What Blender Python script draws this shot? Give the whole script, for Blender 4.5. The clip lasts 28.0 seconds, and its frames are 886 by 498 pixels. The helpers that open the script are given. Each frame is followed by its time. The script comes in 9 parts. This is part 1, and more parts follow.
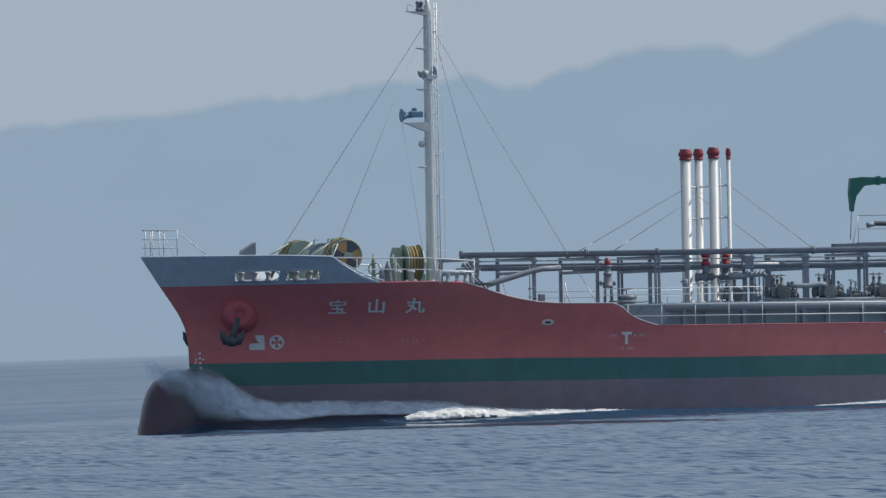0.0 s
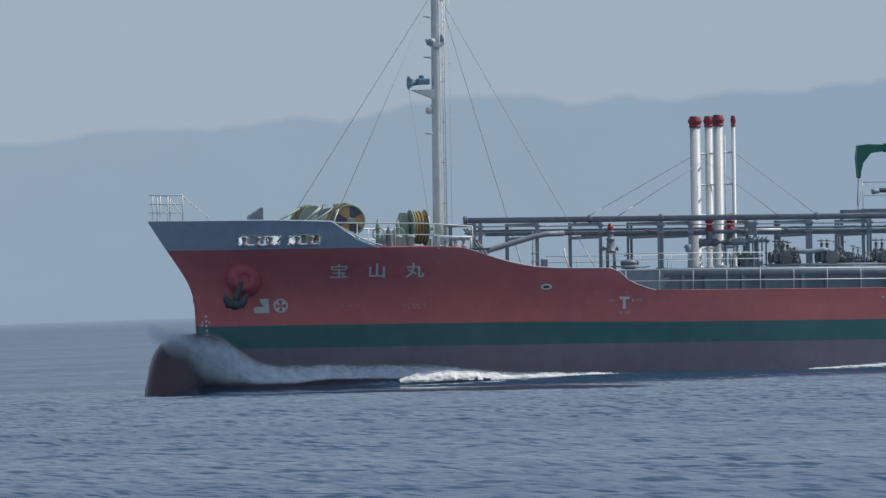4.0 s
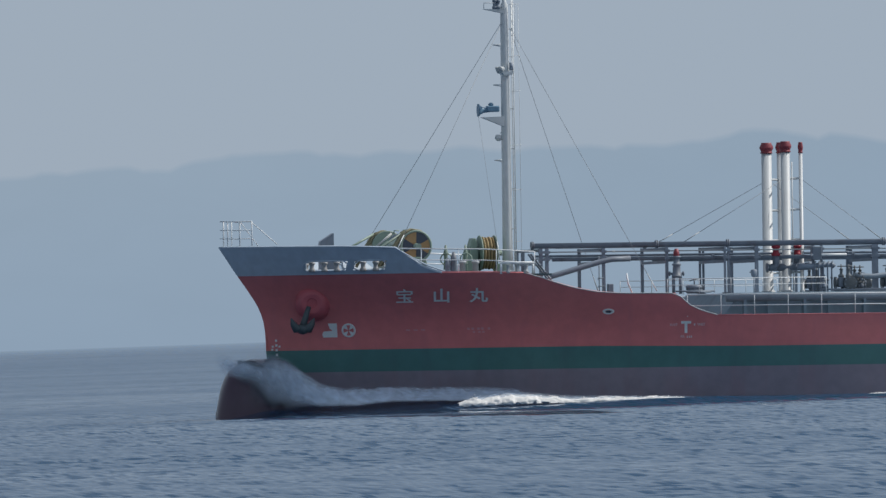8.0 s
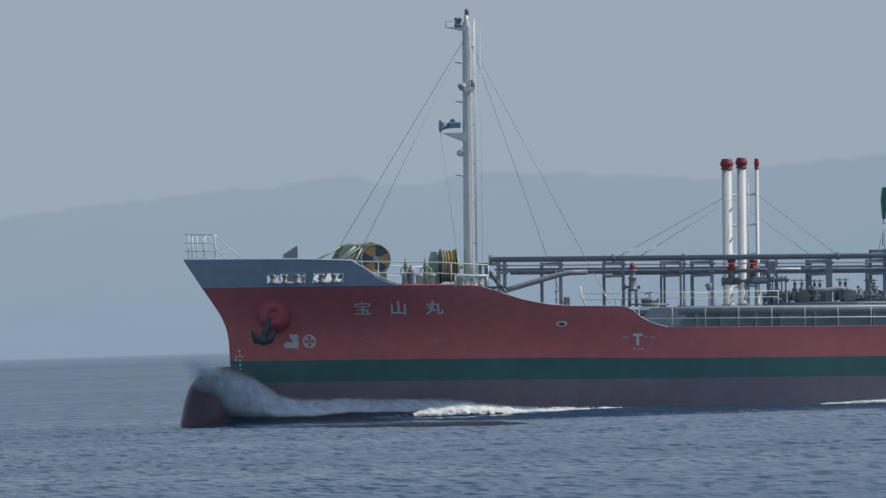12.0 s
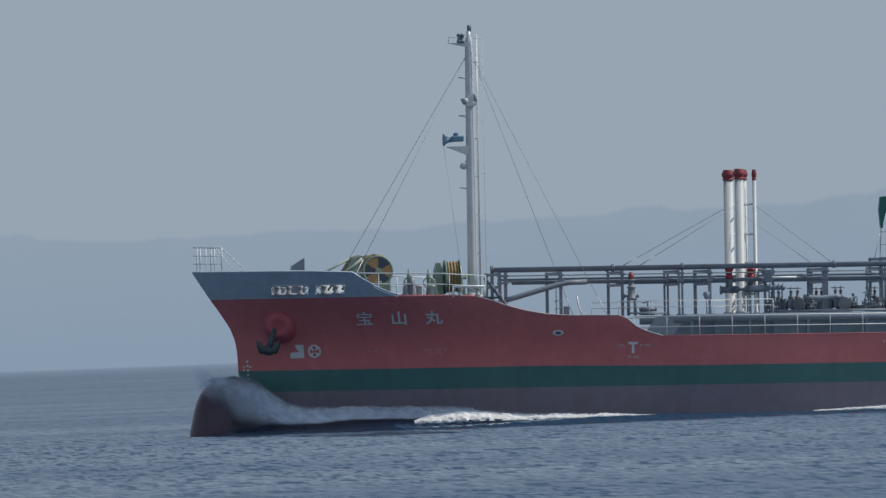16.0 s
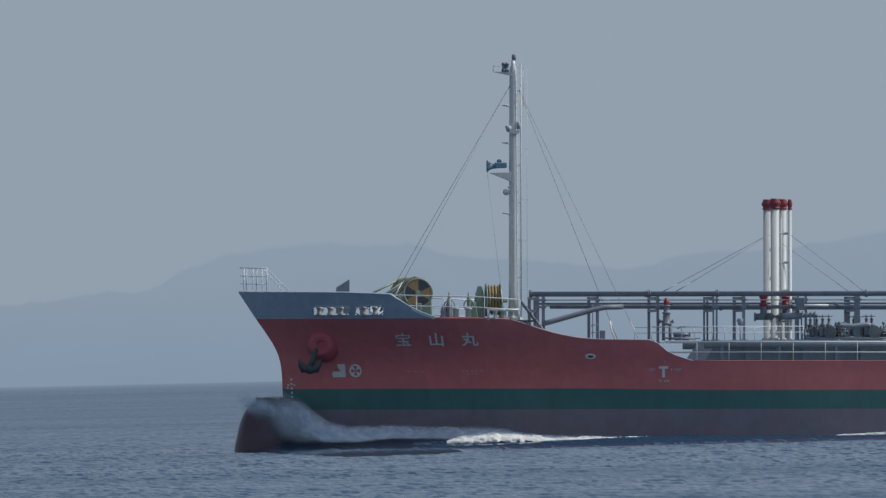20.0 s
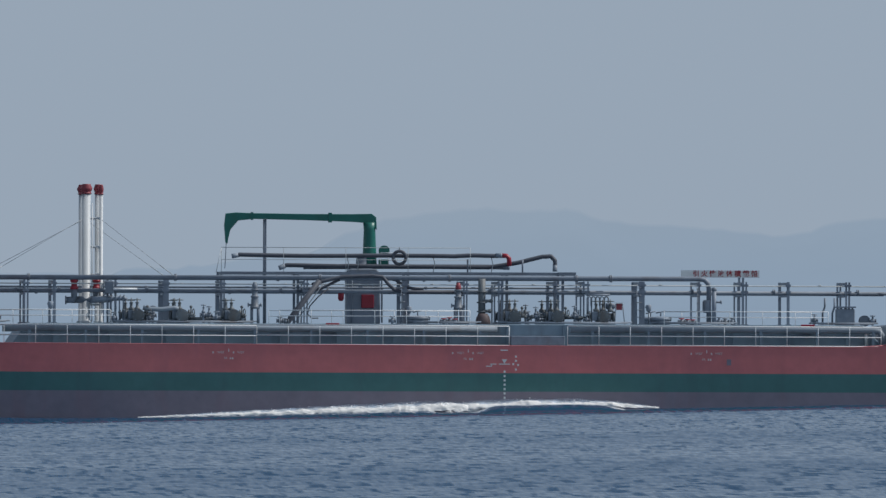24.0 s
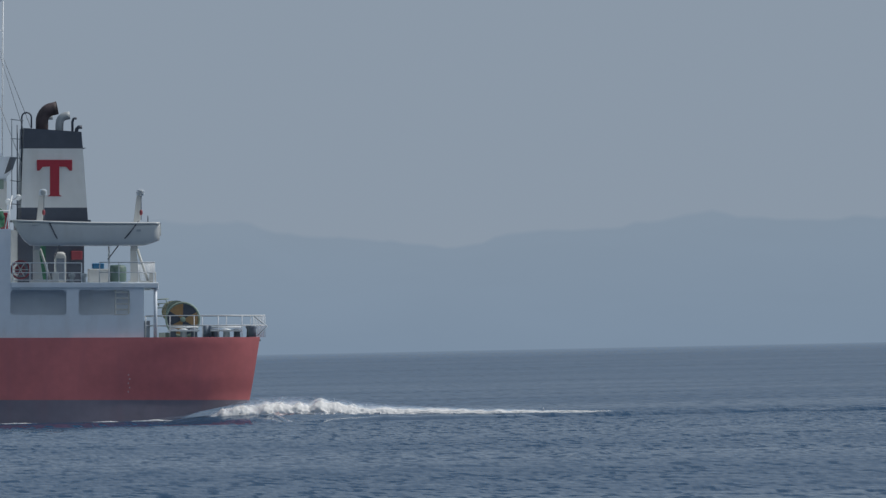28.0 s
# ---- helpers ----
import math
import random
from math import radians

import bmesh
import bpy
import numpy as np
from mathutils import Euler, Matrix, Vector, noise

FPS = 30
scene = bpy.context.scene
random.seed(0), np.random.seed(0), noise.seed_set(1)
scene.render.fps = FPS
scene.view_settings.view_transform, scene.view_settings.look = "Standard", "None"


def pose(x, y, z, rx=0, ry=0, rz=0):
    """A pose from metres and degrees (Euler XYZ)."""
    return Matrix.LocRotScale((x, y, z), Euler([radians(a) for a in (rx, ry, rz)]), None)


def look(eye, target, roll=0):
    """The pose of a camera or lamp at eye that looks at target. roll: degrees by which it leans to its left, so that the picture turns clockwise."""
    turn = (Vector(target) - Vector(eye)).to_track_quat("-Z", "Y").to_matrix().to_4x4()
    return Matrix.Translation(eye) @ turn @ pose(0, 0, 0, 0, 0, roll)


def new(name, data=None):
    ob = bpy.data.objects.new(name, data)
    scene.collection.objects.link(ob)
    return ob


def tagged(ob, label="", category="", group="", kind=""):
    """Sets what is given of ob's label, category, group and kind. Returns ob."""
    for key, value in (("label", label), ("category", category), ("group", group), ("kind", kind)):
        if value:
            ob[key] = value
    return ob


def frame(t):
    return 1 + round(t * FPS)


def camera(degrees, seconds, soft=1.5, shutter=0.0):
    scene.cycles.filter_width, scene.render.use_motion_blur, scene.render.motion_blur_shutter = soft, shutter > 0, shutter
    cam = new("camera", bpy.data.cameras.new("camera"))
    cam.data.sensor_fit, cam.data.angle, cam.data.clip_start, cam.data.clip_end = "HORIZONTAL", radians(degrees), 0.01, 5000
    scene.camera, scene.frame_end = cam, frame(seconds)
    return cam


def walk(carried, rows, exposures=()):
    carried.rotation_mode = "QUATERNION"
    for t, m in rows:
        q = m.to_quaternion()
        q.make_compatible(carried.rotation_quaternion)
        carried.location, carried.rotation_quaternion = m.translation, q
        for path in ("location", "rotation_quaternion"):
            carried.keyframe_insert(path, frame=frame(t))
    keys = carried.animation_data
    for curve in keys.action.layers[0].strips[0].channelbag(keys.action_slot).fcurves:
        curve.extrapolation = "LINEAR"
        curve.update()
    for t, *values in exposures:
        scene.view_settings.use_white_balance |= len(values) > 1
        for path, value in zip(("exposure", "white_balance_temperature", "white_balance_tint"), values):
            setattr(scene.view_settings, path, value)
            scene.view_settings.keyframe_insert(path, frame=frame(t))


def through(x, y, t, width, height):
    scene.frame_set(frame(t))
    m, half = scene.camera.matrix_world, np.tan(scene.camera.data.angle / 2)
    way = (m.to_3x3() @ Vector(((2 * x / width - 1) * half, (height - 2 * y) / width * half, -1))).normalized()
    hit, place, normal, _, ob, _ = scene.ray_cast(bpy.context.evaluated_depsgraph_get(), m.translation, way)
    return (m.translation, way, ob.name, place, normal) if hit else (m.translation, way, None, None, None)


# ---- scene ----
# camera on the deck of a boat that draws away from the passing tanker
cam = camera(2.7219, 28.0, soft=1.4)
ROWS = [
    (0, 8.75, -733.57, 3.20, 90.2863, 2.1654, -17.6995),
    (0.5, 8.77, -736.46, 3.20, 90.3436, 2.1779, -17.3355),
    (1, 8.79, -739.35, 3.20, 90.3850, 2.1065, -17.0145),
    (1.5, 8.82, -742.25, 3.20, 90.3234, 2.1062, -16.6637),
    (2, 8.84, -745.15, 3.20, 90.2874, 2.2213, -16.3994),
    (2.5, 8.87, -748.04, 3.20, 90.2918, 2.2570, -16.0258),
    (3, 8.91, -750.92, 3.20, 90.2902, 2.2136, -15.6462),
    (3.5, 8.95, -753.74, 3.20, 90.2105, 2.1078, -15.1324),
    (4, 8.99, -756.50, 3.20, 90.1757, 1.9882, -14.7235),
    (4.5, 9.03, -759.19, 3.20, 90.2043, 1.8718, -14.2273),
    (6.5, 9.04, -768.45, 3.20, 90.2945, 2.1390, -12.8196),
    (7, 8.85, -770.96, 3.20, 90.3344, 2.1273, -12.4990),
    (7.5, 8.62, -773.52, 3.20, 90.2829, 2.0820, -12.1099),
    (8, 8.35, -776.13, 3.20, 90.2577, 2.0162, -11.7623),
    (8.5, 8.05, -778.81, 3.20, 90.2342, 1.9701, -11.4685),
    (9, 7.71, -781.58, 3.20, 90.2037, 2.0216, -11.3150),
    (9.5, 7.35, -784.42, 3.20, 90.1933, 1.9307, -10.9601),
    (10, 6.96, -787.33, 3.20, 90.1871, 2.1843, -10.6299),
    (10.5, 6.55, -790.29, 3.20, 90.2948, 2.2252, -10.2828),
    (11, 6.14, -793.29, 3.20, 90.3243, 2.3900, -9.9623),
    (11.5, 5.72, -796.30, 3.20, 90.3020, 2.1763, -9.6583),
    (12, 5.31, -799.31, 3.20, 90.2885, 1.8004, -9.3455),
    (12.5, 4.90, -802.29, 3.20, 90.2870, 1.7000, -9.1289),
    (14.5, 3.63, -813.42, 3.20, 90.3415, 1.7698, -7.9634),
    (15, 3.49, -816.32, 3.20, 90.3614, 1.7889, -7.6474),
    (15.5, 3.39, -819.24, 3.20, 90.3565, 2.1281, -7.2983),
    (16, 3.32, -822.18, 3.20, 90.3169, 2.1749, -6.8332),
    (16.5, 3.29, -825.16, 3.20, 90.3495, 1.9100, -6.5433),
    (17, 3.30, -828.15, 3.20, 90.3934, 1.5276, -6.2549),
    (17.5, 3.35, -831.14, 3.20, 90.3956, 1.3682, -5.8930),
    (18, 3.44, -834.12, 3.20, 90.4136, 1.3307, -5.5583),
    (18.5, 3.58, -837.08, 3.20, 90.3920, 1.3274, -5.2387),
    (19, 3.75, -840.00, 3.20, 90.3636, 1.2789, -4.8898),
    (19.5, 3.96, -842.85, 3.20, 90.4106, 1.3231, -4.4930),
    (20, 4.21, -845.63, 3.20, 90.3850, 1.3043, -4.1251),
    (20.5, 4.49, -848.32, 3.20, 90.3239, 1.4083, -3.8222),
    (22.5, 6.38, -857.14, 3.20, 90.3189, 1.0354, -3.1567),
    (23, 6.93, -859.43, 3.20, 90.3127, 1.0355, -3.3418),
    (23.5, 7.49, -861.77, 3.20, 90.3039, 0.9950, -3.4857),
    (24, 8.06, -864.15, 3.20, 90.2881, 1.0020, -3.5773),
    (24.5, 8.63, -866.58, 3.20, 90.2898, 0.9820, -3.6595),
    (25, 9.21, -869.03, 3.20, 90.2786, 1.0412, -3.7882),
    (25.5, 9.80, -871.52, 3.20, 90.3103, 0.9649, -3.8626),
    (26, 10.38, -874.02, 3.20, 90.3134, 0.9871, -4.0257),
    (26.5, 10.97, -876.53, 3.20, 90.3248, 1.0248, -4.1236),
    (27, 11.55, -879.03, 3.20, 90.3243, 1.0916, -4.2411),
    (27.5, 12.14, -881.51, 3.20, 90.3840, 1.1628, -4.3610),
    (28, 12.72, -883.97, 3.20, 90.3044, 1.1745, -4.5065),
]
EXPOSURES = [(0, 0.02, 6500, 10), (4, -0.01, 6500, 10), (8, -0.06, 6500, 10), (12, -0.12, 6500, 10), (16, -0.2, 6500, 10), (20, -0.3, 6450, 10), (23, -0.19, 6380, 10), (24, -0.19, 6350, 10), (26, -0.17, 6350, 10), (27, -0.29, 6350, 10), (28, -0.46, 6350, 10)]
walk(cam, [(t, pose(x, y, z, rx, ry, rz)) for t, x, y, z, rx, ry, rz in ROWS], exposures=EXPOSURES)

# ---- light ----
SUN_TO = Vector((0.68, -0.025, 0.73)).normalized()
world = bpy.data.worlds.new("sky")
scene.world = world
world.use_nodes = True
wn, wl = world.node_tree.nodes, world.node_tree.links
sky = wn.new("ShaderNodeTexSky")
sky.sky_type, sky.sun_disc = "NISHITA", False
sky.sun_elevation = math.asin(SUN_TO.z)
sky.sun_rotation = math.atan2(SUN_TO.x, SUN_TO.y)
sky.air_density, sky.dust_density, sky.ozone_density = 1.0, 3.0, 1.5
mist = wn.new("ShaderNodeMix")
mist.data_type = "RGBA"
# haze is thick towards the horizon and thins out overhead
ray, height, thick = wn.new("ShaderNodeTexCoord"), wn.new("ShaderNodeSeparateXYZ"), wn.new("ShaderNodeMapRange")
wl.new(ray.outputs["Generated"], height.inputs[0]), wl.new(height.outputs[2], thick.inputs[0])
thick.interpolation_type = "SMOOTHSTEP"
thick.inputs[1].default_value, thick.inputs[2].default_value = 0.0, 0.36
thick.inputs[3].default_value, thick.inputs[4].default_value = 0.96, 0.8
wl.new(thick.outputs[0], mist.inputs[0])
wl.new(sky.outputs[0], mist.inputs[6])
# above the horizon the haze is brighter on the sun's side
side, lit, hue = wn.new("ShaderNodeMapRange"), wn.new("ShaderNodeMath"), wn.new("ShaderNodeVectorMath")
side.interpolation_type = "SMOOTHSTEP"
side.inputs[1].default_value, side.inputs[2].default_value = 0.04, 0.4
side.inputs[3].default_value, side.inputs[4].default_value = 0.0, 0.6
wl.new(height.outputs[2], side.inputs[0])
lit.operation = "MULTIPLY_ADD"
wl.new(side.outputs[0], lit.inputs[0]), wl.new(height.outputs[0], lit.inputs[1])
lit.inputs[2].default_value = 1.0
hue.operation = "SCALE"
hue.inputs[0].default_value = (3.66, 4.42, 5.32)
wl.new(lit.outputs[0], hue.inputs["Scale"]), wl.new(hue.outputs[0], mist.inputs[7])
wl.new(mist.outputs[2], wn["Background"].inputs[0])
wn["Background"].inputs[1].default_value = 0.1
sun = new("sun", bpy.data.lights.new("sun", "SUN"))
sun.data.energy, sun.data.angle, sun.data.color = 3.0, radians(0.6), (1.0, 0.95, 0.87)
sun.matrix_world = look(SUN_TO * 200, (0, 0, 0))


# ---- materials ----
def material(name, color, rough=0.5, metal=0.0, vary=0.12, grain=3.0, stain=None, stain_amount=0.0, bump=0.15, each=0.0):
    """Painted or bare surface: two scales of tone, optional stain, fine relief."""
    m = bpy.data.materials.new(name)
    m.use_nodes = True
    n, l = m.node_tree.nodes, m.node_tree.links
    p = n["Principled BSDF"]
    at = n.new("ShaderNodeTexCoord")
    big, fine = n.new("ShaderNodeTexNoise"), n.new("ShaderNodeTexNoise")
    big.inputs["Scale"].default_value, big.inputs["Detail"].default_value = grain * 0.15, 4
    fine.inputs["Scale"].default_value, fine.inputs["Detail"].default_value = grain, 6
    l.new(at.outputs["Object"], big.inputs["Vector"]), l.new(at.outputs["Object"], fine.inputs["Vector"])
    add = n.new("ShaderNodeMath")
    add.operation = "ADD"
    l.new(big.outputs[0], add.inputs[0]), l.new(fine.outputs[0], add.inputs[1])
    tone = n.new("ShaderNodeMapRange")
    tone.inputs[1].default_value, tone.inputs[2].default_value = 0.6, 1.4
    tone.inputs[3].default_value, tone.inputs[4].default_value = 1 - vary, 1 + vary
    l.new(add.outputs[0], tone.inputs[0])
    mul = n.new("ShaderNodeVectorMath")
    mul.operation = "SCALE"
    mul.inputs[0].default_value = color
    l.new(tone.outputs[0], mul.inputs["Scale"])
    out = mul.outputs[0]
    if stain:
        mask, ramp, mix = n.new("ShaderNodeTexNoise"), n.new("ShaderNodeValToRGB"), n.new("ShaderNodeMix")
        stretch = n.new("ShaderNodeMapping")
        stretch.inputs["Scale"].default_value = (1.1, 1.1, 0.22)
        l.new(at.outputs["Object"], stretch.inputs[0]), l.new(stretch.outputs[0], mask.inputs["Vector"])
        mask.inputs["Scale"].default_value, mask.inputs["Detail"].default_value = 1.3, 7
        ramp.color_ramp.elements[0].position, ramp.color_ramp.elements[1].position = 0.52, 0.75
        scale = n.new("ShaderNodeMath")
        scale.operation = "MULTIPLY"
        scale.inputs[1].default_value = stain_amount
        l.new(mask.outputs[0], ramp.inputs[0]), l.new(ramp.outputs[0], scale.inputs[0])
        mix.data_type = "RGBA"
        l.new(scale.outputs[0], mix.inputs[0]), l.new(out, mix.inputs[6])
        mix.inputs[7].default_value = (*stain, 1)
        out = mix.outputs[2]
    if each:
        info, rng, again = n.new("ShaderNodeObjectInfo"), n.new("ShaderNodeMapRange"), n.new("ShaderNodeVectorMath")
        rng.inputs[3].default_value, rng.inputs[4].default_value = 1 - each, 1 + each
        again.operation = "SCALE"
        l.new(info.outputs["Random"], rng.inputs[0]), l.new(out, again.inputs[0]), l.new(rng.outputs[0], again.inputs["Scale"])
        out = again.outputs[0]
    l.new(out, p.inputs["Base Color"])
    p.inputs["Roughness"].default_value, p.inputs["Metallic"].default_value = rough, metal
    if bump:
        b = n.new("ShaderNodeBump")
        b.inputs["Strength"].default_value, b.inputs["Distance"].default_value = bump, 0.02
        l.new(fine.outputs[0], b.inputs["Height"]), l.new(b.outputs[0], p.inputs["Normal"])
    return m


RED = material("hull_red_paint", (0.63, 0.188, 0.192), 0.5, stain=(0.51, 0.166, 0.186), stain_amount=0.5, grain=2.0)
GREEN = material("boot_green_paint", (0.066, 0.188, 0.184), 0.45, stain=(0.066, 0.145, 0.155), stain_amount=0.5, grain=2.0)
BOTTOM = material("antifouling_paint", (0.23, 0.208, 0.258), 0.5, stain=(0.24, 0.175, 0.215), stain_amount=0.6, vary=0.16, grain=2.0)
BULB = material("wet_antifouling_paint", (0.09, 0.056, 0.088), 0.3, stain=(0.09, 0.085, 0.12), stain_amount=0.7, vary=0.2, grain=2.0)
PATCH = material("fresh_red_paint", (0.5, 0.115, 0.14), 0.5, vary=0.06)
SLATE = material("slate_grey_paint", (0.46, 0.54, 0.63), 0.7, stain=(0.33, 0.38, 0.43), stain_amount=0.3)
TRUNK = material("blue_grey_deck_paint", (0.19, 0.265, 0.335), 0.6, stain=(0.13, 0.15, 0.17), stain_amount=0.6)
DECK = material("deck_green_grey_paint", (0.1, 0.14, 0.15), 0.7, stain=(0.14, 0.1, 0.08), stain_amount=0.5)
WHITE = material("white_house_paint", (0.79, 0.85, 0.91), 0.4, stain=(0.5, 0.45, 0.4), stain_amount=0.22, vary=0.04)
OFFWHITE = material("cream_white_paint", (0.66, 0.67, 0.65), 0.45, stain=(0.42, 0.36, 0.28), stain_amount=0.3, vary=0.05)
RAIL = material("white_rail_paint", (0.8, 0.83, 0.85), 0.4, vary=0.06, each=0.08)
GREY = material("light_grey_paint", (0.42, 0.46, 0.48), 0.45, stain=(0.3, 0.25, 0.2), stain_amount=0.3, each=0.06)
# distance haze put into pipe, machinery, valve, black and hose colours: lifted, bluish
PIPE = material("grey_pipe_paint", (0.21, 0.25, 0.31), 0.5, stain=(0.12, 0.09, 0.085), stain_amount=0.4, each=0.12)
STEEL = material("silver_mast_paint", (0.66, 0.69, 0.7), 0.38, metal=0.1, vary=0.1)
DARKIRON = material("dark_machinery_paint", (0.19, 0.23, 0.285), 0.5, stain=(0.12, 0.08, 0.05), stain_amount=0.5, vary=0.25, each=0.25)
OLIVE = material("olive_valve_paint", (0.13, 0.15, 0.165), 0.55, stain=(0.14, 0.09, 0.05), stain_amount=0.5, each=0.2)
BLACK = material("black_paint", (0.062, 0.076, 0.105), 0.45, vary=0.15)
RUBBER = material("black_hose_rubber", (0.075, 0.085, 0.11), 0.6, vary=0.2)
CRANE = material("crane_green_paint", (0.014, 0.15, 0.125), 0.4, stain=(0.03, 0.1, 0.07), stain_amount=0.4)
WINCH = material("pale_green_winch_paint", (0.25, 0.33, 0.28), 0.5, stain=(0.2, 0.16, 0.1), stain_amount=0.4, each=0.1)
TARP = material("green_canvas", (0.035, 0.14, 0.085), 0.8, vary=0.25, grain=5.0, bump=0.6)
ROPE = material("mooring_rope", (0.27, 0.25, 0.16), 0.85, vary=0.3, grain=9.0, bump=0.8)
TANROPE = material("tan_mooring_rope", (0.36, 0.27, 0.14), 0.85, vary=0.3, grain=9.0, bump=0.8)
YELLOW = material("ochre_drum_paint", (0.42, 0.26, 0.12), 0.5, stain=(0.2, 0.1, 0.03), stain_amount=0.5)
SIGNAL = material("signal_red_paint", (0.34, 0.025, 0.045), 0.4, vary=0.1)
MAIN = material("mid_grey_main_paint", (0.25, 0.3, 0.355), 0.6, stain=(0.16, 0.13, 0.12), stain_amount=0.4)
DULLRED = material("dull_red_paint", (0.27, 0.05, 0.065), 0.5, vary=0.12)
TANKGREEN = material("dark_green_tank_paint", (0.11, 0.18, 0.16), 0.5, stain=(0.15, 0.14, 0.1), stain_amount=0.4)
WIRE = material("grey_wire", (0.3, 0.33, 0.36), 0.5)
FUNNELW = material("grey_white_funnel_paint", (0.62, 0.65, 0.66), 0.45, stain=(0.42, 0.4, 0.36), stain_amount=0.25, vary=0.05)
# white of the mast greyed: its shaded look is put into the colour
MASTW = material("shade_toned_mast_paint", (0.62, 0.66, 0.7), 0.5, stain=(0.42, 0.4, 0.37), stain_amount=0.25, vary=0.05)
BRIDGEW = material("dulled_white_paint", (0.66, 0.71, 0.75), 0.45, stain=(0.45, 0.42, 0.38), stain_amount=0.25, vary=0.05)
TEAL = material("teal_grey_paint", (0.14, 0.26, 0.37), 0.45)
PALE = material("pale_grey_paint", (0.68, 0.73, 0.77), 0.45, stain=(0.42, 0.38, 0.33), stain_amount=0.25, vary=0.06)
VENTW = material("weathered_white_paint", (0.58, 0.61, 0.63), 0.4, stain=(0.4, 0.36, 0.3), stain_amount=0.35, vary=0.08)
SCUTTLE = material("shaded_scuttle_paint", (0.17, 0.085, 0.1), 0.7, stain=(0.12, 0.09, 0.1), stain_amount=0.5)
GHOST = material("faded_marking_paint", (0.62, 0.3, 0.31), 0.6, vary=0.25, grain=8.0)
FAINT = material("worn_marking_paint", (0.68, 0.62, 0.62), 0.6, vary=0.25, grain=6.0)
MARK = material("white_marking_paint", (0.72, 0.76, 0.77), 0.5, vary=0.08)
ANCHOR = material("weathered_anchor_paint", (0.062, 0.088, 0.1), 0.6, stain=(0.13, 0.09, 0.08), stain_amount=0.5)
CHOCK = material("bare_chock_steel", (0.36, 0.36, 0.36), 0.5, stain=(0.24, 0.17, 0.1), stain_amount=0.5)
BOATW = material("lifeboat_gelcoat", (0.68, 0.7, 0.69), 0.35, stain=(0.5, 0.46, 0.4), stain_amount=0.25, vary=0.04)
BLUE = material("blue_plastic", (0.05, 0.2, 0.38), 0.4)
RUST = material("sooty_exhaust_steel", (0.1, 0.075, 0.08), 0.65, stain=(0.03, 0.03, 0.03), stain_amount=0.7, vary=0.3)


def glass_material(name, tint, through_light):
    m = bpy.data.materials.new(name)
    m.use_nodes = True
    p = m.node_tree.nodes["Principled BSDF"]
    p.inputs["Base Color"].default_value = (*tint, 1)
    p.inputs["Roughness"].default_value, p.inputs["IOR"].default_value = 0.04, 1.45
    p.inputs["Transmission Weight"].default_value = through_light
    return m


GLASS = glass_material("clear_window_glass", (0.8, 0.86, 0.88), 0.95)
DARKGLASS = glass_material("dark_window_glass", (0.11, 0.13, 0.155), 0.2)


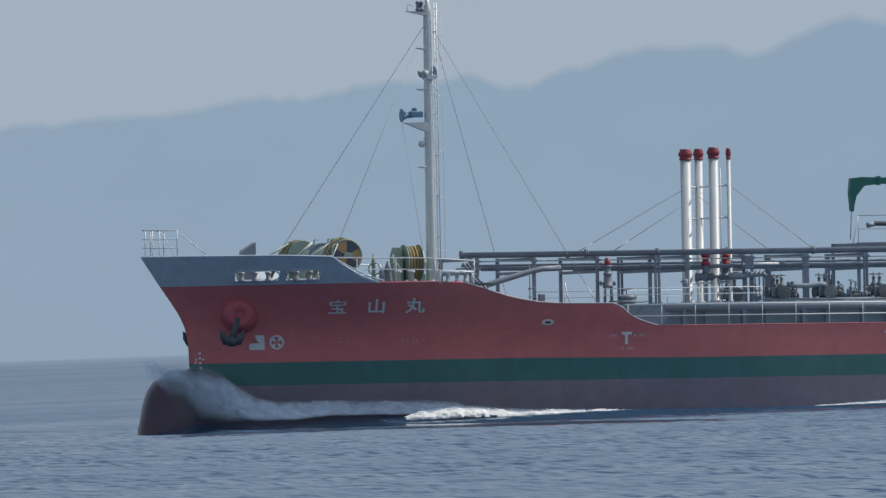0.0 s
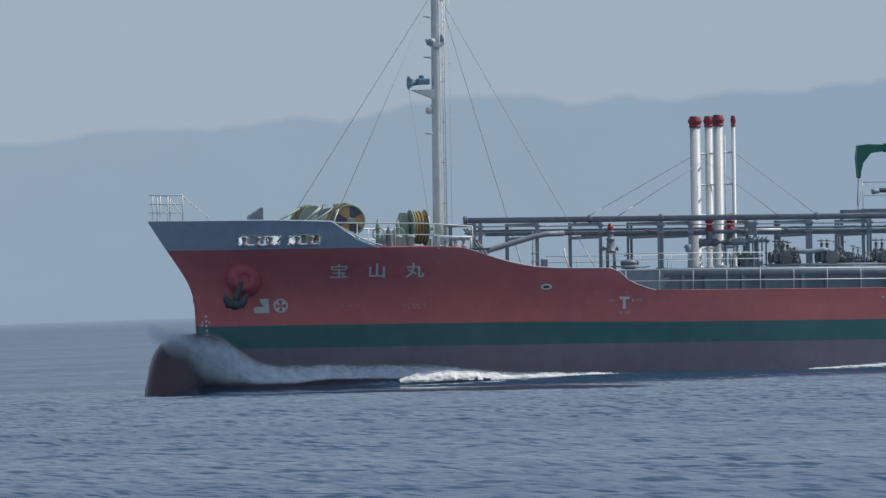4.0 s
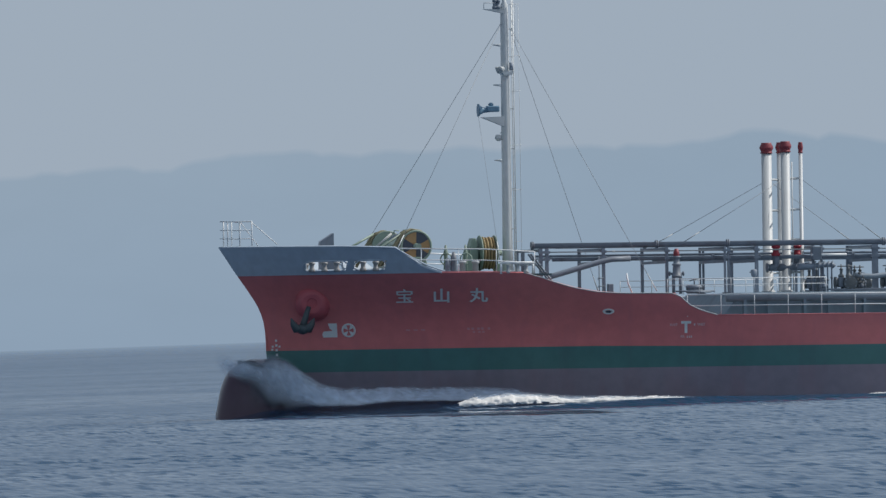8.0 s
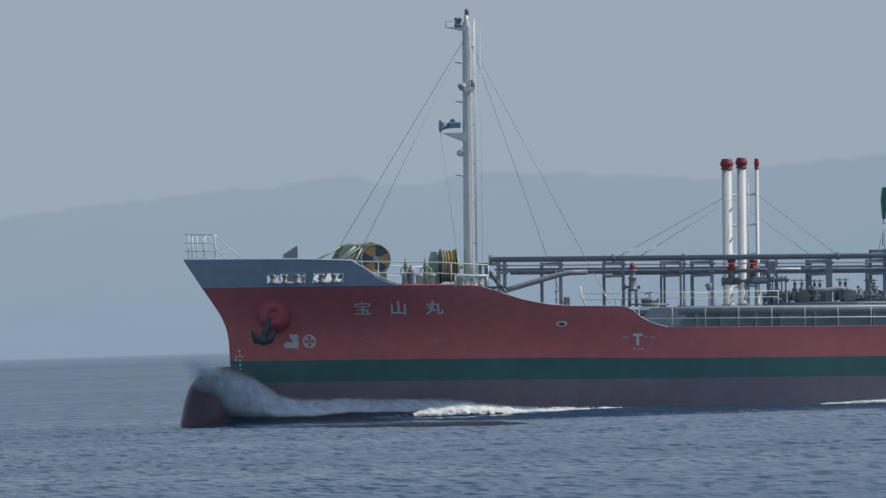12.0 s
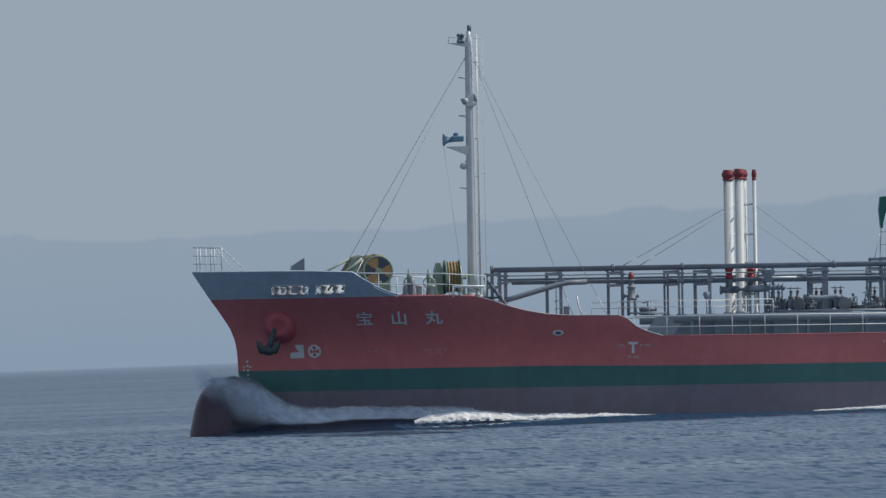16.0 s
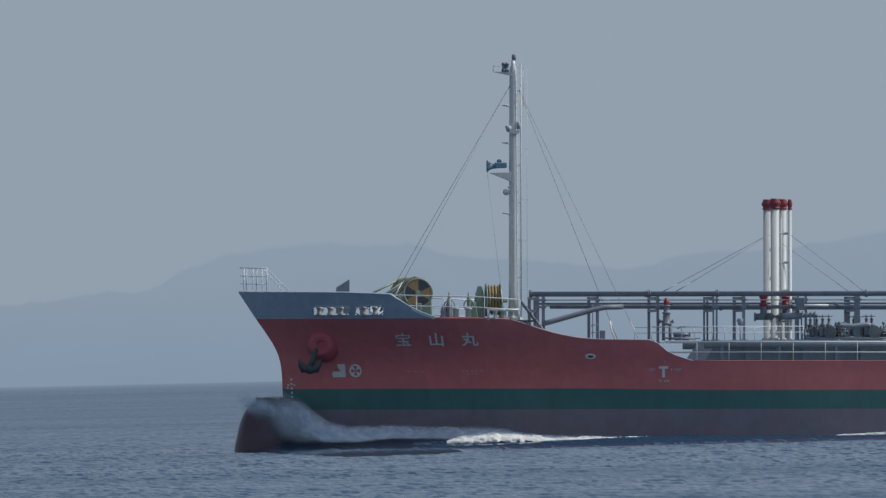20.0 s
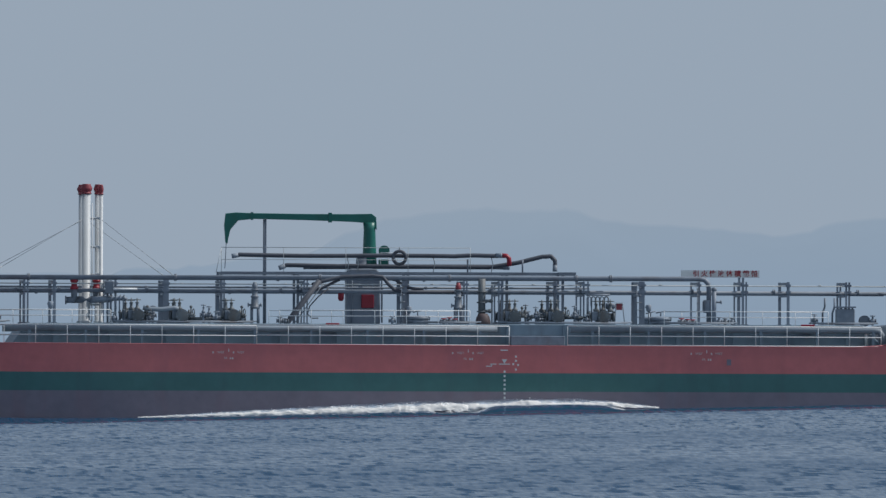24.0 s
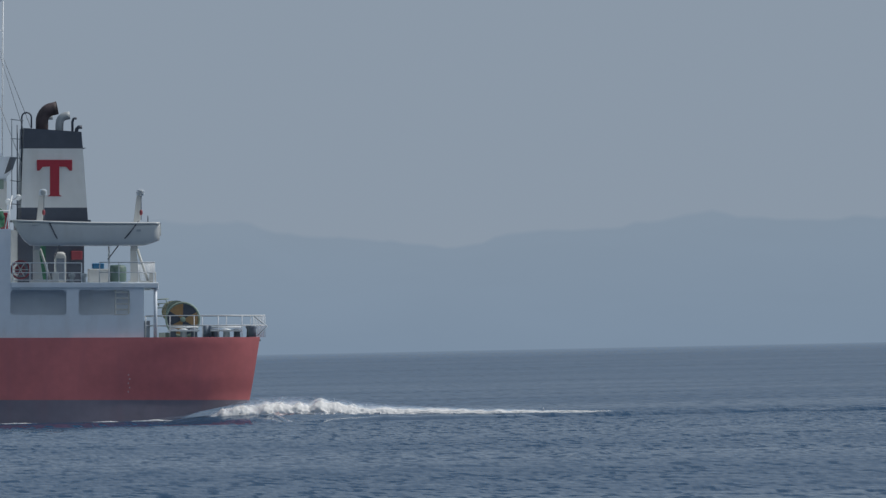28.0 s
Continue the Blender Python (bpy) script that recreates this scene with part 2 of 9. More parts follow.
# ---- mesh tools ----
class Shape:
    """Collects faces; every call adds one closed solid."""

    def __init__(self):
        self.v, self.f, self.s = [], [], []

    def face(self, idx, smooth=False):
        self.f.append(idx), self.s.append(smooth)

    def box(self, x0, x1, y0, y1, z0, z1):
        b = len(self.v)
        self.v += [(x, y, z) for z in (z0, z1) for y in (y0, y1) for x in (x0, x1)]
        for q in ((0, 2, 3, 1), (4, 5, 7, 6), (0, 1, 5, 4), (2, 6, 7, 3), (0, 4, 6, 2), (1, 3, 7, 5)):
            self.face([b + i for i in q])
        return self

    def prism(self, outline, y0, y1):
        """An outline of (x, z), anticlockwise seen from -y, drawn out from y0 to y1."""
        b, n = len(self.v), len(outline)
        self.v += [(x, y0, z) for x, z in outline] + [(x, y1, z) for x, z in outline]
        self.face([b + i for i in range(n)])
        self.face([b + n + i for i in reversed(range(n))])
        for i in range(n):
            j = (i + 1) % n
            self.face([b + j, b + i, b + n + i, b + n + j])
        return self

    def tube(self, points, r, n=8):
        """A round bar along points; r is one radius or one for each point."""
        pts = [Vector(p) for p in points]
        rs = r if isinstance(r, (list, tuple)) else [r] * len(pts)
        b = len(self.v)
        for i, p in enumerate(pts):
            t = (pts[min(i + 1, len(pts) - 1)] - pts[max(i - 1, 0)]).normalized()
            u = t.cross(Vector((0, 1, 0)) if abs(t.y) < 0.9 else Vector((0, 0, 1))).normalized()
            w = t.cross(u)
            self.v += [tuple(p + (u * math.cos(a) + w * math.sin(a)) * rs[i]) for a in (2 * math.pi * k / n for k in range(n))]
        for i in range(len(pts) - 1):
            for k in range(n):
                a, c = b + i * n + k, b + i * n + (k + 1) % n
                self.face([a, a + n, c + n, c], True)
        self.face([b + k for k in range(n)])
        self.face([b + (len(pts) - 1) * n + k for k in reversed(range(n))])
        return self

    def lathe(self, base, axis, profile, n=14):
        """Turned solid: profile of (distance along axis, radius)."""
        a = Vector(axis).normalized()
        pts = [tuple(Vector(base) + a * h) for h, _ in profile]
        b = len(self.v)
        u = a.cross(Vector((0, 1, 0)) if abs(a.y) < 0.9 else Vector((0, 0, 1))).normalized()
        w = a.cross(u)
        for (h, r), p in zip(profile, pts):
            self.v += [tuple(Vector(p) + (u * math.cos(q) + w * math.sin(q)) * max(r, 1e-4)) for q in (2 * math.pi * k / n for k in range(n))]
        for i in range(len(profile) - 1):
            for k in range(n):
                c, d = b + i * n + k, b + i * n + (k + 1) % n
                self.face([c, c + n, d + n, d], abs(profile[i][1] - profile[i + 1][1]) < abs(profile[i][0] - profile[i + 1][0]) * 2)
        self.face([b + k for k in range(n)])
        self.face([b + (len(profile) - 1) * n + k for k in reversed(range(n))])
        return self

    def ball(self, c, r, nu=12, nv=8):
        rx, ry, rz = r if isinstance(r, (list, tuple)) else (r, r, r)
        b = len(self.v)
        for i in range(nv + 1):
            th = math.pi * i / nv
            for k in range(nu):
                ph = 2 * math.pi * k / nu
                self.v.append((c[0] + rx * math.sin(th) * math.cos(ph), c[1] + ry * math.sin(th) * math.sin(ph), c[2] + rz * math.cos(th)))
        for i in range(nv):
            for k in range(nu):
                a, d = b + i * nu + k, b + i * nu + (k + 1) % nu
                self.face([a, a + nu, d + nu, d], True)
        return self

    def ring(self, c, axis, big, small, n=18, m=6):
        a = Vector(axis).normalized()
        u = a.cross(Vector((0, 1, 0)) if abs(a.y) < 0.9 else Vector((0, 0, 1))).normalized()
        w = a.cross(u)
        b = len(self.v)
        for i in range(n):
            q = 2 * math.pi * i / n
            o = u * math.cos(q) + w * math.sin(q)
            for k in range(m):
                e = 2 * math.pi * k / m
                self.v.append(tuple(Vector(c) + o * (big + small * math.cos(e)) + a * small * math.sin(e)))
        for i in range(n):
            for k in range(m):
                i2, k2 = (i + 1) % n, (k + 1) % m
                self.face([b + i * m + k, b + i2 * m + k, b + i2 * m + k2, b + i * m + k2], True)
        return self

    def mesh(self, name, mats):
        me = bpy.data.meshes.new(name)
        me.from_pydata(self.v, [], self.f)
        me.polygons.foreach_set("use_smooth", self.s)
        for m in mats if isinstance(mats, (list, tuple)) else [mats]:
            me.materials.append(m)
        me.update()
        return me


def part(name, shape, mat, parent, label="", bevel=0.0):
    """One mesh object under a thing or a part."""
    me = shape if isinstance(shape, bpy.types.Mesh) else shape.mesh(name, mat)
    ob = new(name, me)
    ob.parent = parent
    if bevel:
        mod = ob.modifiers.new("edges", "BEVEL")
        mod.width, mod.segments, mod.limit_method = bevel, 2, "ANGLE"
    if label:
        ob["label"] = label
    return ob


def thing(name, label, category, group=""):
    return tagged(new(name), label, category, group)


def arc(c, r, a0, a1, n, plane="xz"):
    """Points on an arc in a plane, angles in degrees."""
    out = []
    for i in range(n + 1):
        a = radians(a0 + (a1 - a0) * i / n)
        p, q = r * math.cos(a), r * math.sin(a)
        out.append((c[0] + p, c[1], c[2] + q) if plane == "xz" else (c[0] + p, c[1] + q, c[2]))
    return out


def railing(parent, path, height, spacing=1.3, levels=(1.0, 0.5), r=0.022, post=0.025, name="railing", label="", mat=None):
    """Top rail as the part, lower rails and each post as its sub-parts."""
    mat = mat or RAIL
    pts = [Vector(p) for p in path]
    up = Vector((0, 0, height))
    rail = part(name, Shape().tube([p + up * levels[0] for p in pts], r * 1.25, 6), mat, parent, label)
    for k in levels[1:]:
        part("lower_rail", Shape().tube([p + up * k for p in pts], r, 6), mat, rail)
    total = sum((b - a).length for a, b in zip(pts, pts[1:]))
    count = max(1, round(total / spacing))
    me = Shape().tube([(0, 0, 0), (0, 0, height)], post, 6).mesh("post", mat)
    for i in range(count + 1):
        d = total * i / count
        for a, b in zip(pts, pts[1:]):
            s = (b - a).length
            if d <= s + 1e-6:
                break
            d -= s
        o = part("post", me, mat, rail)
        o.location = a + (b - a) * min(1, d / s)
    return rail


def lettering(parent, name, words, size, place, turn, mat, label="", bold=0.0):
    """Flat characters of the built-in font, a few millimetres thick."""
    cu = bpy.data.curves.new(name, "FONT")
    cu.body, cu.size, cu.extrude, cu.align_x, cu.align_y = words, size, 0.006, "CENTER", "CENTER"
    cu.offset = bold
    tmp = bpy.data.objects.new(name, cu)
    scene.collection.objects.link(tmp)
    bpy.context.view_layer.update()
    me = bpy.data.meshes.new_from_object(tmp.evaluated_get(bpy.context.evaluated_depsgraph_get()))
    bpy.data.objects.remove(tmp)
    me.materials.clear()
    me.materials.append(mat)
    ob = part(name, me, mat, parent, label)
    ob.location, ob.rotation_euler = place, turn
    return ob


# ---- sea, one sheet to the horizon ----
def water_material(name, calm):
    """Wind-ruffled water: facets lean by short crests, gathered in gusts and long lanes."""
    m = bpy.data.materials.new(name)
    m.use_nodes = True
    n, l = m.node_tree.nodes, m.node_tree.links
    p = n["Principled BSDF"]
    p.inputs["Base Color"].default_value = (0.018, 0.06, 0.125, 1)
    p.inputs["Roughness"].default_value, p.inputs["IOR"].default_value = 0.06, 1.333
    at = n.new("ShaderNodeTexCoord")

    def field(scale, detail, low, high, turn=0.17):
        lay, tex, rng = n.new("ShaderNodeMapping"), n.new("ShaderNodeTexNoise"), n.new("ShaderNodeMapRange")
        lay.inputs["Scale"].default_value, lay.inputs["Rotation"].default_value = scale, (0, 0, turn)
        l.new(at.outputs["Object"], lay.inputs[0]), l.new(lay.outputs[0], tex.inputs["Vector"])
        tex.inputs["Scale"].default_value, tex.inputs["Detail"].default_value = 1.0, detail
        rng.inputs[1].default_value, rng.inputs[2].default_value = low, high
        l.new(tex.outputs[0], rng.inputs[0])
        return rng.outputs[0]

    def calc(op, a, b):
        k = n.new("ShaderNodeMath")
        k.operation = op
        for i, q in ((0, a), (1, b)):
            if isinstance(q, float):
                k.inputs[i].default_value = q
            else:
                l.new(q, k.inputs[i])
        return k.outputs[0]

    crests = field((2.4, 0.12, 1), 3, 0.52, 0.64)
    small = field((5.0, 0.3, 1), 2, 0.38, 0.68)
    gusts = field((0.07, 0.02, 1), 3, 0.35, 0.62)
    lanes = field((0.011, 0.01, 1), 4, 0.36, 0.64, 0.0)
    sway = field((1.0, 0.1, 1), 2, 0.3, 0.7, -0.3)
    lean = calc("MULTIPLY", crests, calc("ADD", calc("MULTIPLY", gusts, 0.2), 0.06))
    lean = calc("ADD", lean, calc("MULTIPLY", small, 0.07))
    lean = calc("ADD", lean, calc("MULTIPLY", lanes, 0.055))
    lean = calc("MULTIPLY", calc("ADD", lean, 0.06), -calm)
    # the ripples grow finer and lower with the distance from the ship's track
    easy = n.new("ShaderNodeAttribute")
    easy.attribute_name = "ease"
    lean = calc("ADD", calc("MULTIPLY", lean, calc("SUBTRACT", 1.0, easy.outputs["Fac"])), calc("MULTIPLY", easy.outputs["Fac"], -0.135 * calm))
    tilt, add, unit, geo = n.new("ShaderNodeCombineXYZ"), n.new("ShaderNodeVectorMath"), n.new("ShaderNodeVectorMath"), n.new("ShaderNodeNewGeometry")
    l.new(calc("MULTIPLY", calc("SUBTRACT", sway, 0.5), 0.12 * calm), tilt.inputs[0]), l.new(lean, tilt.inputs[1])
    add.operation, unit.operation = "ADD", "NORMALIZE"
    l.new(geo.outputs["Normal"], add.inputs[0]), l.new(tilt.outputs[0], add.inputs[1]), l.new(add.outputs[0], unit.inputs[0])
    l.new(unit.outputs[0], p.inputs["Normal"])
    # distance haze is put in as a fade of the sheet to transparent
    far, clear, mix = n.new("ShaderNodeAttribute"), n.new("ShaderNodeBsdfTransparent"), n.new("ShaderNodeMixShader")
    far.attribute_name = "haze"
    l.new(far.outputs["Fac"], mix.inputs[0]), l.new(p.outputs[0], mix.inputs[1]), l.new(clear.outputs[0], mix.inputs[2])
    l.new(mix.outputs[0], n["Material Output"].inputs[0])
    return m


WATER = water_material("sea_water", 1.0)
CHURN = water_material("churned_wake_water", 1.15)
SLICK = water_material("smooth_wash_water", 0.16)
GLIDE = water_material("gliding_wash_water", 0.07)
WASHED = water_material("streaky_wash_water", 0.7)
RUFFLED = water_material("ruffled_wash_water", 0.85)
SEA_AT = (11.0, -1150.0)
_rng = np.random.default_rng(7)
WAVES = [(2 * math.pi / lam, _rng.normal(math.pi * 0.45, 0.75), 0.00145 * lam ** 0.9, _rng.uniform(0, 6.28)) for lam in np.geomspace(1.3, 5.0, 46)]


def wave_height(x, y):
    z = np.zeros_like(x)
    for k, a, h, ph in WAVES:
        s = np.sin(k * (x * math.cos(a) + y * math.sin(a)) + ph)
        z += h * (s + 0.35 * s * np.abs(s))
    return z


def build_sea():
    fine = np.radians(np.linspace(-0.6, 19.6, 1250))
    rest = np.radians(np.linspace(19.6, 359.4, 72))[1:-1]
    phi = np.concatenate([fine, rest])
    near, far = np.array([1.0, 150, 300, 450, 560, 620]), 1260.0
    mid = np.arange(640, far, 0.95)
    out = np.geomspace(far, 4900, 330)[1:]
    r = np.concatenate([near, mid, out])
    R, PH = np.meshgrid(r, phi, indexing="ij")
    x, y = SEA_AT[0] + R * np.sin(PH), SEA_AT[1] + R * np.cos(PH)
    w = np.clip((R - 560) / 80, 0, 1) * np.clip((1265 - R) / 230, 0, 1)
    # the sheet lifts a little far out, as it is seen over the bulge of refraction
    s = np.clip((R - 1600) / 3300, 0, 1)
    z = wave_height(x, y) * w - 0.15 * (1 - s) + 2.55 * s * s * (3 - 2 * s)
    nr, nc = R.shape
    co = np.stack([x, y, z], -1).reshape(-1, 3)
    i, j = np.meshgrid(np.arange(nr - 1), np.arange(nc), indexing="ij")
    j2 = (j + 1) % nc
    quads = np.stack([i * nc + j, i * nc + j2, (i + 1) * nc + j2, (i + 1) * nc + j], -1).reshape(-1, 4)[:, ::-1]
    me = bpy.data.meshes.new("water")
    me.vertices.add(len(co)), me.loops.add(quads.size), me.polygons.add(len(quads))
    me.vertices.foreach_set("co", co.ravel().astype(np.float32))
    me.loops.foreach_set("vertex_index", quads.ravel().astype(np.int32))
    me.polygons.foreach_set("loop_start", np.arange(0, quads.size, 4, dtype=np.int32))
    me.polygons.foreach_set("use_smooth", np.ones(len(quads), bool))
    me.update(calc_edges=True)
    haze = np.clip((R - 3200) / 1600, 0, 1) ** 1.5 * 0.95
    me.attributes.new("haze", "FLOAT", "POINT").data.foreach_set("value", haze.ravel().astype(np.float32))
    ease = np.clip((R - 1180) / 900, 0, 1) * 0.6
    me.attributes.new("ease", "FLOAT", "POINT").data.foreach_set("value", ease.ravel().astype(np.float32))
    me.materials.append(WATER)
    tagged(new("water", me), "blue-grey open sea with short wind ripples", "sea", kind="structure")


build_sea()


# ---- far hills across the strait, distance haze put into a glowing colour ----
RIDGE = [(-6, 3.2), (0, 3.4), (1.8, 3.9), (2.66, 4.3), (3.12, 4.9), (3.28, 6.1), (3.4, 6.9), (3.6, 7.2), (3.9, 7.0), (4.15, 6.3), (4.43, 5.8), (4.6, 5.4),
         (4.8, 6.3), (5.2, 6.6), (5.38, 7.0), (5.64, 6.6), (6.63, 6.8), (7.5, 7.4), (7.62, 7.1), (8.6, 8.8), (9.03, 8.7), (9.55, 9.1), (10.1, 8.5), (10.4, 9.1),
         (11.2, 9.9), (12.4, 9.75), (12.68, 10.3), (13.1, 9.3), (14.3, 10.4), (14.8, 11.2), (15.33, 10.7), (15.9, 11.0), (16.2, 12.0), (16.8, 12.9), (17.3, 13.6),
         (17.8, 14.25), (17.92, 13.5), (18.26, 15.4), (18.5, 15.7), (18.64, 14.9), (18.9, 16.6), (19.3, 16.0), (22, 18), (26, 12)]


def hill_material():
    m = bpy.data.materials.new("haze_painted_hillside")
    m.use_nodes = True
    n, l = m.node_tree.nodes, m.node_tree.links
    n.remove(n["Principled BSDF"])
    # self-glowing slope: the haze tint is its emission colour
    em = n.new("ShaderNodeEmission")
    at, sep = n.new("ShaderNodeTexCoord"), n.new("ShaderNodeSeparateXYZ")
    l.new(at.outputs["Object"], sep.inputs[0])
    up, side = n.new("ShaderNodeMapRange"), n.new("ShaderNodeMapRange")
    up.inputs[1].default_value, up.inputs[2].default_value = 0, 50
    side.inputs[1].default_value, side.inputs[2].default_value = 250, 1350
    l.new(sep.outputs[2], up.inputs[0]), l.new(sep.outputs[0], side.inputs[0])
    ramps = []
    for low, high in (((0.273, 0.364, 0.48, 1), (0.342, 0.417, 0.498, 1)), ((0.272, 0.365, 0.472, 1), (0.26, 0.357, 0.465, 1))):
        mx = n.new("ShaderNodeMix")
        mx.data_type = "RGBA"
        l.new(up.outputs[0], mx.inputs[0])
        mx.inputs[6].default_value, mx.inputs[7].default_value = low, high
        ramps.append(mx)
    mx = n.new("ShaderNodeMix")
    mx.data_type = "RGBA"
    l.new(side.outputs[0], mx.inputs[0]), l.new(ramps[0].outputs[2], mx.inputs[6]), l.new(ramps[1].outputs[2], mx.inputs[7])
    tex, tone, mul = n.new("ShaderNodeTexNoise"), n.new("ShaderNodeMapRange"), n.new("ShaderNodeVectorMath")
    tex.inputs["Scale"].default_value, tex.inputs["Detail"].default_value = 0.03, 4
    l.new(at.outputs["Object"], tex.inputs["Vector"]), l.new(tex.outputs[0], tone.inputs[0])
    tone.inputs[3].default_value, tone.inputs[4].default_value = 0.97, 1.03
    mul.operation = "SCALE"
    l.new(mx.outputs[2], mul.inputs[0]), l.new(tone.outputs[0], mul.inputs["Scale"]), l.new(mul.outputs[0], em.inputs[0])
    # haze over the crest line is put in as a fade to clear
    veil, clear, mix = n.new("ShaderNodeAttribute"), n.new("ShaderNodeBsdfTransparent"), n.new("ShaderNodeMixShader")
    veil.attribute_name = "solid"
    l.new(veil.outputs["Fac"], mix.inputs[0]), l.new(clear.outputs[0], mix.inputs[1]), l.new(em.outputs[0], mix.inputs[2])
    l.new(mix.outputs[0], n["Material Output"].inputs[0])
    return m


def build_hills():
    az = np.arange(-6, 26, 0.04)
    el = np.interp(az, [a for a, _ in RIDGE], [e for _, e in RIDGE])
    k = np.ones(3) / 3
    el = np.convolve(np.pad(el, 1, mode="edge"), k, mode="valid")
    el = el + np.array([0.42 * noise.fractal((a * 4.2, 3.1, 0), 0.7, 2.1, 6) for a in az])
    eye_y = np.interp(az, [3.5, 18], [-872, -735])
    rows = [0, 0.05, 0.3, 0.5, 0.7, 0.85, 0.975, 1.008]
    sh, n = Shape(), len(az)
    for q, row in enumerate(rows):
        for a, e, ey in zip(az, el, eye_y):
            d = 4330 + 120 * row + 25 * noise.noise((a * 3, row * 3, 0))
            top = 3.2 + e * 0.001 * d
            sh.v.append((11 + d * math.sin(radians(a)), ey + d * math.cos(radians(a)), -1 + (top + 1) * row))
    for q in range(len(rows) - 1):
        for i in range(n - 1):
            sh.face([q * n + i, q * n + i + 1, (q + 1) * n + i + 1, (q + 1) * n + i], True)
    # the far slope, so that the range is no sheet
    b = len(sh.v)
    for a, ey in zip(az, eye_y):
        sh.v.append((11 + 4700 * math.sin(radians(a)), ey + 4700 * math.cos(radians(a)), -1))
    for i in range(n - 1):
        sh.face([(len(rows) - 1) * n + i, (len(rows) - 1) * n + i + 1, b + i + 1, b + i], True)
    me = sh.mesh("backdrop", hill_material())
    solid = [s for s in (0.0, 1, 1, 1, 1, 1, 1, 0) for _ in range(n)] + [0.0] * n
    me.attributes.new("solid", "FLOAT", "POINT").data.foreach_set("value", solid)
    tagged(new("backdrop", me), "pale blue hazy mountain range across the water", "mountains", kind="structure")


build_hills()

# ---- the tanker: x runs aft from the bow, port side at -y, z from the keel-parallel base ----
CARRIED = []
ship = thing("tanker_ship", "red and green hulled coastal tanker with a white deckhouse aft", "ship")
CARRIED.append(ship)
BEAM = 6.75
STEM = [(-3.2, 2.4), (-0.37, 1.95), (0.36, 1.86), (1.2, 1.84), (1.73, 1.78), (2.2, 1.64), (2.56, 1.47), (3.2, 1.05), (3.9, 0.56), (4.5, 0.17), (4.97, -0.14), (6, -0.8)]
RUN = [(-3.2, 25), (0, 23.2), (1.4, 21.8), (2.0, 20.0), (2.72, 17.3), (3.3, 15.0), (3.75, 13.7), (4.15, 12.9), (5, 11.55)]
SHEER = [(-1, 3.78), (8.3, 3.78), (11.67, 3.70), (12.4, 3.5), (13.04, 3.27), (13.86, 3.03), (14.8, 2.85), (15.77, 2.77), (18.24, 2.74), (18.5, 2.52), (18.78, 2.26), (19.33, 1.99), (20.02, 1.8),
         (43, 1.74), (59.6, 1.71), (60.7, 1.77), (61.67, 2.07), (62.37, 2.43), (63.16, 2.83), (64.3, 3.45), (68, 3.46), (87, 3.53)]


GREEN_TOP = [(15, 0.57), (21, 0.485), (62, 0.485), (66, 0.56)]


def along(table, x):
    return float(np.interp(x, [a for a, _ in table], [b for _, b in table]))


def half_beam(x, z):
    """Half breadth of the hull."""
    xs = along(STEM, z)
    run = along(RUN, z)
    u = min(max((x - xs) / run, 0), 1)
    b = BEAM * (1 - (1 - u) ** 2)
    begin = 77 + 4.5 * min(max((z - 0.6) / 2.8, 0), 1)
    if x > begin:
        q = (x - begin) / (87 - begin)
        b -= (1.5 + 0.35 * max(0, 1.5 - z)) * q * q
    return max(b, 0.0)


def floor_of(x):
    """Lower edge of the shell: the counter lifts towards the transom."""
    return along([(79.0, -3.2), (81.0, -1.5), (82.6, -0.5), (83.8, -0.02), (85.2, 0.26), (86.5, 0.44)], x)


def hull_normal(x, z):
    e = 0.35
    du = (half_beam(x + e, z) - half_beam(x - e, z)) / (2 * e)
    dw = (half_beam(x, z + e) - half_beam(x, z - e)) / (2 * e)
    return Vector((-du, -1, -dw)).normalized()


def on_hull(x, z, off=0.02):
    """A place on the port side and the turn of a plate that lies there, facing out."""
    b = half_beam(x, z)
    n = hull_normal(x, z)
    place = Vector((x, -b, z)) + n * off
    right = Vector((0, 0, 1)).cross(n).normalized()
    up = n.cross(right).normalized()
    m = Matrix((right, up, n)).transposed()
    return place, m.to_euler()


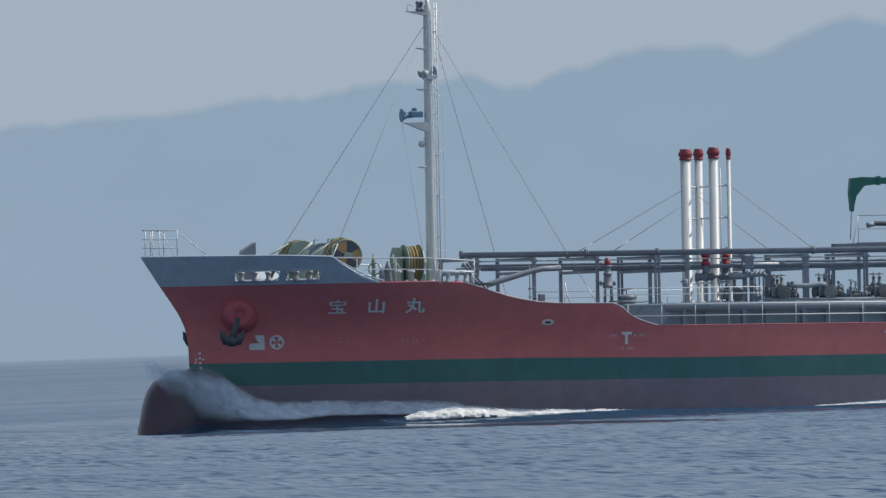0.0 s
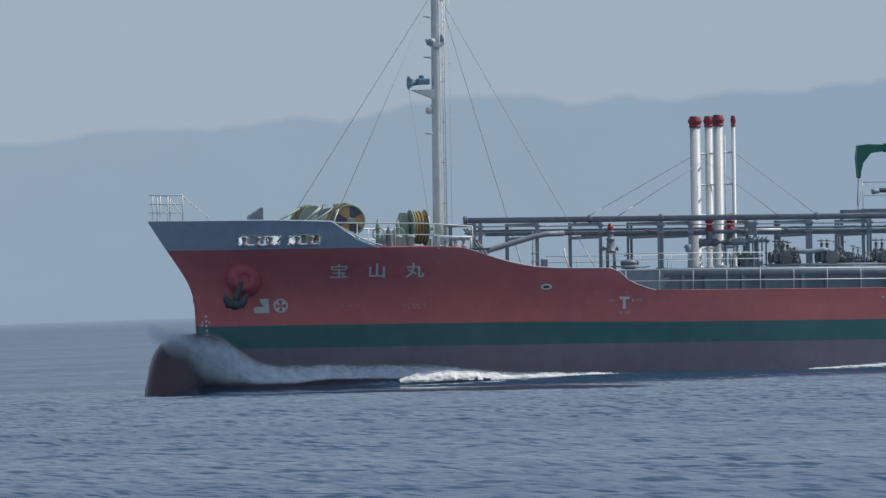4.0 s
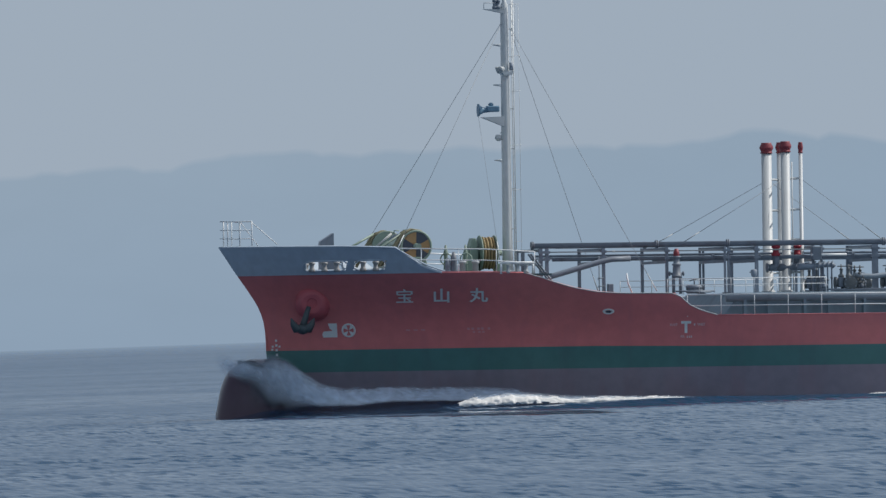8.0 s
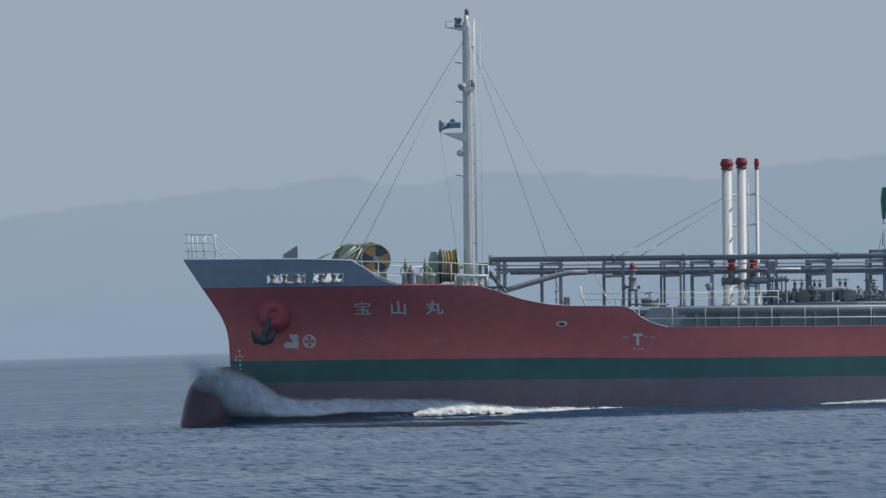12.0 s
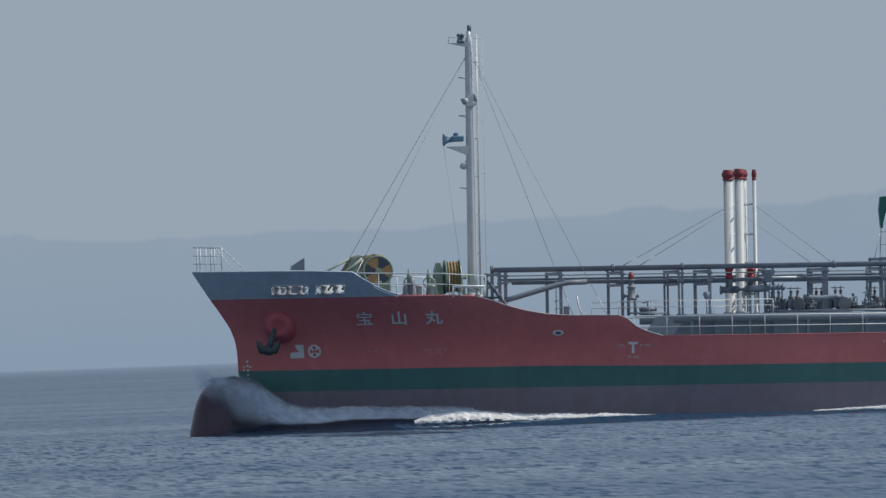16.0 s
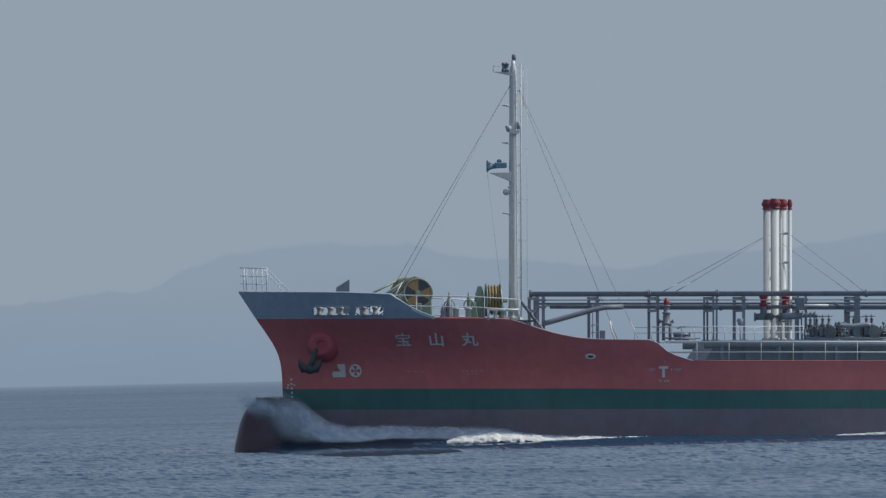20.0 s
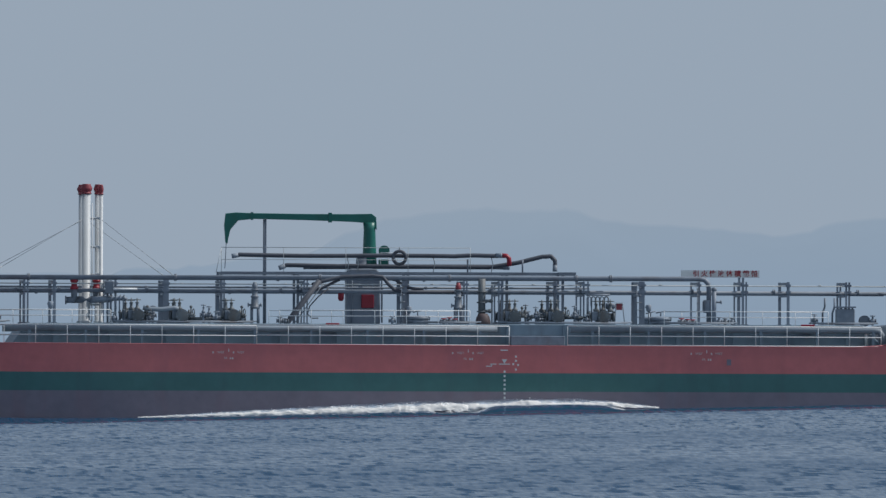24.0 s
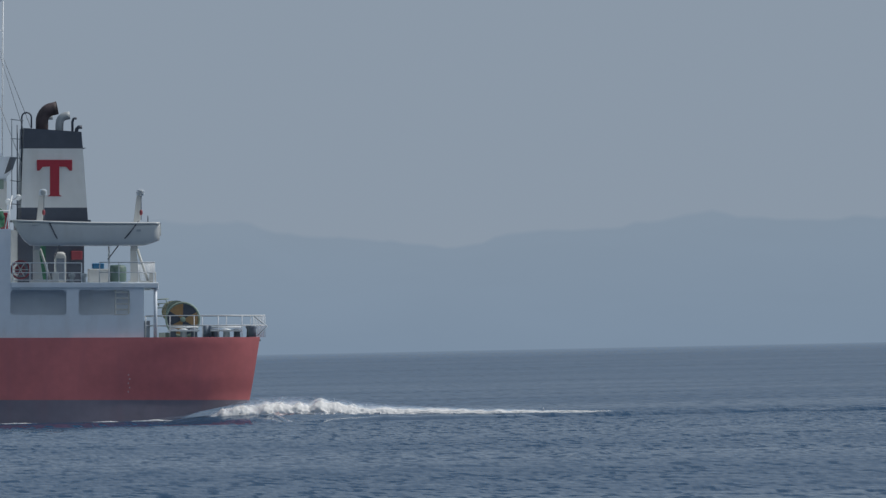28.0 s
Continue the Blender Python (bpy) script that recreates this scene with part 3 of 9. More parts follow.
def build_hull():
    xs = list(np.concatenate([np.linspace(0, 4, 17), np.linspace(4.4, 20, 53), np.linspace(20.8, 60, 50), np.linspace(60.5, 65, 16), np.linspace(65.6, 86.38, 44)]))
    levels = [-3.2, -2.4, -1.6, -0.9, -0.37, 0.1, 0.57, 0.95, 1.4, 1.8, 2.1, 2.4, 2.65, 2.85, 3.0, 3.15, 3.35, 3.55, 3.75]
    sh = Shape()
    mats = []

    def add_side(side):
        base = len(sh.v)
        for x in xs:
            top, low = along(SHEER, x), floor_of(x)
            for z in levels:
                zz = max(min(along(GREEN_TOP, x) if z == 0.57 else z, top), low)
                # station slides to the stem near the bow; raked transom aft
                xx = x + along(STEM, zz) * max(0, 1 - x / 6.0) if x < 6 else x
                if x > 84:
                    xx += (zz - 0.57) * 0.17 * (x - 84) / 2.5
                if -0.38 < zz < 0.58 and 62 < x < 74:
                    xx += (zz - 0.57) * 1.75 * max(0, 1 - abs(x - 68.0) / 5.0)
                sh.v.append((xx, side * half_beam(xx, zz), zz))
        nl = len(levels)
        for i in range(len(xs) - 1):
            for k in range(nl - 1):
                a, b = base + i * nl + k, base + (i + 1) * nl + k
                p = {sh.v[q] for q in (a, b, b + 1, a + 1)}
                if abs(sh.v[a + 1][2] - sh.v[a][2]) < 1e-4 and abs(sh.v[b + 1][2] - sh.v[b][2]) < 1e-4:
                    continue
                q = [a, b, b + 1, a + 1] if side < 0 else [a, a + 1, b + 1, b]
                sh.face(q, True)
                zm = levels[k + 1]
                mats.append(2 if zm <= -0.36 else (1 if zm <= 0.58 and xs[i + 1] <= 68.4 else (2 if zm <= 0.58 else 0)))
        return base

    p, s = add_side(-1), add_side(1)
    nl, last = len(levels), len(xs) - 1
    for k in range(nl - 1):
        a, b = p + last * nl + k, s + last * nl + k
        if abs(sh.v[a + 1][2] - sh.v[a][2]) > 1e-4:
            sh.face([a, b, b + 1, a + 1])
            mats.append(0 if levels[k + 1] > 0.58 else 2)
    for i in range(last):
        sh.face([p + i * nl, s + i * nl, s + (i + 1) * nl, p + (i + 1) * nl])
        mats.append(2)
    me = sh.mesh("hull", [RED, GREEN, BOTTOM])
    me.polygons.foreach_set("material_index", mats)
    hull = part("hull", me, None, ship, "red hull with a green stripe over dull antifouling paint")
    mod = hull.modifiers.new("plate", "SOLIDIFY")
    mod.thickness, mod.offset = 0.08, -1
    hull.modifiers.new("crisp_rim", "EDGE_SPLIT").split_angle = radians(50)
    # bulb
    b = Shape()
    nu, nv = 20, 26
    for i in range(nv + 1):
        x = -0.36 + 6.4 * (i / nv) ** 1.6
        g = min(1, (x + 0.36) / 2.2)
        w = 1.25 * math.sqrt(max(0, 1 - (1 - g) ** 2.6)) + 0.02
        hgt = 1.95 * max(0, 1 - (1 - min(1, (x + 0.36) / 1.3)) ** 4.5) ** 0.55 + 0.03
        hgt *= along([(1.5, 1.0), (3.0, 0.6), (6.1, 0.3)], x)
        for k in range(nu):
            a = 2 * math.pi * k / nu
            c, s_ = math.cos(a), math.sin(a)
            z = -1.75 + hgt * math.copysign(abs(s_) ** 0.7, s_)
            lean = along([(-2.1, 0.0), (-1.66, 0.12), (-1.0, 0.22), (-0.54, 0.32), (-0.16, 0.48), (0.1, 0.75), (0.2, 0.9)], z)
            b.v.append((x + lean * (1 - i / nv), w * math.copysign(abs(c) ** 0.8, c), z))
    for i in range(nv):
        for k in range(nu):
            a, d = i * nu + k, i * nu + (k + 1) % nu
            b.face([a, d, d + nu, a + nu], True)
    b.face([k for k in reversed(range(nu))])
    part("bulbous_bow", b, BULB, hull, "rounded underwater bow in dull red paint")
    return hull


hull = build_hull()


def deck_plate(name, x0, x1, z, inset, mat, parent, n=24, thick=0.08):
    sh = Shape()
    xs = np.linspace(x0, x1, n)
    for zz in (z - thick, z):
        for x in xs:
            w = max(0.02, half_beam(float(x), z) - inset)
            sh.v += [(x, -w, zz), (x, w, zz)]
    m = 2 * n
    for i in range(n - 1):
        a = 2 * i
        sh.face([m + a, m + a + 2, m + a + 3, m + a + 1])
        sh.face([a, a + 1, a + 3, a + 2])
        sh.face([a, a + 2, m + a + 2, m + a]), sh.face([a + 1, m + a + 1, m + a + 3, a + 3])
    sh.face([0, m, m + 1, 1]), sh.face([m - 2, m - 1, 2 * m - 1, 2 * m - 2])
    return part(name, sh, mat, parent)


deck_plate("forecastle_deck", 1.2, 12.9, 3.66, 0.1, DECK, ship)
deck_plate("main_deck", 12.0, 64.4, 1.68, 0.1, DECK, ship)
deck_plate("poop_deck", 64.2, 86.9, 3.42, 0.1, DECK, ship)
part("forecastle_bulkhead", Shape().box(12.6, 12.75, -4.9, 4.9, 1.75, 3.6), SLATE, ship)
part("poop_bulkhead", Shape().box(64.25, 64.4, -6.6, 6.6, 1.7, 3.4), SLATE, ship)
# raised trunk with its sloping ends
part("trunk_deck", Shape().prism([(20.6, 1.74), (60.9, 1.74), (60.0, 2.74), (21.3, 2.74)], -5.2, 5.2), TRUNK, ship, "blue-grey raised cargo trunk", bevel=0.04)
rib = Shape().box(0, 0.05, -5.3, -5.2, 1.75, 2.72).mesh("trunk_rib", TRUNK)
for x in np.arange(22.5, 60, 2.62):
    part("trunk_rib", rib, TRUNK, ship).location = (x, 0, 0)


BULWARK_TOP = [(0, 4.98), (4.3, 4.92), (5.8, 4.86), (6.4, 4.83), (6.46, 4.79), (6.68, 4.64), (7.02, 4.43), (7.36, 4.22), (7.7, 4.04), (8.03, 3.91), (8.37, 3.81)]


def build_bulwark():
    xs = list(np.linspace(0, 2.9, 12)) + [3.02, 3.3, 3.84, 4.3, 4.66, 4.93, 5.3, 5.7, 6.0, 6.15, 6.4, 6.46, 6.68, 7.02, 7.36, 7.7, 8.03, 8.37]
    for side in (-1, 1):
        sh = Shape()
        zs = [3.75, 3.92, 4.30, 4.6, 4.97]
        for x in xs:
            top = along(BULWARK_TOP, x)
            for z in zs:
                zz = min(z, top) if z > 3.8 else z
                xx = x + along(STEM, zz) * max(0, 1 - x / 4.0) if x < 4 else x
                sh.v.append((xx, side * (half_beam(xx, zz) + 0.004), zz))
        nl = len(zs)
        for i in range(len(xs) - 1):
            for k in range(nl - 1):
                if k == 1 and (3.01 < xs[i] < 4.6 or 4.92 < xs[i] < 6.1):
                    continue
                a, b = i * nl + k, (i + 1) * nl + k
                sh.face([a, b, b + 1, a + 1] if side < 0 else [a, a + 1, b + 1, b], True)
        w = part("bulwark", sh, SLATE, hull, "slate grey bow bulwark with mooring openings")
        mod = w.modifiers.new("plate", "SOLIDIFY")
        mod.thickness, mod.offset = 0.09, -1
        w.modifiers.new("crisp_rim", "EDGE_SPLIT").split_angle = radians(40)
        cap = Shape().tube([(x + (along(STEM, 4.9) * max(0, 1 - x / 4.0) if x < 4 else 0), side * half_beam(x + (along(STEM, 4.9) * max(0, 1 - x / 4.0) if x < 4 else 0), 4.9), along(BULWARK_TOP, x) + 0.005) for x in xs], 0.03, 6)
        part("bulwark_cap", cap, SLATE, hull)
        for x0, x1, count in ((3.02, 4.66, 3), (4.93, 6.15, 2)):
            ring = [(x, side * (half_beam(x, z) + 0.03), z) for x, z in
                    [(x0 + 0.18, 3.9), (x1 - 0.18, 3.9), (x1, 4.02), (x1, 4.2), (x1 - 0.18, 4.32), (x0 + 0.18, 4.32), (x0, 4.2), (x0, 4.02), (x0 + 0.18, 3.9)]]
            fl = part("roller_fairlead", Shape().tube(ring, 0.03, 6), SLATE, ship, "pale roller fairlead in the bulwark opening")
            for q in range(count):
                x = x0 + (x1 - x0) * (q + 0.75) / (count + 0.5)
                y = side * (half_beam(x, 4.1) - 0.12)
                part("roller", Shape().lathe((x, y, 3.86), (0, 0, 1), [(0, 0.13), (0.1, 0.15), (0.16, 0.1), (0.3, 0.1), (0.36, 0.15), (0.42, 0.13)], 10), CHOCK, fl)


build_bulwark()


def sheer_moulding():
    # pale edge bar on the dipping sheer lines and a fender bar under the bulwark
    for side in (-1, 1):
        for x0, x1 in ((11.7, 20.0), (60.8, 64.3)):
            pts = [(x, side * (half_beam(x, along(SHEER, x)) + 0.0), along(SHEER, x) + 0.01) for x in np.linspace(x0, x1, 22)]
            part("sheer_bar", Shape().tube(pts, 0.022, 6), GREY if x0 < 40 else RED, hull)
        pts = [(x, side * half_beam(x, along(SHEER, x)), along(SHEER, x) + 0.005) for x in np.linspace(20.0, 60.8, 30)]
        part("gunwale_bar", Shape().tube(pts, 0.018, 6), RED, hull)


sheer_moulding()


# ---- paint marks on the hull ----
def plate(parent, name, x, z, w, h, mat, label="", thick=0.008):
    """A painted bar lying on the port side."""
    place, turn = on_hull(x, z, 0.012)
    o = part(name, Shape().box(-w / 2, w / 2, -h / 2, h / 2, -thick, thick), mat, parent, label)
    o.location, o.rotation_euler = place, turn
    return o


for word, x in zip("宝山丸", (7.1, 8.55, 10.02)):
    o = lettering(hull, "name_character", word, 0.74, (0, 0, 0), (0, 0, 0), MARK, "white painted ship name character", 0.007 if word == "宝" else 0.016)
    # bent to the flare of the shell and leaning with its plates
    for v in o.data.vertices:
        px, pz, out = x + v.co.x - 0.17 * v.co.y, 2.74 + 0.84 * v.co.y, 0.07 + v.co.z
        v.co = (px, -half_beam(px, pz) - out, pz)


def words(x, z, text):
    place, turn = on_hull(x, z, 0.012)
    lettering(hull, "tank_lettering", text, 0.15, place, turn, FAINT, "small worn white tank lettering")


def tug_mark(x, z):
    m = plate(hull, "tug_mark", x, z + 0.19, 0.42, 0.11, MARK, "white T-shaped tug mark")
    plate(hull, "tug_mark_stem", x, z - 0.06, 0.12, 0.4, MARK)
    for dx in (0.36,):
        plate(hull, "small_writing", x + dx, z + 0.09, 0.06, 0.09, FAINT)
    words(x - 0.52, z + 0.09, "WBT"), words(x + 0.64, z + 0.09, "WBT"), words(x - 0.14, z - 0.42, "FR")
    for dx in (0.06, 0.15, 0.23):
        plate(hull, "small_writing", x + dx, z - 0.42, 0.04, 0.09, FAINT)


tug_mark(18.7, 1.32)
# faded writing under the ship's name
for x in (9.8, 9.97, 10.2, 10.36, 10.62):
    plate(hull, "faded_writing", x, 1.38, 0.11, 0.09, GHOST)
for x in (10.02, 10.24, 10.4):
    plate(hull, "faded_writing", x, 1.24, 0.1, 0.07, GHOST)
for x in (7.4, 7.7, 8.0):
    plate(hull, "faded_writing", x, 1.36, 0.16, 0.06, GHOST)
tug_mark(64.43, 1.3)
for x in (30.55, 41.6, 52.62):
    plate(hull, "tank_mark", x, 1.5, 0.03, 0.14, MARK)
    for dx, dz in ((-0.72, 0), (0.22, 0), (0.08, -0.27), (0.18, -0.27)):
        plate(hull, "small_writing", x + dx, 1.4 + dz, 0.06, 0.09, FAINT)
    words(x - 0.36, 1.4, "WBT"), words(x + 0.56, 1.4, "WBT"), words(x - 0.14, 1.13, "FR")
# load line, draught marks amidships, fore and aft
plate(hull, "deck_line", 43.26, 1.54, 0.34, 0.05, MARK)
plate(hull, "load_line", 43.27, 0.9, 0.5, 0.04, MARK)
part("load_triangle", Shape().prism([(43.15, 1.12), (43.27, 0.92), (43.39, 1.12)], -6.775, -6.74), MARK, hull)
plate(hull, "load_line", 42.75, 0.9, 0.3, 0.04, MARK), plate(hull, "load_line", 42.55, 0.8, 0.25, 0.04, MARK)
plate(hull, "load_line", 42.68, 0.85, 0.04, 0.14, MARK)
for k in range(7):
    plate(hull, "draught_mark", 43.28, 0.55 - 0.2 * k, 0.09, 0.1, MARK)
for k, (dx, z) in enumerate(((43.8, 1.25), (43.8, 1.05), (43.68, 0.9), (43.9, 0.86), (43.8, 0.65))):
    plate(hull, "draught_mark", dx, z, 0.08, 0.09, MARK)
for k in range(8):
    plate(hull, "draught_mark", 2.25 + 0.01 * k, 1.0 - 0.2 * k, 0.09, 0.1, MARK)
for dx, z in ((2.12, 0.75), (2.38, 0.75), (2.1, 0.62)):
    plate(hull, "draught_mark", dx, z, 0.08, 0.08, MARK)
for k in range(5):
    plate(hull, "draught_mark", 80.55 + 0.06 * (k % 2), 1.75 - 0.2 * k, 0.05, 0.06, FAINT)
for dx, z in ((64.2, 3.15), (64.55, 3.1), (64.3, 2.98), (68.2, 3.18), (68.45, 3.15), (68.3, 2.98), (68.5, 2.96)):
    plate(hull, "small_writing", dx, z, 0.09, 0.05, FAINT)
# flat plates without holes: the shade inside the openings is put into their colour
plate(hull, "discharge_opening", 63.83, 1.97, 0.95, 0.13, SCUTTLE, "dark scuttle slot")
plate(hull, "discharge_opening", 66.4, 1.29, 0.5, 0.14, SCUTTLE), plate(hull, "discharge_opening", 64.13, 2.49, 0.13, 0.16, SCUTTLE)
plate(hull, "discharge_opening", 62.5, 2.0, 0.25, 0.13, SCUTTLE), plate(hull, "discharge_opening", 53.65, 1.01, 0.2, 0.28, BOTTOM)


def bow_symbols():
    # thruster wheel: a pale ring with four vanes
    place, turn = on_hull(5.07, 1.39, 0.02)
    w = part("thruster_symbol", Shape().ring((0, 0, 0), (0, 0, 1), 0.27, 0.045, 20, 4), MARK, hull, "white bow thruster symbol")
    for k in range(4):
        a = math.pi / 4 + k * math.pi / 2
        c, s = math.cos(a), math.sin(a)
        v = Shape()
        v.v += [(0.03 * c, 0.03 * s, -0.01), (0.24 * math.cos(a - 0.35), 0.24 * math.sin(a - 0.35), -0.01), (0.24 * math.cos(a + 0.35), 0.24 * math.sin(a + 0.35), -0.01)]
        v.v += [(x, y, 0.01) for x, y, _ in v.v[:3]]
        for q in ((2, 1, 0), (3, 4, 5), (0, 1, 4, 3), (1, 2, 5, 4), (2, 0, 3, 5)):
            v.face(list(q))
        part("vane", v, MARK, w)
    w.location, w.rotation_euler = place, turn
    # bulb symbol: a stem with a rounded foot
    place, turn = on_hull(4.36, 1.4, 0.02)
    pts = [(-0.33, -0.3), (0.3, -0.3), (0.3, 0.3), (-0.1, 0.3), (-0.02, 0.08), (0.1, -0.02), (-0.3, -0.04), (-0.37, -0.17)]
    b = Shape()
    n = len(pts)
    b.v += [(x, y, -0.01) for x, y in pts] + [(x, y, 0.012) for x, y in pts]
    b.face(list(reversed(range(n)))), b.face([n + i for i in range(n)])
    for i in range(n):
        b.face([i, (i + 1) % n, n + (i + 1) % n, n + i])
    o = part("bulb_symbol", b, MARK, hull, "white bulbous bow symbol")
    o.location, o.rotation_euler = place, turn
    # oval side fairlead
    place, turn = on_hull(15.42, 2.02, 0.01)
    o = part("side_chock", Shape().ring((0, 0, 0), (0, 0, 1), 0.15, 0.05, 16, 5), MARK, hull, "white oval mooring chock")
    o.location, o.rotation_euler, o.scale = place, turn, (1.25, 0.7, 1)
    o = part("chock_mouth", Shape().box(-0.12, 0.12, -0.07, 0.03, -0.05, 0.006), BLACK, hull)
    o.location, o.rotation_euler = place, turn


bow_symbols()


def anchors():
    for side in (-1, 1):
        # bolster: a red cone out of the flare; the anchor hangs under its mouth
        x, z = 3.62, 2.58
        root = Vector((x, side * half_beam(x, z), z))
        out = Vector((-0.3, side * 0.95, -0.08)).normalized()
        part("anchor_bolster", Shape().lathe(root - out * 0.6, out, [(0, 0.86), (0.5, 0.8), (0.8, 0.7), (1.0, 0.56), (1.09, 0.4), (1.07, 0.24), (0.97, 0.2)], 28), PATCH, hull, "bright red anchor bolster")
        mouth = root + out * 0.85 + Vector((-0.1, 0, -0.1))
        foot = mouth + Vector((-0.33, side * 0.12, -0.95))
        anc = part("anchor", Shape().tube([mouth, mouth.lerp(foot, 0.5), foot], [0.1, 0.13, 0.16], 8), ANCHOR, hull, "dark stockless anchor housed at the bow")
        ax = (foot - mouth).normalized()
        part("crown", Shape().lathe(foot - ax * 0.16, ax, [(0, 0.18), (0.12, 0.28), (0.26, 0.26), (0.36, 0.12)], 10), ANCHOR, anc)
        for s in (-1, 1):
            tip = foot + Vector((0.5 * s, side * 0.16, 0.46))
            part("fluke", Shape().tube([foot, foot + Vector((0.28 * s, side * 0.08, 0.02)), foot + Vector((0.4 * s, side * 0.14, 0.22)), tip], [0.14, 0.2, 0.14, 0.03], 6), ANCHOR, anc)


anchors()

# ---- forecastle ----
railing(ship, [(1.08, -half_beam(1.08, 4.9) + 0.1, 4.98), (0.5, -half_beam(0.5, 4.9) + 0.1, 4.98), (-0.05, 0, 5.0), (1.0, half_beam(1.0, 4.9) - 0.12, 4.98)], 1.08, 0.62, (1.0, 0.66, 0.33), 0.02, 0.028, label="white bow pulpit rails")
part("rail_brace", Shape().tube([(1.05, -half_beam(1.0, 4.9) + 0.1, 6.06), (2.0, -half_beam(2.0, 4.9) + 0.05, 5.05)], 0.022, 6), RAIL, ship)
part("rail_brace", Shape().tube([(1.05, half_beam(1.0, 4.9) - 0.1, 6.06), (2.0, half_beam(2.0, 4.9) - 0.05, 5.05)], 0.022, 6), RAIL, ship)
part("chain_stopper", Shape().prism([(4.35, 3.7), (4.95, 3.7), (4.95, 5.55), (4.38, 5.2), (4.35, 5.0)], 0.4, 0.9), PIPE, ship, "grey wedge-shaped roller post", bevel=0.03)


def winch(name, centre, half, radius, flanges, label, far_axis="y"):
    """A mooring winch: barrels with rope, flanges, gear box and bed."""
    cx, cy, cz = centre
    ax = (0, 1, 0) if far_axis == "y" else (1, 0, 0)

    def at(d):
        return (cx, cy + d, cz) if far_axis == "y" else (cx + d, cy, cz)

    lo = cz - 0.45
    w = part(name, Shape().lathe(at(-half), ax, [(0, 0.12), (2 * half, 0.12)], 10), WINCH, ship, label)
    for d0, d1 in zip(flanges, flanges[1:]):
        if d1 - d0 < 0.15:
            continue
        prof, k = [], 0
        for h in np.arange(0.05, d1 - d0 - 0.02, 0.09):
            prof += [(float(h), radius * 0.74 + 0.05 * (k % 2) + 0.02 * math.sin(h * 7))]
            k += 1
        part("rope", Shape().lathe(at(d0), ax, prof, 16), ROPE, w, "wound mooring rope")
    for d in flanges:
        part("flange", Shape().lathe(at(d - 0.03), ax, [(0, radius * 0.97), (0.02, radius), (0.05, radius), (0.07, radius * 0.97)], 24), WINCH, w)
    for d in (flanges[0] - 0.2, flanges[-1] + 0.12):
        p = at(d)
        part("bearing_stand", Shape().box(p[0] - 0.16, p[0] + 0.16, p[1] - 0.08, p[1] + 0.08, 3.66, lo), WINCH, w, bevel=0.03)
    p, q = at(flanges[0]), at(flanges[-1])
    part("bed", Shape().box(min(p[0], q[0]) - 0.35, max(p[0], q[0]) + 0.35, min(p[1], q[1]) - 0.35, max(p[1], q[1]) + 0.35, 3.66, 3.8), WINCH, w)
    return w


def sector_disc(parent, centre, radius, side=-1):
    """Ochre drum end with black quarters in a rim."""
    cx, cy, cz = centre
    disc = part("drum_end", Shape().lathe((cx, cy, cz), (0, side, 0), [(0, radius), (0.05, radius)], 28), YELLOW, parent, "ochre and black drum end")
    part("rim", Shape().ring((cx, cy + side * 0.05, cz), (0, 1, 0), radius, 0.05, 28, 6), WINCH, disc)
    for k in range(3):
        a0 = radians(28 + 120 * k)
        v = Shape()
        pts = [(0, 0)] + [(radius * 0.96 * math.cos(a0 + t), radius * 0.96 * math.sin(a0 + t)) for t in np.linspace(0, math.pi / 3, 8)]
        y0, y1 = cy + side * 0.052, cy + side * 0.062
        v.prism([(cx + x, cz + z) for x, z in pts], min(y0, y1), max(y0, y1))
        part("black_sector", v, BLACK, disc)
    part("boss", Shape().lathe((cx, cy + side * 0.05, cz), (0, side, 0), [(0, 0.13), (0.12, 0.13), (0.14, 0.06)], 12), WINCH, disc)
    return disc


w1 = winch("windlass", (7.84, 0.6, 4.9), 4.0, 0.63, (-3.3, -2.2), "green anchor windlass wound with mooring rope")
sector_disc(w1, (7.85, -2.75, 4.91), 0.64)
# far drum, gear housing and clutch levers of the windlass
prof = [(0.09 * k, 0.56 + 0.05 * (k % 2)) for k in range(15)]
part("rope", Shape().lathe((7.84, 3.2, 4.94), (0, 1, 0), prof, 18), ROPE, w1, "wound mooring rope")
for y in (3.14, 4.42):
    part("flange", Shape().lathe((7.84, y, 4.94), (0, 1, 0), [(0, 0.67), (0.02, 0.7), (0.05, 0.7), (0.07, 0.67)], 26), WINCH, w1)
part("far_stand", Shape().box(7.65, 8.03, 4.55, 4.75, 3.66, 5.05), WINCH, w1, bevel=0.03)
part("gear_housing", Shape().prism([(7.1, 3.72), (8.6, 3.72), (8.55, 4.9), (8.2, 5.28), (7.6, 5.34), (7.2, 5.0)], -1.5, 0.2), WINCH, w1, "pale green gear housing", bevel=0.06)
part("gear_housing", Shape().prism([(7.2, 3.72), (8.5, 3.72), (8.45, 4.8), (8.1, 5.15), (7.6, 5.2), (7.3, 4.9)], 0.9, 2.3), WINCH, w1, bevel=0.06)
part("gypsy", Shape().lathe((7.84, 0.25, 4.94), (0, 1, 0), [(0, 0.5), (0.1, 0.55), (0.25, 0.42), (0.4, 0.55), (0.5, 0.5)], 18), DARKIRON, w1)
part("brake_bar", Shape().tube([(6.6, -2.2, 4.5), (7.3, -2.1, 5.2), (7.9, -2.0, 5.62)], 0.05, 6), OFFWHITE, w1)
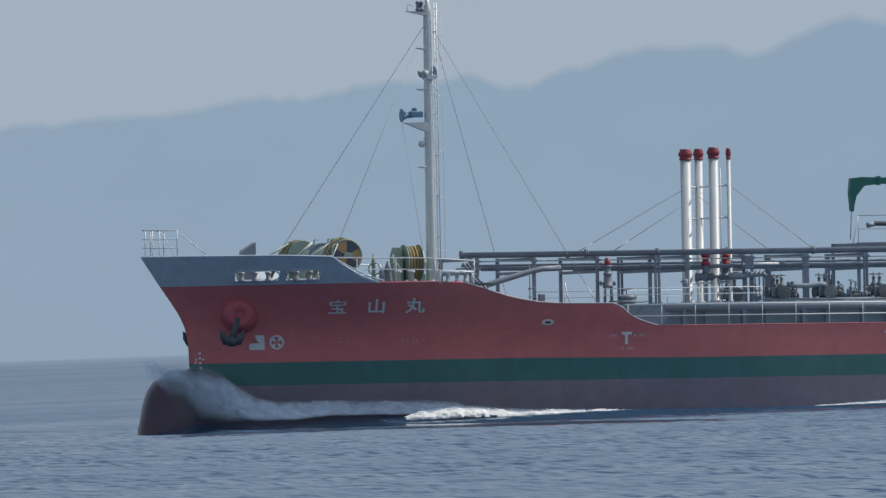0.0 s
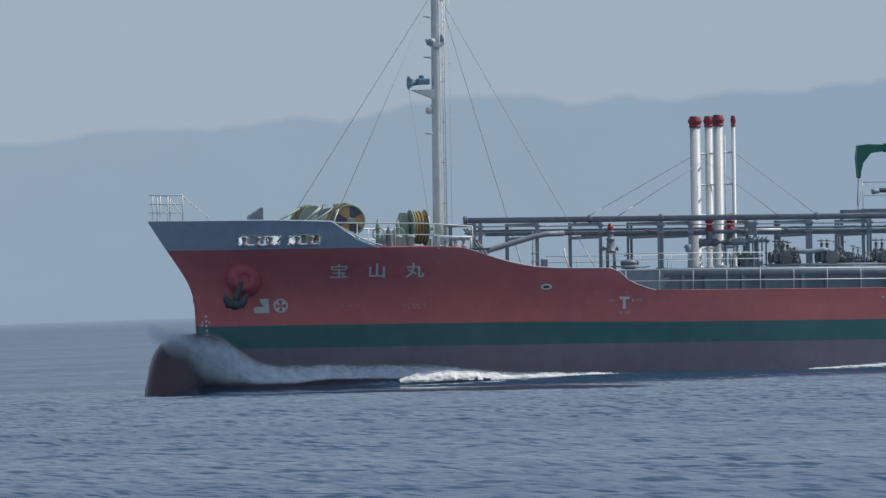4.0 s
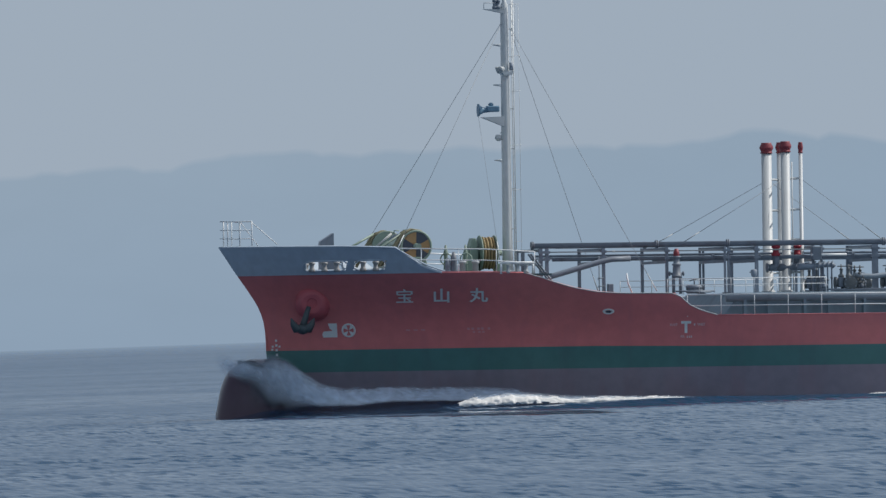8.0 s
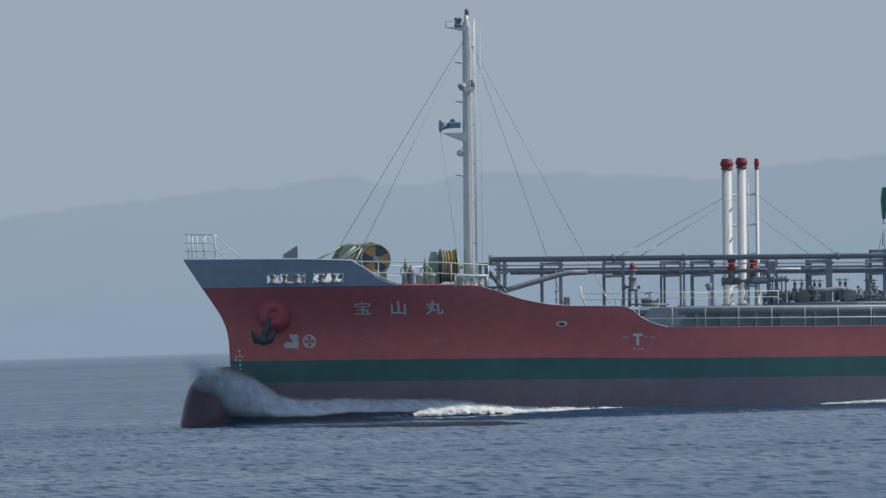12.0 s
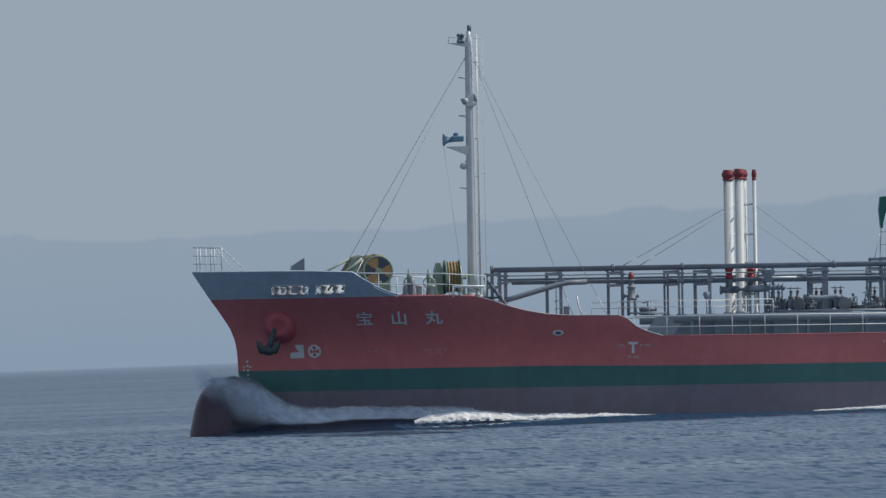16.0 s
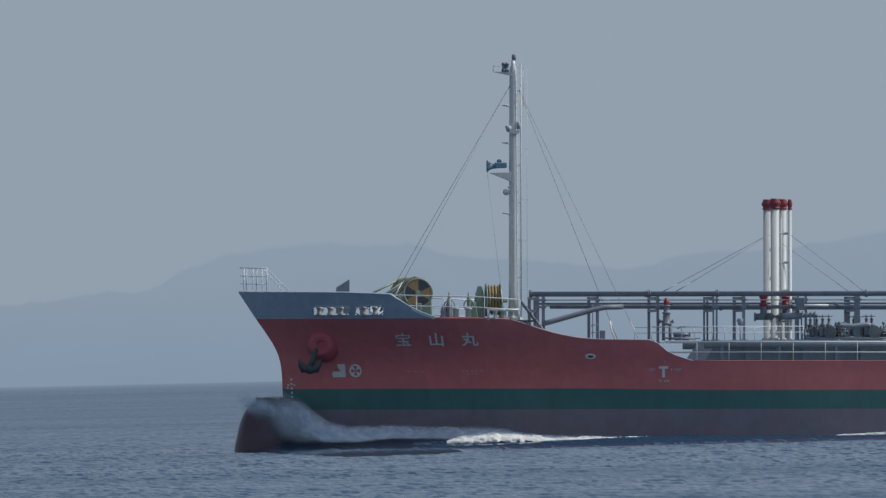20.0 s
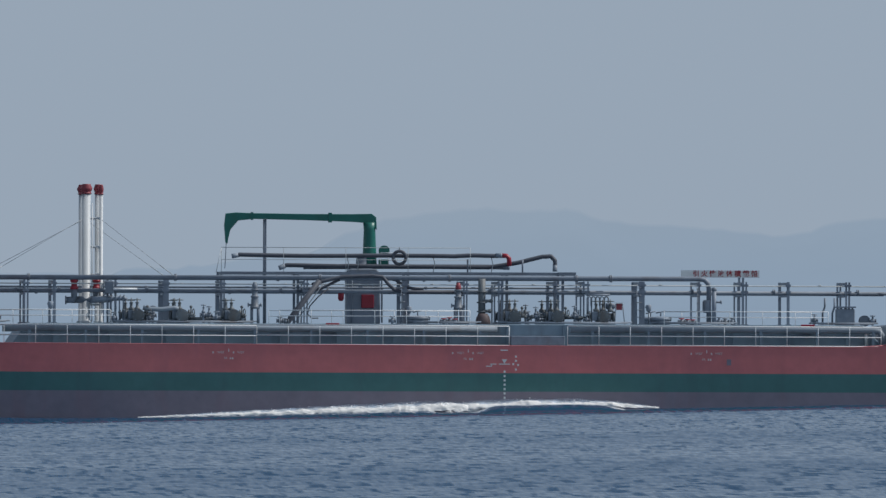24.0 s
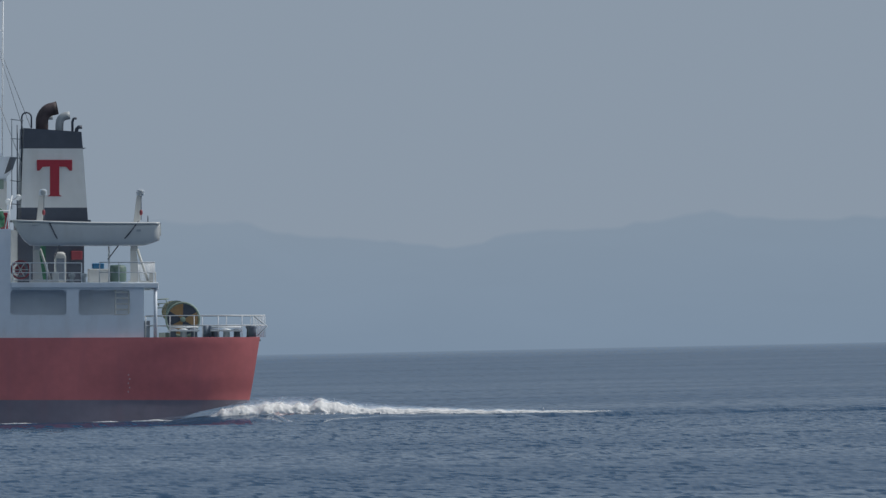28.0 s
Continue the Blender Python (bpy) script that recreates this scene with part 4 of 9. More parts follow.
part("brake_bar", Shape().tube([(6.9, 1.2, 4.9), (7.6, 1.1, 5.5)], 0.05, 6), OFFWHITE, w1)
for y in (-1.2, -0.6, 1.3):
    part("clutch_lever", Shape().tube([(7.7, y, 5.2), (7.75, y, 5.62), (7.95, y, 5.62)], 0.03, 5), WINCH, w1)
# slack rope over the drums
rr = random.Random(3)
for k in range(7):
    y = -2.6 + 0.13 * k if k < 4 else 3.3 + 0.3 * (k - 4)
    part("slack_rope", Shape().tube([(6.6 - 0.5 * rr.random(), y, 4.1), (7.0, y, 4.95), (7.3, y, 5.4 + 0.05 * (k % 3)), (7.7, y, 5.62), (8.1, y, 5.55), (8.45, y, 5.1)], 0.05, 6), ROPE, w1, "slack rope over the drum" if k == 0 else "")
part("mooring_line", Shape().tube([(5.9, 3.0, 4.8), (6.5, 3.2, 5.1), (7.3, 3.5, 5.5)], 0.05, 6), WINCH, w1)
part("mooring_line", Shape().tube([(5.9, -2.6, 4.6), (6.5, -2.5, 4.95), (7.3, -2.4, 5.45)], 0.05, 6), WINCH, w1)
w2 = winch("mooring_winch", (11.35, -0.2, 4.6), 0.75, 0.76, (-0.22, 0.42), "pale green mooring winch wound with tan rope", "x")
for k, x in enumerate((11.2, 11.34, 11.48, 11.62)):
    part("rope_turns", Shape().lathe((x, -0.2, 4.6), (1, 0, 0), [(0, 0.6), (0.03, 0.7 - 0.02 * (k % 2)), (0.09, 0.7 - 0.02 * (k % 2)), (0.12, 0.6)], 20), TANROPE, w2, "tan rope turns")
part("gear_box", Shape().prism([(10.62, 3.7), (11.05, 3.7), (11.0, 4.9), (10.92, 5.24), (10.78, 5.24), (10.68, 4.9)], -0.5, 0.3), WINCH, w2, bevel=0.03)
part("gear_box", Shape().prism([(10.2, 3.7), (10.7, 3.7), (10.6, 4.5), (10.35, 4.6)], -1.2, -0.5), WINCH, w2, bevel=0.03)
for x, y in ((9.35, -1.8), (10.25, -1.6)):
    hw = part("brake_wheel", Shape().ring((x, y, 4.35), (0.3, 1, 0), 0.24, 0.03, 16, 5), WINCH, ship, "green brake handwheel")
    part("wheel_post", Shape().lathe((x, y + 0.1, 3.66), (0, 0, 1), [(0, 0.12), (0.7, 0.08), (0.95, 0.1), (1.3, 0.03)], 10), WINCH, hw)
# small fittings along the forecastle edge
for x, h in ((8.9, 0.3), (9.15, 0.55)):
    part("ventilator", Shape().lathe((x, -4.3, 3.66), (0, 0, 1), [(0, 0.2), (0.1, 0.2), (h, 0.13), (h + 0.05, 0.15), (h + 0.15, 0.14), (h + 0.42, 0.05)], 12), DARKIRON, ship)
for x in (9.7,):
    bo = part("bollard", Shape().box(x - 0.5, x + 0.5, -5.0, -4.6, 3.66, 3.74), GREY, ship, "grey twin-post mooring bollard on deck")
    for d in (-0.28, 0.28):
        part("bitt", Shape().lathe((x + d, -4.8, 3.72), (0, 0, 1), [(0, 0.13), (0.4, 0.13), (0.42, 0.17), (0.5, 0.17), (0.53, 0.1)], 12), GREY, bo)
railing(ship, [(6.2, -4.15, 3.85), (8.4, -half_beam(8.4, 3.7) + 0.12, 3.78), (10.2, -half_beam(10.2, 3.7) + 0.12, 3.74), (12.2, -half_beam(12.2, 3.6) + 0.12, 3.6)], 0.98, 1.6, (1.0, 0.52), 0.02, 0.02, label="white forecastle rails")
railing(ship, [(8.4, half_beam(8.4, 3.7) - 0.12, 3.78), (12.2, half_beam(12.2, 3.6) - 0.12, 3.6)], 0.98, 1.15, (1.0, 0.55, 0.2), label="white forecastle rails")
yb = -half_beam(11.5, 3.7) + 0.2
fb = part("roller_fairlead", Shape().tube([(10.75, yb, 4.12), (12.2, yb, 4.12)], 0.055, 8), RAIL, ship)
for x in (10.78, 12.16):
    part("stanchion", Shape().tube([(x, yb, 3.66), (x, yb, 4.16)], 0.05, 8), RAIL, fb)
for x in (11.1, 11.5, 11.86):
    part("roller", Shape().lathe((x, yb, 3.68), (0, 0, 1), [(0, 0.12), (0.08, 0.13), (0.12, 0.08), (0.3, 0.08), (0.36, 0.12)], 10), GREY, fb)
st = part("inclined_ladder", Shape().tube([(12.4, -4.7, 4.5), (14.3, -4.9, 2.0)], 0.05, 6), DARKIRON, ship, "dark steel ladder down to the main deck")
for dz in (0.0,):
    part("stringer", Shape().tube([(12.4, -4.2, 4.5), (14.3, -4.4, 2.0)], 0.05, 6), DARKIRON, st)
for k in range(9):
    f = (k + 0.5) / 9
    part("tread", Shape().box(12.35 + 1.9 * f, 12.55 + 1.9 * f, -4.85, -4.3, 4.4 - 2.5 * f, 4.43 - 2.5 * f), DARKIRON, st)


# ---- foremast ----
def foremast():
    m = part("foremast", Shape().lathe((12.4, 0, 3.66), (0, 0, 1), [(0, 0.25), (1.2, 0.22), (6.0, 0.2), (10.8, 0.175), (11.5, 0.15), (11.62, 0.09), (11.85, 0.09)], 18), STEEL, ship, "silver-grey steel foremast with ladder and stays")
    part("base_flange", Shape().lathe((12.44, 0, 3.66), (0, 0, 1), [(0, 0.42), (0.08, 0.42), (0.2, 0.26)], 16), STEEL, m)
    for y in (-0.16, 0.16):
        part("ladder_rail", Shape().tube([(12.74, y, 3.75), (12.74, y, 15.35)], 0.022, 6), STEEL, m)
    me = Shape().tube([(0, -0.16, 0), (0, 0.16, 0)], 0.014, 5).mesh("rung", STEEL)
    for k in range(38):
        o = part("rung", me, STEEL, m)
        o.location = (12.74, 0, 3.95 + 0.3 * k)
    for z in (5.6, 7.3, 9.0, 10.7, 12.4, 14.1):
        part("ladder_clip", Shape().box(12.55, 12.78, -0.03, 0.03, z, z + 0.05), STEEL, m)
    # half hoops before the mast
    for z in (13.45, 11.75, 8.55):
        part("hoop", Shape().tube(arc((12.2, 0, z), 0.3, 100, 260, 10, "xy"), 0.024, 5), STEEL, m)
        part("hoop_arm", Shape().tube([(12.44, 0, z - 0.1), (11.92, 0, z)], 0.022, 5), STEEL, m)
    # top light bracket
    b = part("light_bracket", Shape().prism([(11.47, 14.98), (12.4, 14.78), (12.4, 14.98)], -0.18, 0.18), STEEL, m)
    part("bracket_rail", Shape().tube([(11.48, -0.18, 15.0), (11.48, -0.18, 15.24), (12.0, -0.18, 15.24)], 0.02, 5), STEEL, b)
    for dx in (-0.14, 0.1):
        part("lantern", Shape().lathe((12.05 + dx * 0.6, -0.12, 14.98), (0, 0, 1), [(0, 0.1), (0.1, 0.12), (0.12, 0.08), (0.3, 0.08), (0.32, 0.12), (0.42, 0.08)], 10), DARKIRON, b, "dark navigation lantern")
    part("top_lantern", Shape().lathe((12.44, 0, 15.48), (0, 0, 1), [(0, 0.07), (0.1, 0.1), (0.26, 0.1), (0.3, 0.05)], 10), DARKIRON, m)
    # paired floodlights
    for dy in (-0.3, 0.3):
        f = part("floodlight", Shape().lathe((12.3, dy, 12.45), (-0.5, 0, -0.2), [(0, 0.07), (0.1, 0.13), (0.2, 0.16), (0.22, 0.13)], 12), GREY, m, "grey floodlight on a small platform")
    part("lamp_platform", Shape().prism([(12.15, 12.32), (12.72, 12.32), (12.6, 12.16), (12.3, 12.16)], -0.38, 0.38), STEEL, m)
    part("lamp_drum", Shape().lathe((12.62, -0.25, 12.35), (0, 0, 1), [(0, 0.09), (0.34, 0.09)], 12), DARKIRON, m)
    # air horn on its bracket
    h = part("air_horn", Shape().lathe((11.18, -0.05, 10.68), (1, 0, 0), [(0, 0.28), (0.03, 0.28), (0.1, 0.2), (0.22, 0.13), (0.4, 0.1), (0.55, 0.09)], 16), TEAL, m, "blue-grey air horn")
    part("horn_body", Shape().box(11.55, 12.1, -0.22, 0.16, 10.6, 10.86), TEAL, h, bevel=0.05)
    part("horn_valve", Shape().lathe((11.75, -0.05, 10.84), (0, 0, 1), [(0, 0.1), (0.1, 0.12), (0.16, 0.05)], 10), TEAL, h)
    part("horn_bracket", Shape().prism([(11.3, 10.38), (12.3, 9.98), (12.3, 10.4)], -0.2, 0.14), STEEL, h)
    part("signal_lamp", Shape().lathe((12.14, 0, 9.62), (-0.6, 0, -1), [(0, 0.06), (0.08, 0.16), (0.22, 0.14), (0.28, 0.04)], 10), STEEL, m)
    part("lamp_arm", Shape().tube([(12.44, 0, 9.86), (12.15, 0, 9.7)], 0.03, 6), STEEL, m)
    # thin signal wire frame abaft the mast
    part("halyard", Shape().tube([(13.03, 0.1, 4.6), (13.03, 0.1, 15.2)], 0.008, 4), STEEL, m)
    part("halyard", Shape().tube([(12.88, 0.1, 13.4), (12.88, 0.1, 15.2)], 0.008, 4), STEEL, m)
    for z in (15.2, 13.0, 11.5, 9.2, 7.3, 5.1):
        part("halyard_arm", Shape().tube([(12.5, 0.1, z - 0.05), (13.08, 0.1, z)], 0.01, 4), STEEL, m)
    # wire stays
    for a, b in (((12.25, -0.1, 14.34), (6.6, -4.6, 4.65)), ((12.25, 0.1, 14.34), (6.9, 4.6, 4.65)), ((12.68, -0.1, 14.1), (17.6, -5.8, 2.85)),
                 ((12.68, 0.1, 14.1), (17.6, 5.8, 2.85)), ((11.2, -0.05, 10.45), (11.85, -1.0, 4.2))):
        w = part("stay_wire", Shape().tube([a, b], 0.011 if a[0] > 12 else 0.007, 5), WIRE, m)
        q = Vector(b) + (Vector(a) - Vector(b)).normalized() * 0.9
        part("turnbuckle", Shape().tube([b, q], 0.022, 6), STEEL, w)


foremast()

# ---- cargo deck ----
def fixture(name, label, category, group=""):
    """A thing bolted to the ship that is carried along with her."""
    t = thing(name, label, category, group)
    CARRIED.append(t)
    return t


def rack_post(x, wide=0.12, twin=0.0, tall=4.74, ladder=0.0):
    """One frame of the pipe rack: two legs across the ship, cross beams, clamps; twin legs or step irons where they are."""
    base = 1.74 if x < 20.5 else 2.74
    s = fixture("pipe_support", "grey steel pipe support frame across the cargo deck", "pipe support", "pipe supports on the cargo deck")
    for y in (-2.5, 2.4):
        for d in ((0, twin) if twin else (0,)):
            part("leg", Shape().box(x + d - wide / 2, x + d + wide / 2, y - 0.06, y + 0.06, base, tall), PIPE, s)
            part("foot_plate", Shape().box(x + d - wide / 2 - 0.06, x + d + wide / 2 + 0.06, y - 0.13, y + 0.13, base - 0.01, base + 0.04), PIPE, s)
    for z in (4.1, tall - 0.08):
        part("cross_beam", Shape().box(x - 0.05, x + 0.05, -2.44, 2.34, z - 0.06, z + 0.06), PIPE, s)
    for z in (4.27, 4.58):
        part("pipe_clamp", Shape().box(x - wide / 2 - 0.05, x + max(twin, 0) + wide / 2 + 0.05, -2.62, -2.5, z - 0.06, z + 0.05), PIPE, s)
    if ladder:
        part("side_rail", Shape().tube([(x + ladder, -2.6, base), (x + ladder, -2.6, 4.4)], 0.022, 6), DARKIRON, s)
        for k in range(5):
            z = base + 0.35 + 0.34 * k
            part("step_iron", Shape().tube([(x, -2.6, z), (x + ladder * 1.25, -2.62, z), (x + ladder * 1.25, -2.62, z - 0.08)], 0.02, 5), DARKIRON, s)
    return s


for x, wide, twin, ladder in ((13.3, 0.14, 0.26, 0), (16.02, 0.13, 0, -0.22), (18.77, 0.12, 0, 0), (21.3, 0.08, 0.15, 0), (22.68, 0.14, 0, 0), (25.15, 0.1, 0.36, 0), (27.85, 0.26, 0, 0),
                               (30.42, 0.07, 0.12, 0), (34.25, 0.06, 0.14, 0), (38.92, 0.17, 0, -0.16), (41.66, 0.07, 0.13, 0), (43.28, 0.07, 0.12, 0), (45.88, 0.14, 0, 0), (47.22, 0.07, 0.2, 0),
                               (49.92, 0.26, 0, -0.24), (52.58, 0.08, 0, -0.08), (54.6, 0.07, 0.17, 0), (56.72, 0.13, 0, 0), (59.42, 0.08, 0.14, 0)):
    rack_post(x, wide, twin, 4.74, ladder)


def pipe(points, r, mat=None, flanges=(), name="cargo_pipe", label="", parent=None):
    """A pipe with flange rings at the given x along its level run."""
    mat = mat or PIPE
    p = part(name, Shape().tube(points, r, 10), mat, parent or ship, label)
    if flanges:
        y, z = points[0][1], max(q[2] for q in points)
        me = Shape().lathe((-0.06, 0, 0), (1, 0, 0), [(0, r * 1.5), (0.05, r * 1.5), (0.055, r * 1.2), (0.065, r * 1.2), (0.07, r * 1.5), (0.12, r * 1.5)], 12).mesh("flange", mat)
        for x in flanges:
            o = part("flange", me, mat, p)
            o.location = (x, y, z)
    return p


pipe([(13.0, -2.2, 4.85), (52.6, -2.2, 4.87), (52.85, -2.2, 4.83), (53.03, -2.2, 4.65), (53.06, -2.2, 4.4), (53.06, -2.2, 2.8)], 0.115, flanges=(13.0, 18.4, 21.5, 28.3, 35.0, 41.0, 46.9, 48.5), label="long grey cargo pipe over the deck")
pipe([(13.9, -2.0, 4.27), (61.6, -2.0, 4.22)], 0.085, flanges=(16.2, 20.9, 22.9, 27.0, 33.2, 39.4, 42.9, 47.1, 52.3, 56.1, 60.0), label="long grey cargo pipe over the deck")
pipe([(13.5, -2.3, 4.58), (63.8, -2.3, 4.54)], 0.026, GREY, (16.5, 21.6, 28.6, 33.4, 40.2, 44.9, 50.8, 58.2), "thin_pipe")
pipe([(13.4, -0.9, 4.42), (47.6, -0.9, 4.42)], 0.05, PIPE, (19.5, 27.0, 40.0))
pipe([(14.6, 0.6, 4.85), (46.4, 0.6, 4.86)], 0.1, PIPE, (18.5, 24.6, 33.2, 40.0))
pipe([(19.0, 1.4, 4.24), (61.5, 1.4, 4.2)], 0.09, PIPE, (22.0, 31.0, 44.0, 55.0))
pipe([(13.5, -2.6, 3.5), (13.9, -2.6, 3.6), (15.9, -2.6, 4.16), (16.4, -2.5, 4.25), (17.2, -2.4, 4.27)], 0.12, PIPE)
pipe([(24.95, -3.0, 4.32), (26.5, -3.0, 4.32)], 0.05, RAIL, name="thin_pipe")
# shelf and boxes at the foremost supports
part("walkway_grating", Shape().box(13.9, 15.2, -1.4, 1.4, 4.3, 4.36), PIPE, ship)
part("small_locker", Shape().box(16.1, 16.34, -3.0, -2.7, 2.74, 3.2), DARKIRON, ship, bevel=0.03)
for x, lean in ((16.6, -0.2),):
    part("sounding_pipe", Shape().tube([(x, -5.6, 2.7), (x + lean, -5.6, 3.2), (x + lean - 0.06, -5.6, 3.62)], 0.035, 6), RAIL, ship)

for side in (-1, 1):
    y = side * 5.7
    bp = part("ballast_main", Shape().tube([(20.6, y, 2.5), (43.0, y, 2.5)], 0.15, 12), MAIN, ship, "thick grey main along the trunk side")
    part("ballast_main", Shape().tube([(46.4, y, 2.5), (60.4, y, 2.5), (60.68, y, 2.46), (60.8, y, 2.3), (60.82, y, 1.9)], 0.15, 12), MAIN, ship, "thick grey main along the trunk side")
    for x in np.arange(21.4, 60.5, 2.6):
        if not 42.5 < x < 46.5:
            part("saddle", Shape().box(x - 0.06, x + 0.06, y - 0.2, y + 0.2, 1.75, 2.42), TRUNK, bp)


def handle(parent, x, y, z, h, r, mat):
    """Spindle with its yoke, nut and handwheel."""
    part("spindle", Shape().lathe((x, y, z), (0, 0, 1), [(0, r * 0.9), (h * 0.2, r), (h * 0.28, r * 0.5), (h * 0.55, r * 0.4), (h * 0.62, r * 0.7), (h * 0.7, r * 0.25), (h, r * 0.2)], 10), mat, parent)
    part("handwheel", Shape().ring((x, y, z + h * 0.86), (0, 0, 1), r * 1.15, 0.024, 14, 5).tube([(x - r, y, z + h * 0.86), (x + r, y, z + h * 0.86)], 0.018, 5), mat, parent)


def valve_station(x, y=-3.1, wide=1.0, stems=(-0.22, 0.04), side_arm=True):
    """Paired cargo valves on one fat body with splayed feet, spindles and a wheel at the side."""
    v = fixture("cargo_valve", "dark olive pair of cargo valves with handwheels on the trunk", "valve", "cargo valves on the trunk deck")
    w = wide / 2
    part("body", Shape().lathe((x - w, y, 3.12), (1, 0, 0), [(0, 0.13), (0.02 * wide, 0.25), (0.1 * wide, 0.25), (0.12 * wide, 0.15), (0.24 * wide, 0.17), (0.34 * wide, 0.28), (0.42 * wide, 0.28), (0.44 * wide, 0.2), (0.58 * wide, 0.2), (0.6 * wide, 0.28), (0.68 * wide, 0.28), (0.78 * wide, 0.16), (0.88 * wide, 0.15), (0.9 * wide, 0.25), (0.98 * wide, 0.25), (wide, 0.13)], 18), OLIVE, v)
    # outboard branch with its blank flange and bolts
    part("branch", Shape().lathe((x + 0.1, y, 3.1), (0, -1, 0), [(0, 0.2), (0.3, 0.21), (0.32, 0.3), (0.4, 0.3), (0.42, 0.24), (0.46, 0.3), (0.53, 0.3), (0.55, 0.1)], 18), OLIVE, v)
    for k in range(8):
        q = math.pi * k / 4 + 0.2
        part("bolt", Shape().lathe((x + 0.1 + 0.25 * math.cos(q), y - 0.3, 3.1 + 0.25 * math.sin(q)), (0, -1, 0), [(0, 0.03), (0.28, 0.03)], 6), DARKIRON, v)
    part("actuator", Shape().box(x - 0.36 * wide, x - 0.12 * wide, y - 0.28, y + 0.05, 2.92, 3.34), DARKIRON, v, bevel=0.04)
    for d in stems:
        handle(v, x + d, y - (0.3 if d > 0 else 0.05), 3.32, 0.58, 0.14, OLIVE)
    for d in (-0.42, -0.12, 0.3):
        part("foot", Shape().tube([(x + d * wide, y - 0.1, 3.0), (x + d * wide * 1.25, y - 0.2, 2.74)], 0.06, 6), DARKIRON, v)
    part("bed", Shape().box(x - w * 0.9, x + w * 0.95, y - 0.4, y + 0.25, 2.74, 2.86), DARKIRON, v, bevel=0.02)
    if side_arm:
        part("side_branch", Shape().tube([(x + 0.3, y - 0.3, 3.12), (x + w + 0.12, y - 0.3, 3.12), (x + w + 0.2, y - 0.3, 3.05)], 0.08, 8), OLIVE, v)
        part("side_wheel", Shape().ring((x + w + 0.14, y - 0.3, 3.28), (1, 0.3, 0), 0.13, 0.025, 12, 5), OLIVE, v)
        part("gauge_cock", Shape().tube([(x + w + 0.02, y - 0.3, 3.12), (x + w + 0.02, y - 0.3, 3.46)], 0.035, 6).ball((x + w + 0.02, y - 0.3, 3.5), 0.075, 8, 6), OLIVE, v)


for x, wide, stems in ((26.42, 1.02, (-0.2, 0.06)), (28.45, 1.0, (-0.24, 0.0)), (30.85, 0.9, (-0.26, 0.0)), (43.85, 0.86, (-0.12, 0.12)), (45.85, 0.9, (-0.2, 0.05))):
    valve_station(x, -3.1, wide, stems), valve_station(x, 3.0, wide, stems, False)
valve_station(48.0, -3.1, 1.3, (-0.25, 0.05, 0.4), False)


def small_valve(x, y, h, mat, red=False):
    """A slim screw-down valve on its own stool."""
    v = fixture("screw_valve", "small dark screw-down valve on a stool", "valve", "small deck valves")
    part("stool", Shape().tube([(x, y, 2.74), (x, y, 2.74 + h * 0.5)], 0.05, 8), mat, v)
    part("body", Shape().ball((x, y, 2.74 + h * 0.45), (0.12, 0.11, 0.12), 10, 7), mat, v)
    part("flange", Shape().lathe((x - 0.17, y, 2.74 + h * 0.45), (1, 0, 0), [(0, 0.1), (0.05, 0.1), (0.06, 0.05), (0.28, 0.05), (0.29, 0.1), (0.34, 0.1)], 12), mat, v)
    handle(v, x, y, 2.74 + h * 0.55, h * 0.5, 0.095, SIGNAL if red else mat)


for x, y, h in ((29.55, -3.3, 0.86), (29.82, -3.1, 0.78), (30.15, -3.4, 0.55), (27.25, -2.6, 0.8), (27.05, -3.4, 0.5), (44.48, -3.2, 0.9), (44.62, -2.8, 0.6), (44.95, -3.2, 0.8), (45.15, -2.7, 0.5), (46.75, -3.2, 0.85), (46.95, -2.9, 0.65),
                (33.1, -3.2, 0.3), (33.35, -3.0, 0.24), (38.3, -3.2, 0.34), (25.4, -3.4, 0.5), (31.35, -3.3, 0.42), (57.9, -3.0, 0.5), (60.6, -3.1, 0.45), (53.45, -3.3, 0.36), (53.75, -3.1, 0.3), (54.05, -3.3, 0.32), (47.3, -3.4, 0.45)):
    small_valve(x, y, h, DARKIRON)
for x, y, h in ((40.68, -3.2, 0.26), (40.95, -3.1, 0.3), (41.2, -3.3, 0.24), (51.72, -3.1, 0.3), (51.98, -3.3, 0.26), (52.25, -3.1, 0.24)):
    small_valve(x, y, h, DARKIRON, True)
# manifold runs between the valves
pipe([(26.75, -3.35, 3.46), (27.0, -3.35, 3.4), (27.6, -3.35, 3.37), (28.2, -3.35, 3.44), (28.4, -3.35, 3.4)], 0.11, MAIN, name="manifold_pipe", label="pale grey pipe between two valves")
pipe([(28.9, -3.2, 2.95), (30.4, -3.2, 2.95)], 0.08, OLIVE, (29.6,), "manifold_pipe", "olive manifold pipe")
pipe([(44.2, -3.2, 3.1), (45.5, -3.2, 3.1)], 0.06, OLIVE, (44.8,), "manifold_pipe", "olive manifold pipe")
pipe([(46.2, -3.1, 3.05), (47.4, -3.1, 3.05)], 0.07, OLIVE, (), "manifold_pipe", "olive manifold pipe")
for x0, x1 in ((25.2, 32.0), (43.2, 49.4), (39.0, 42.4), (50.2, 54.3), (57.6, 60.8), (18.9, 20.6)):
    part("deck_line", Shape().tube([(x0, -3.6, 2.84), (x1, -3.6, 2.84)], 0.035, 6).tube([(x0 + 0.4, -3.8, 2.8), (x1 - 0.2, -3.8, 2.8)], 0.03, 6), DARKIRON, ship)


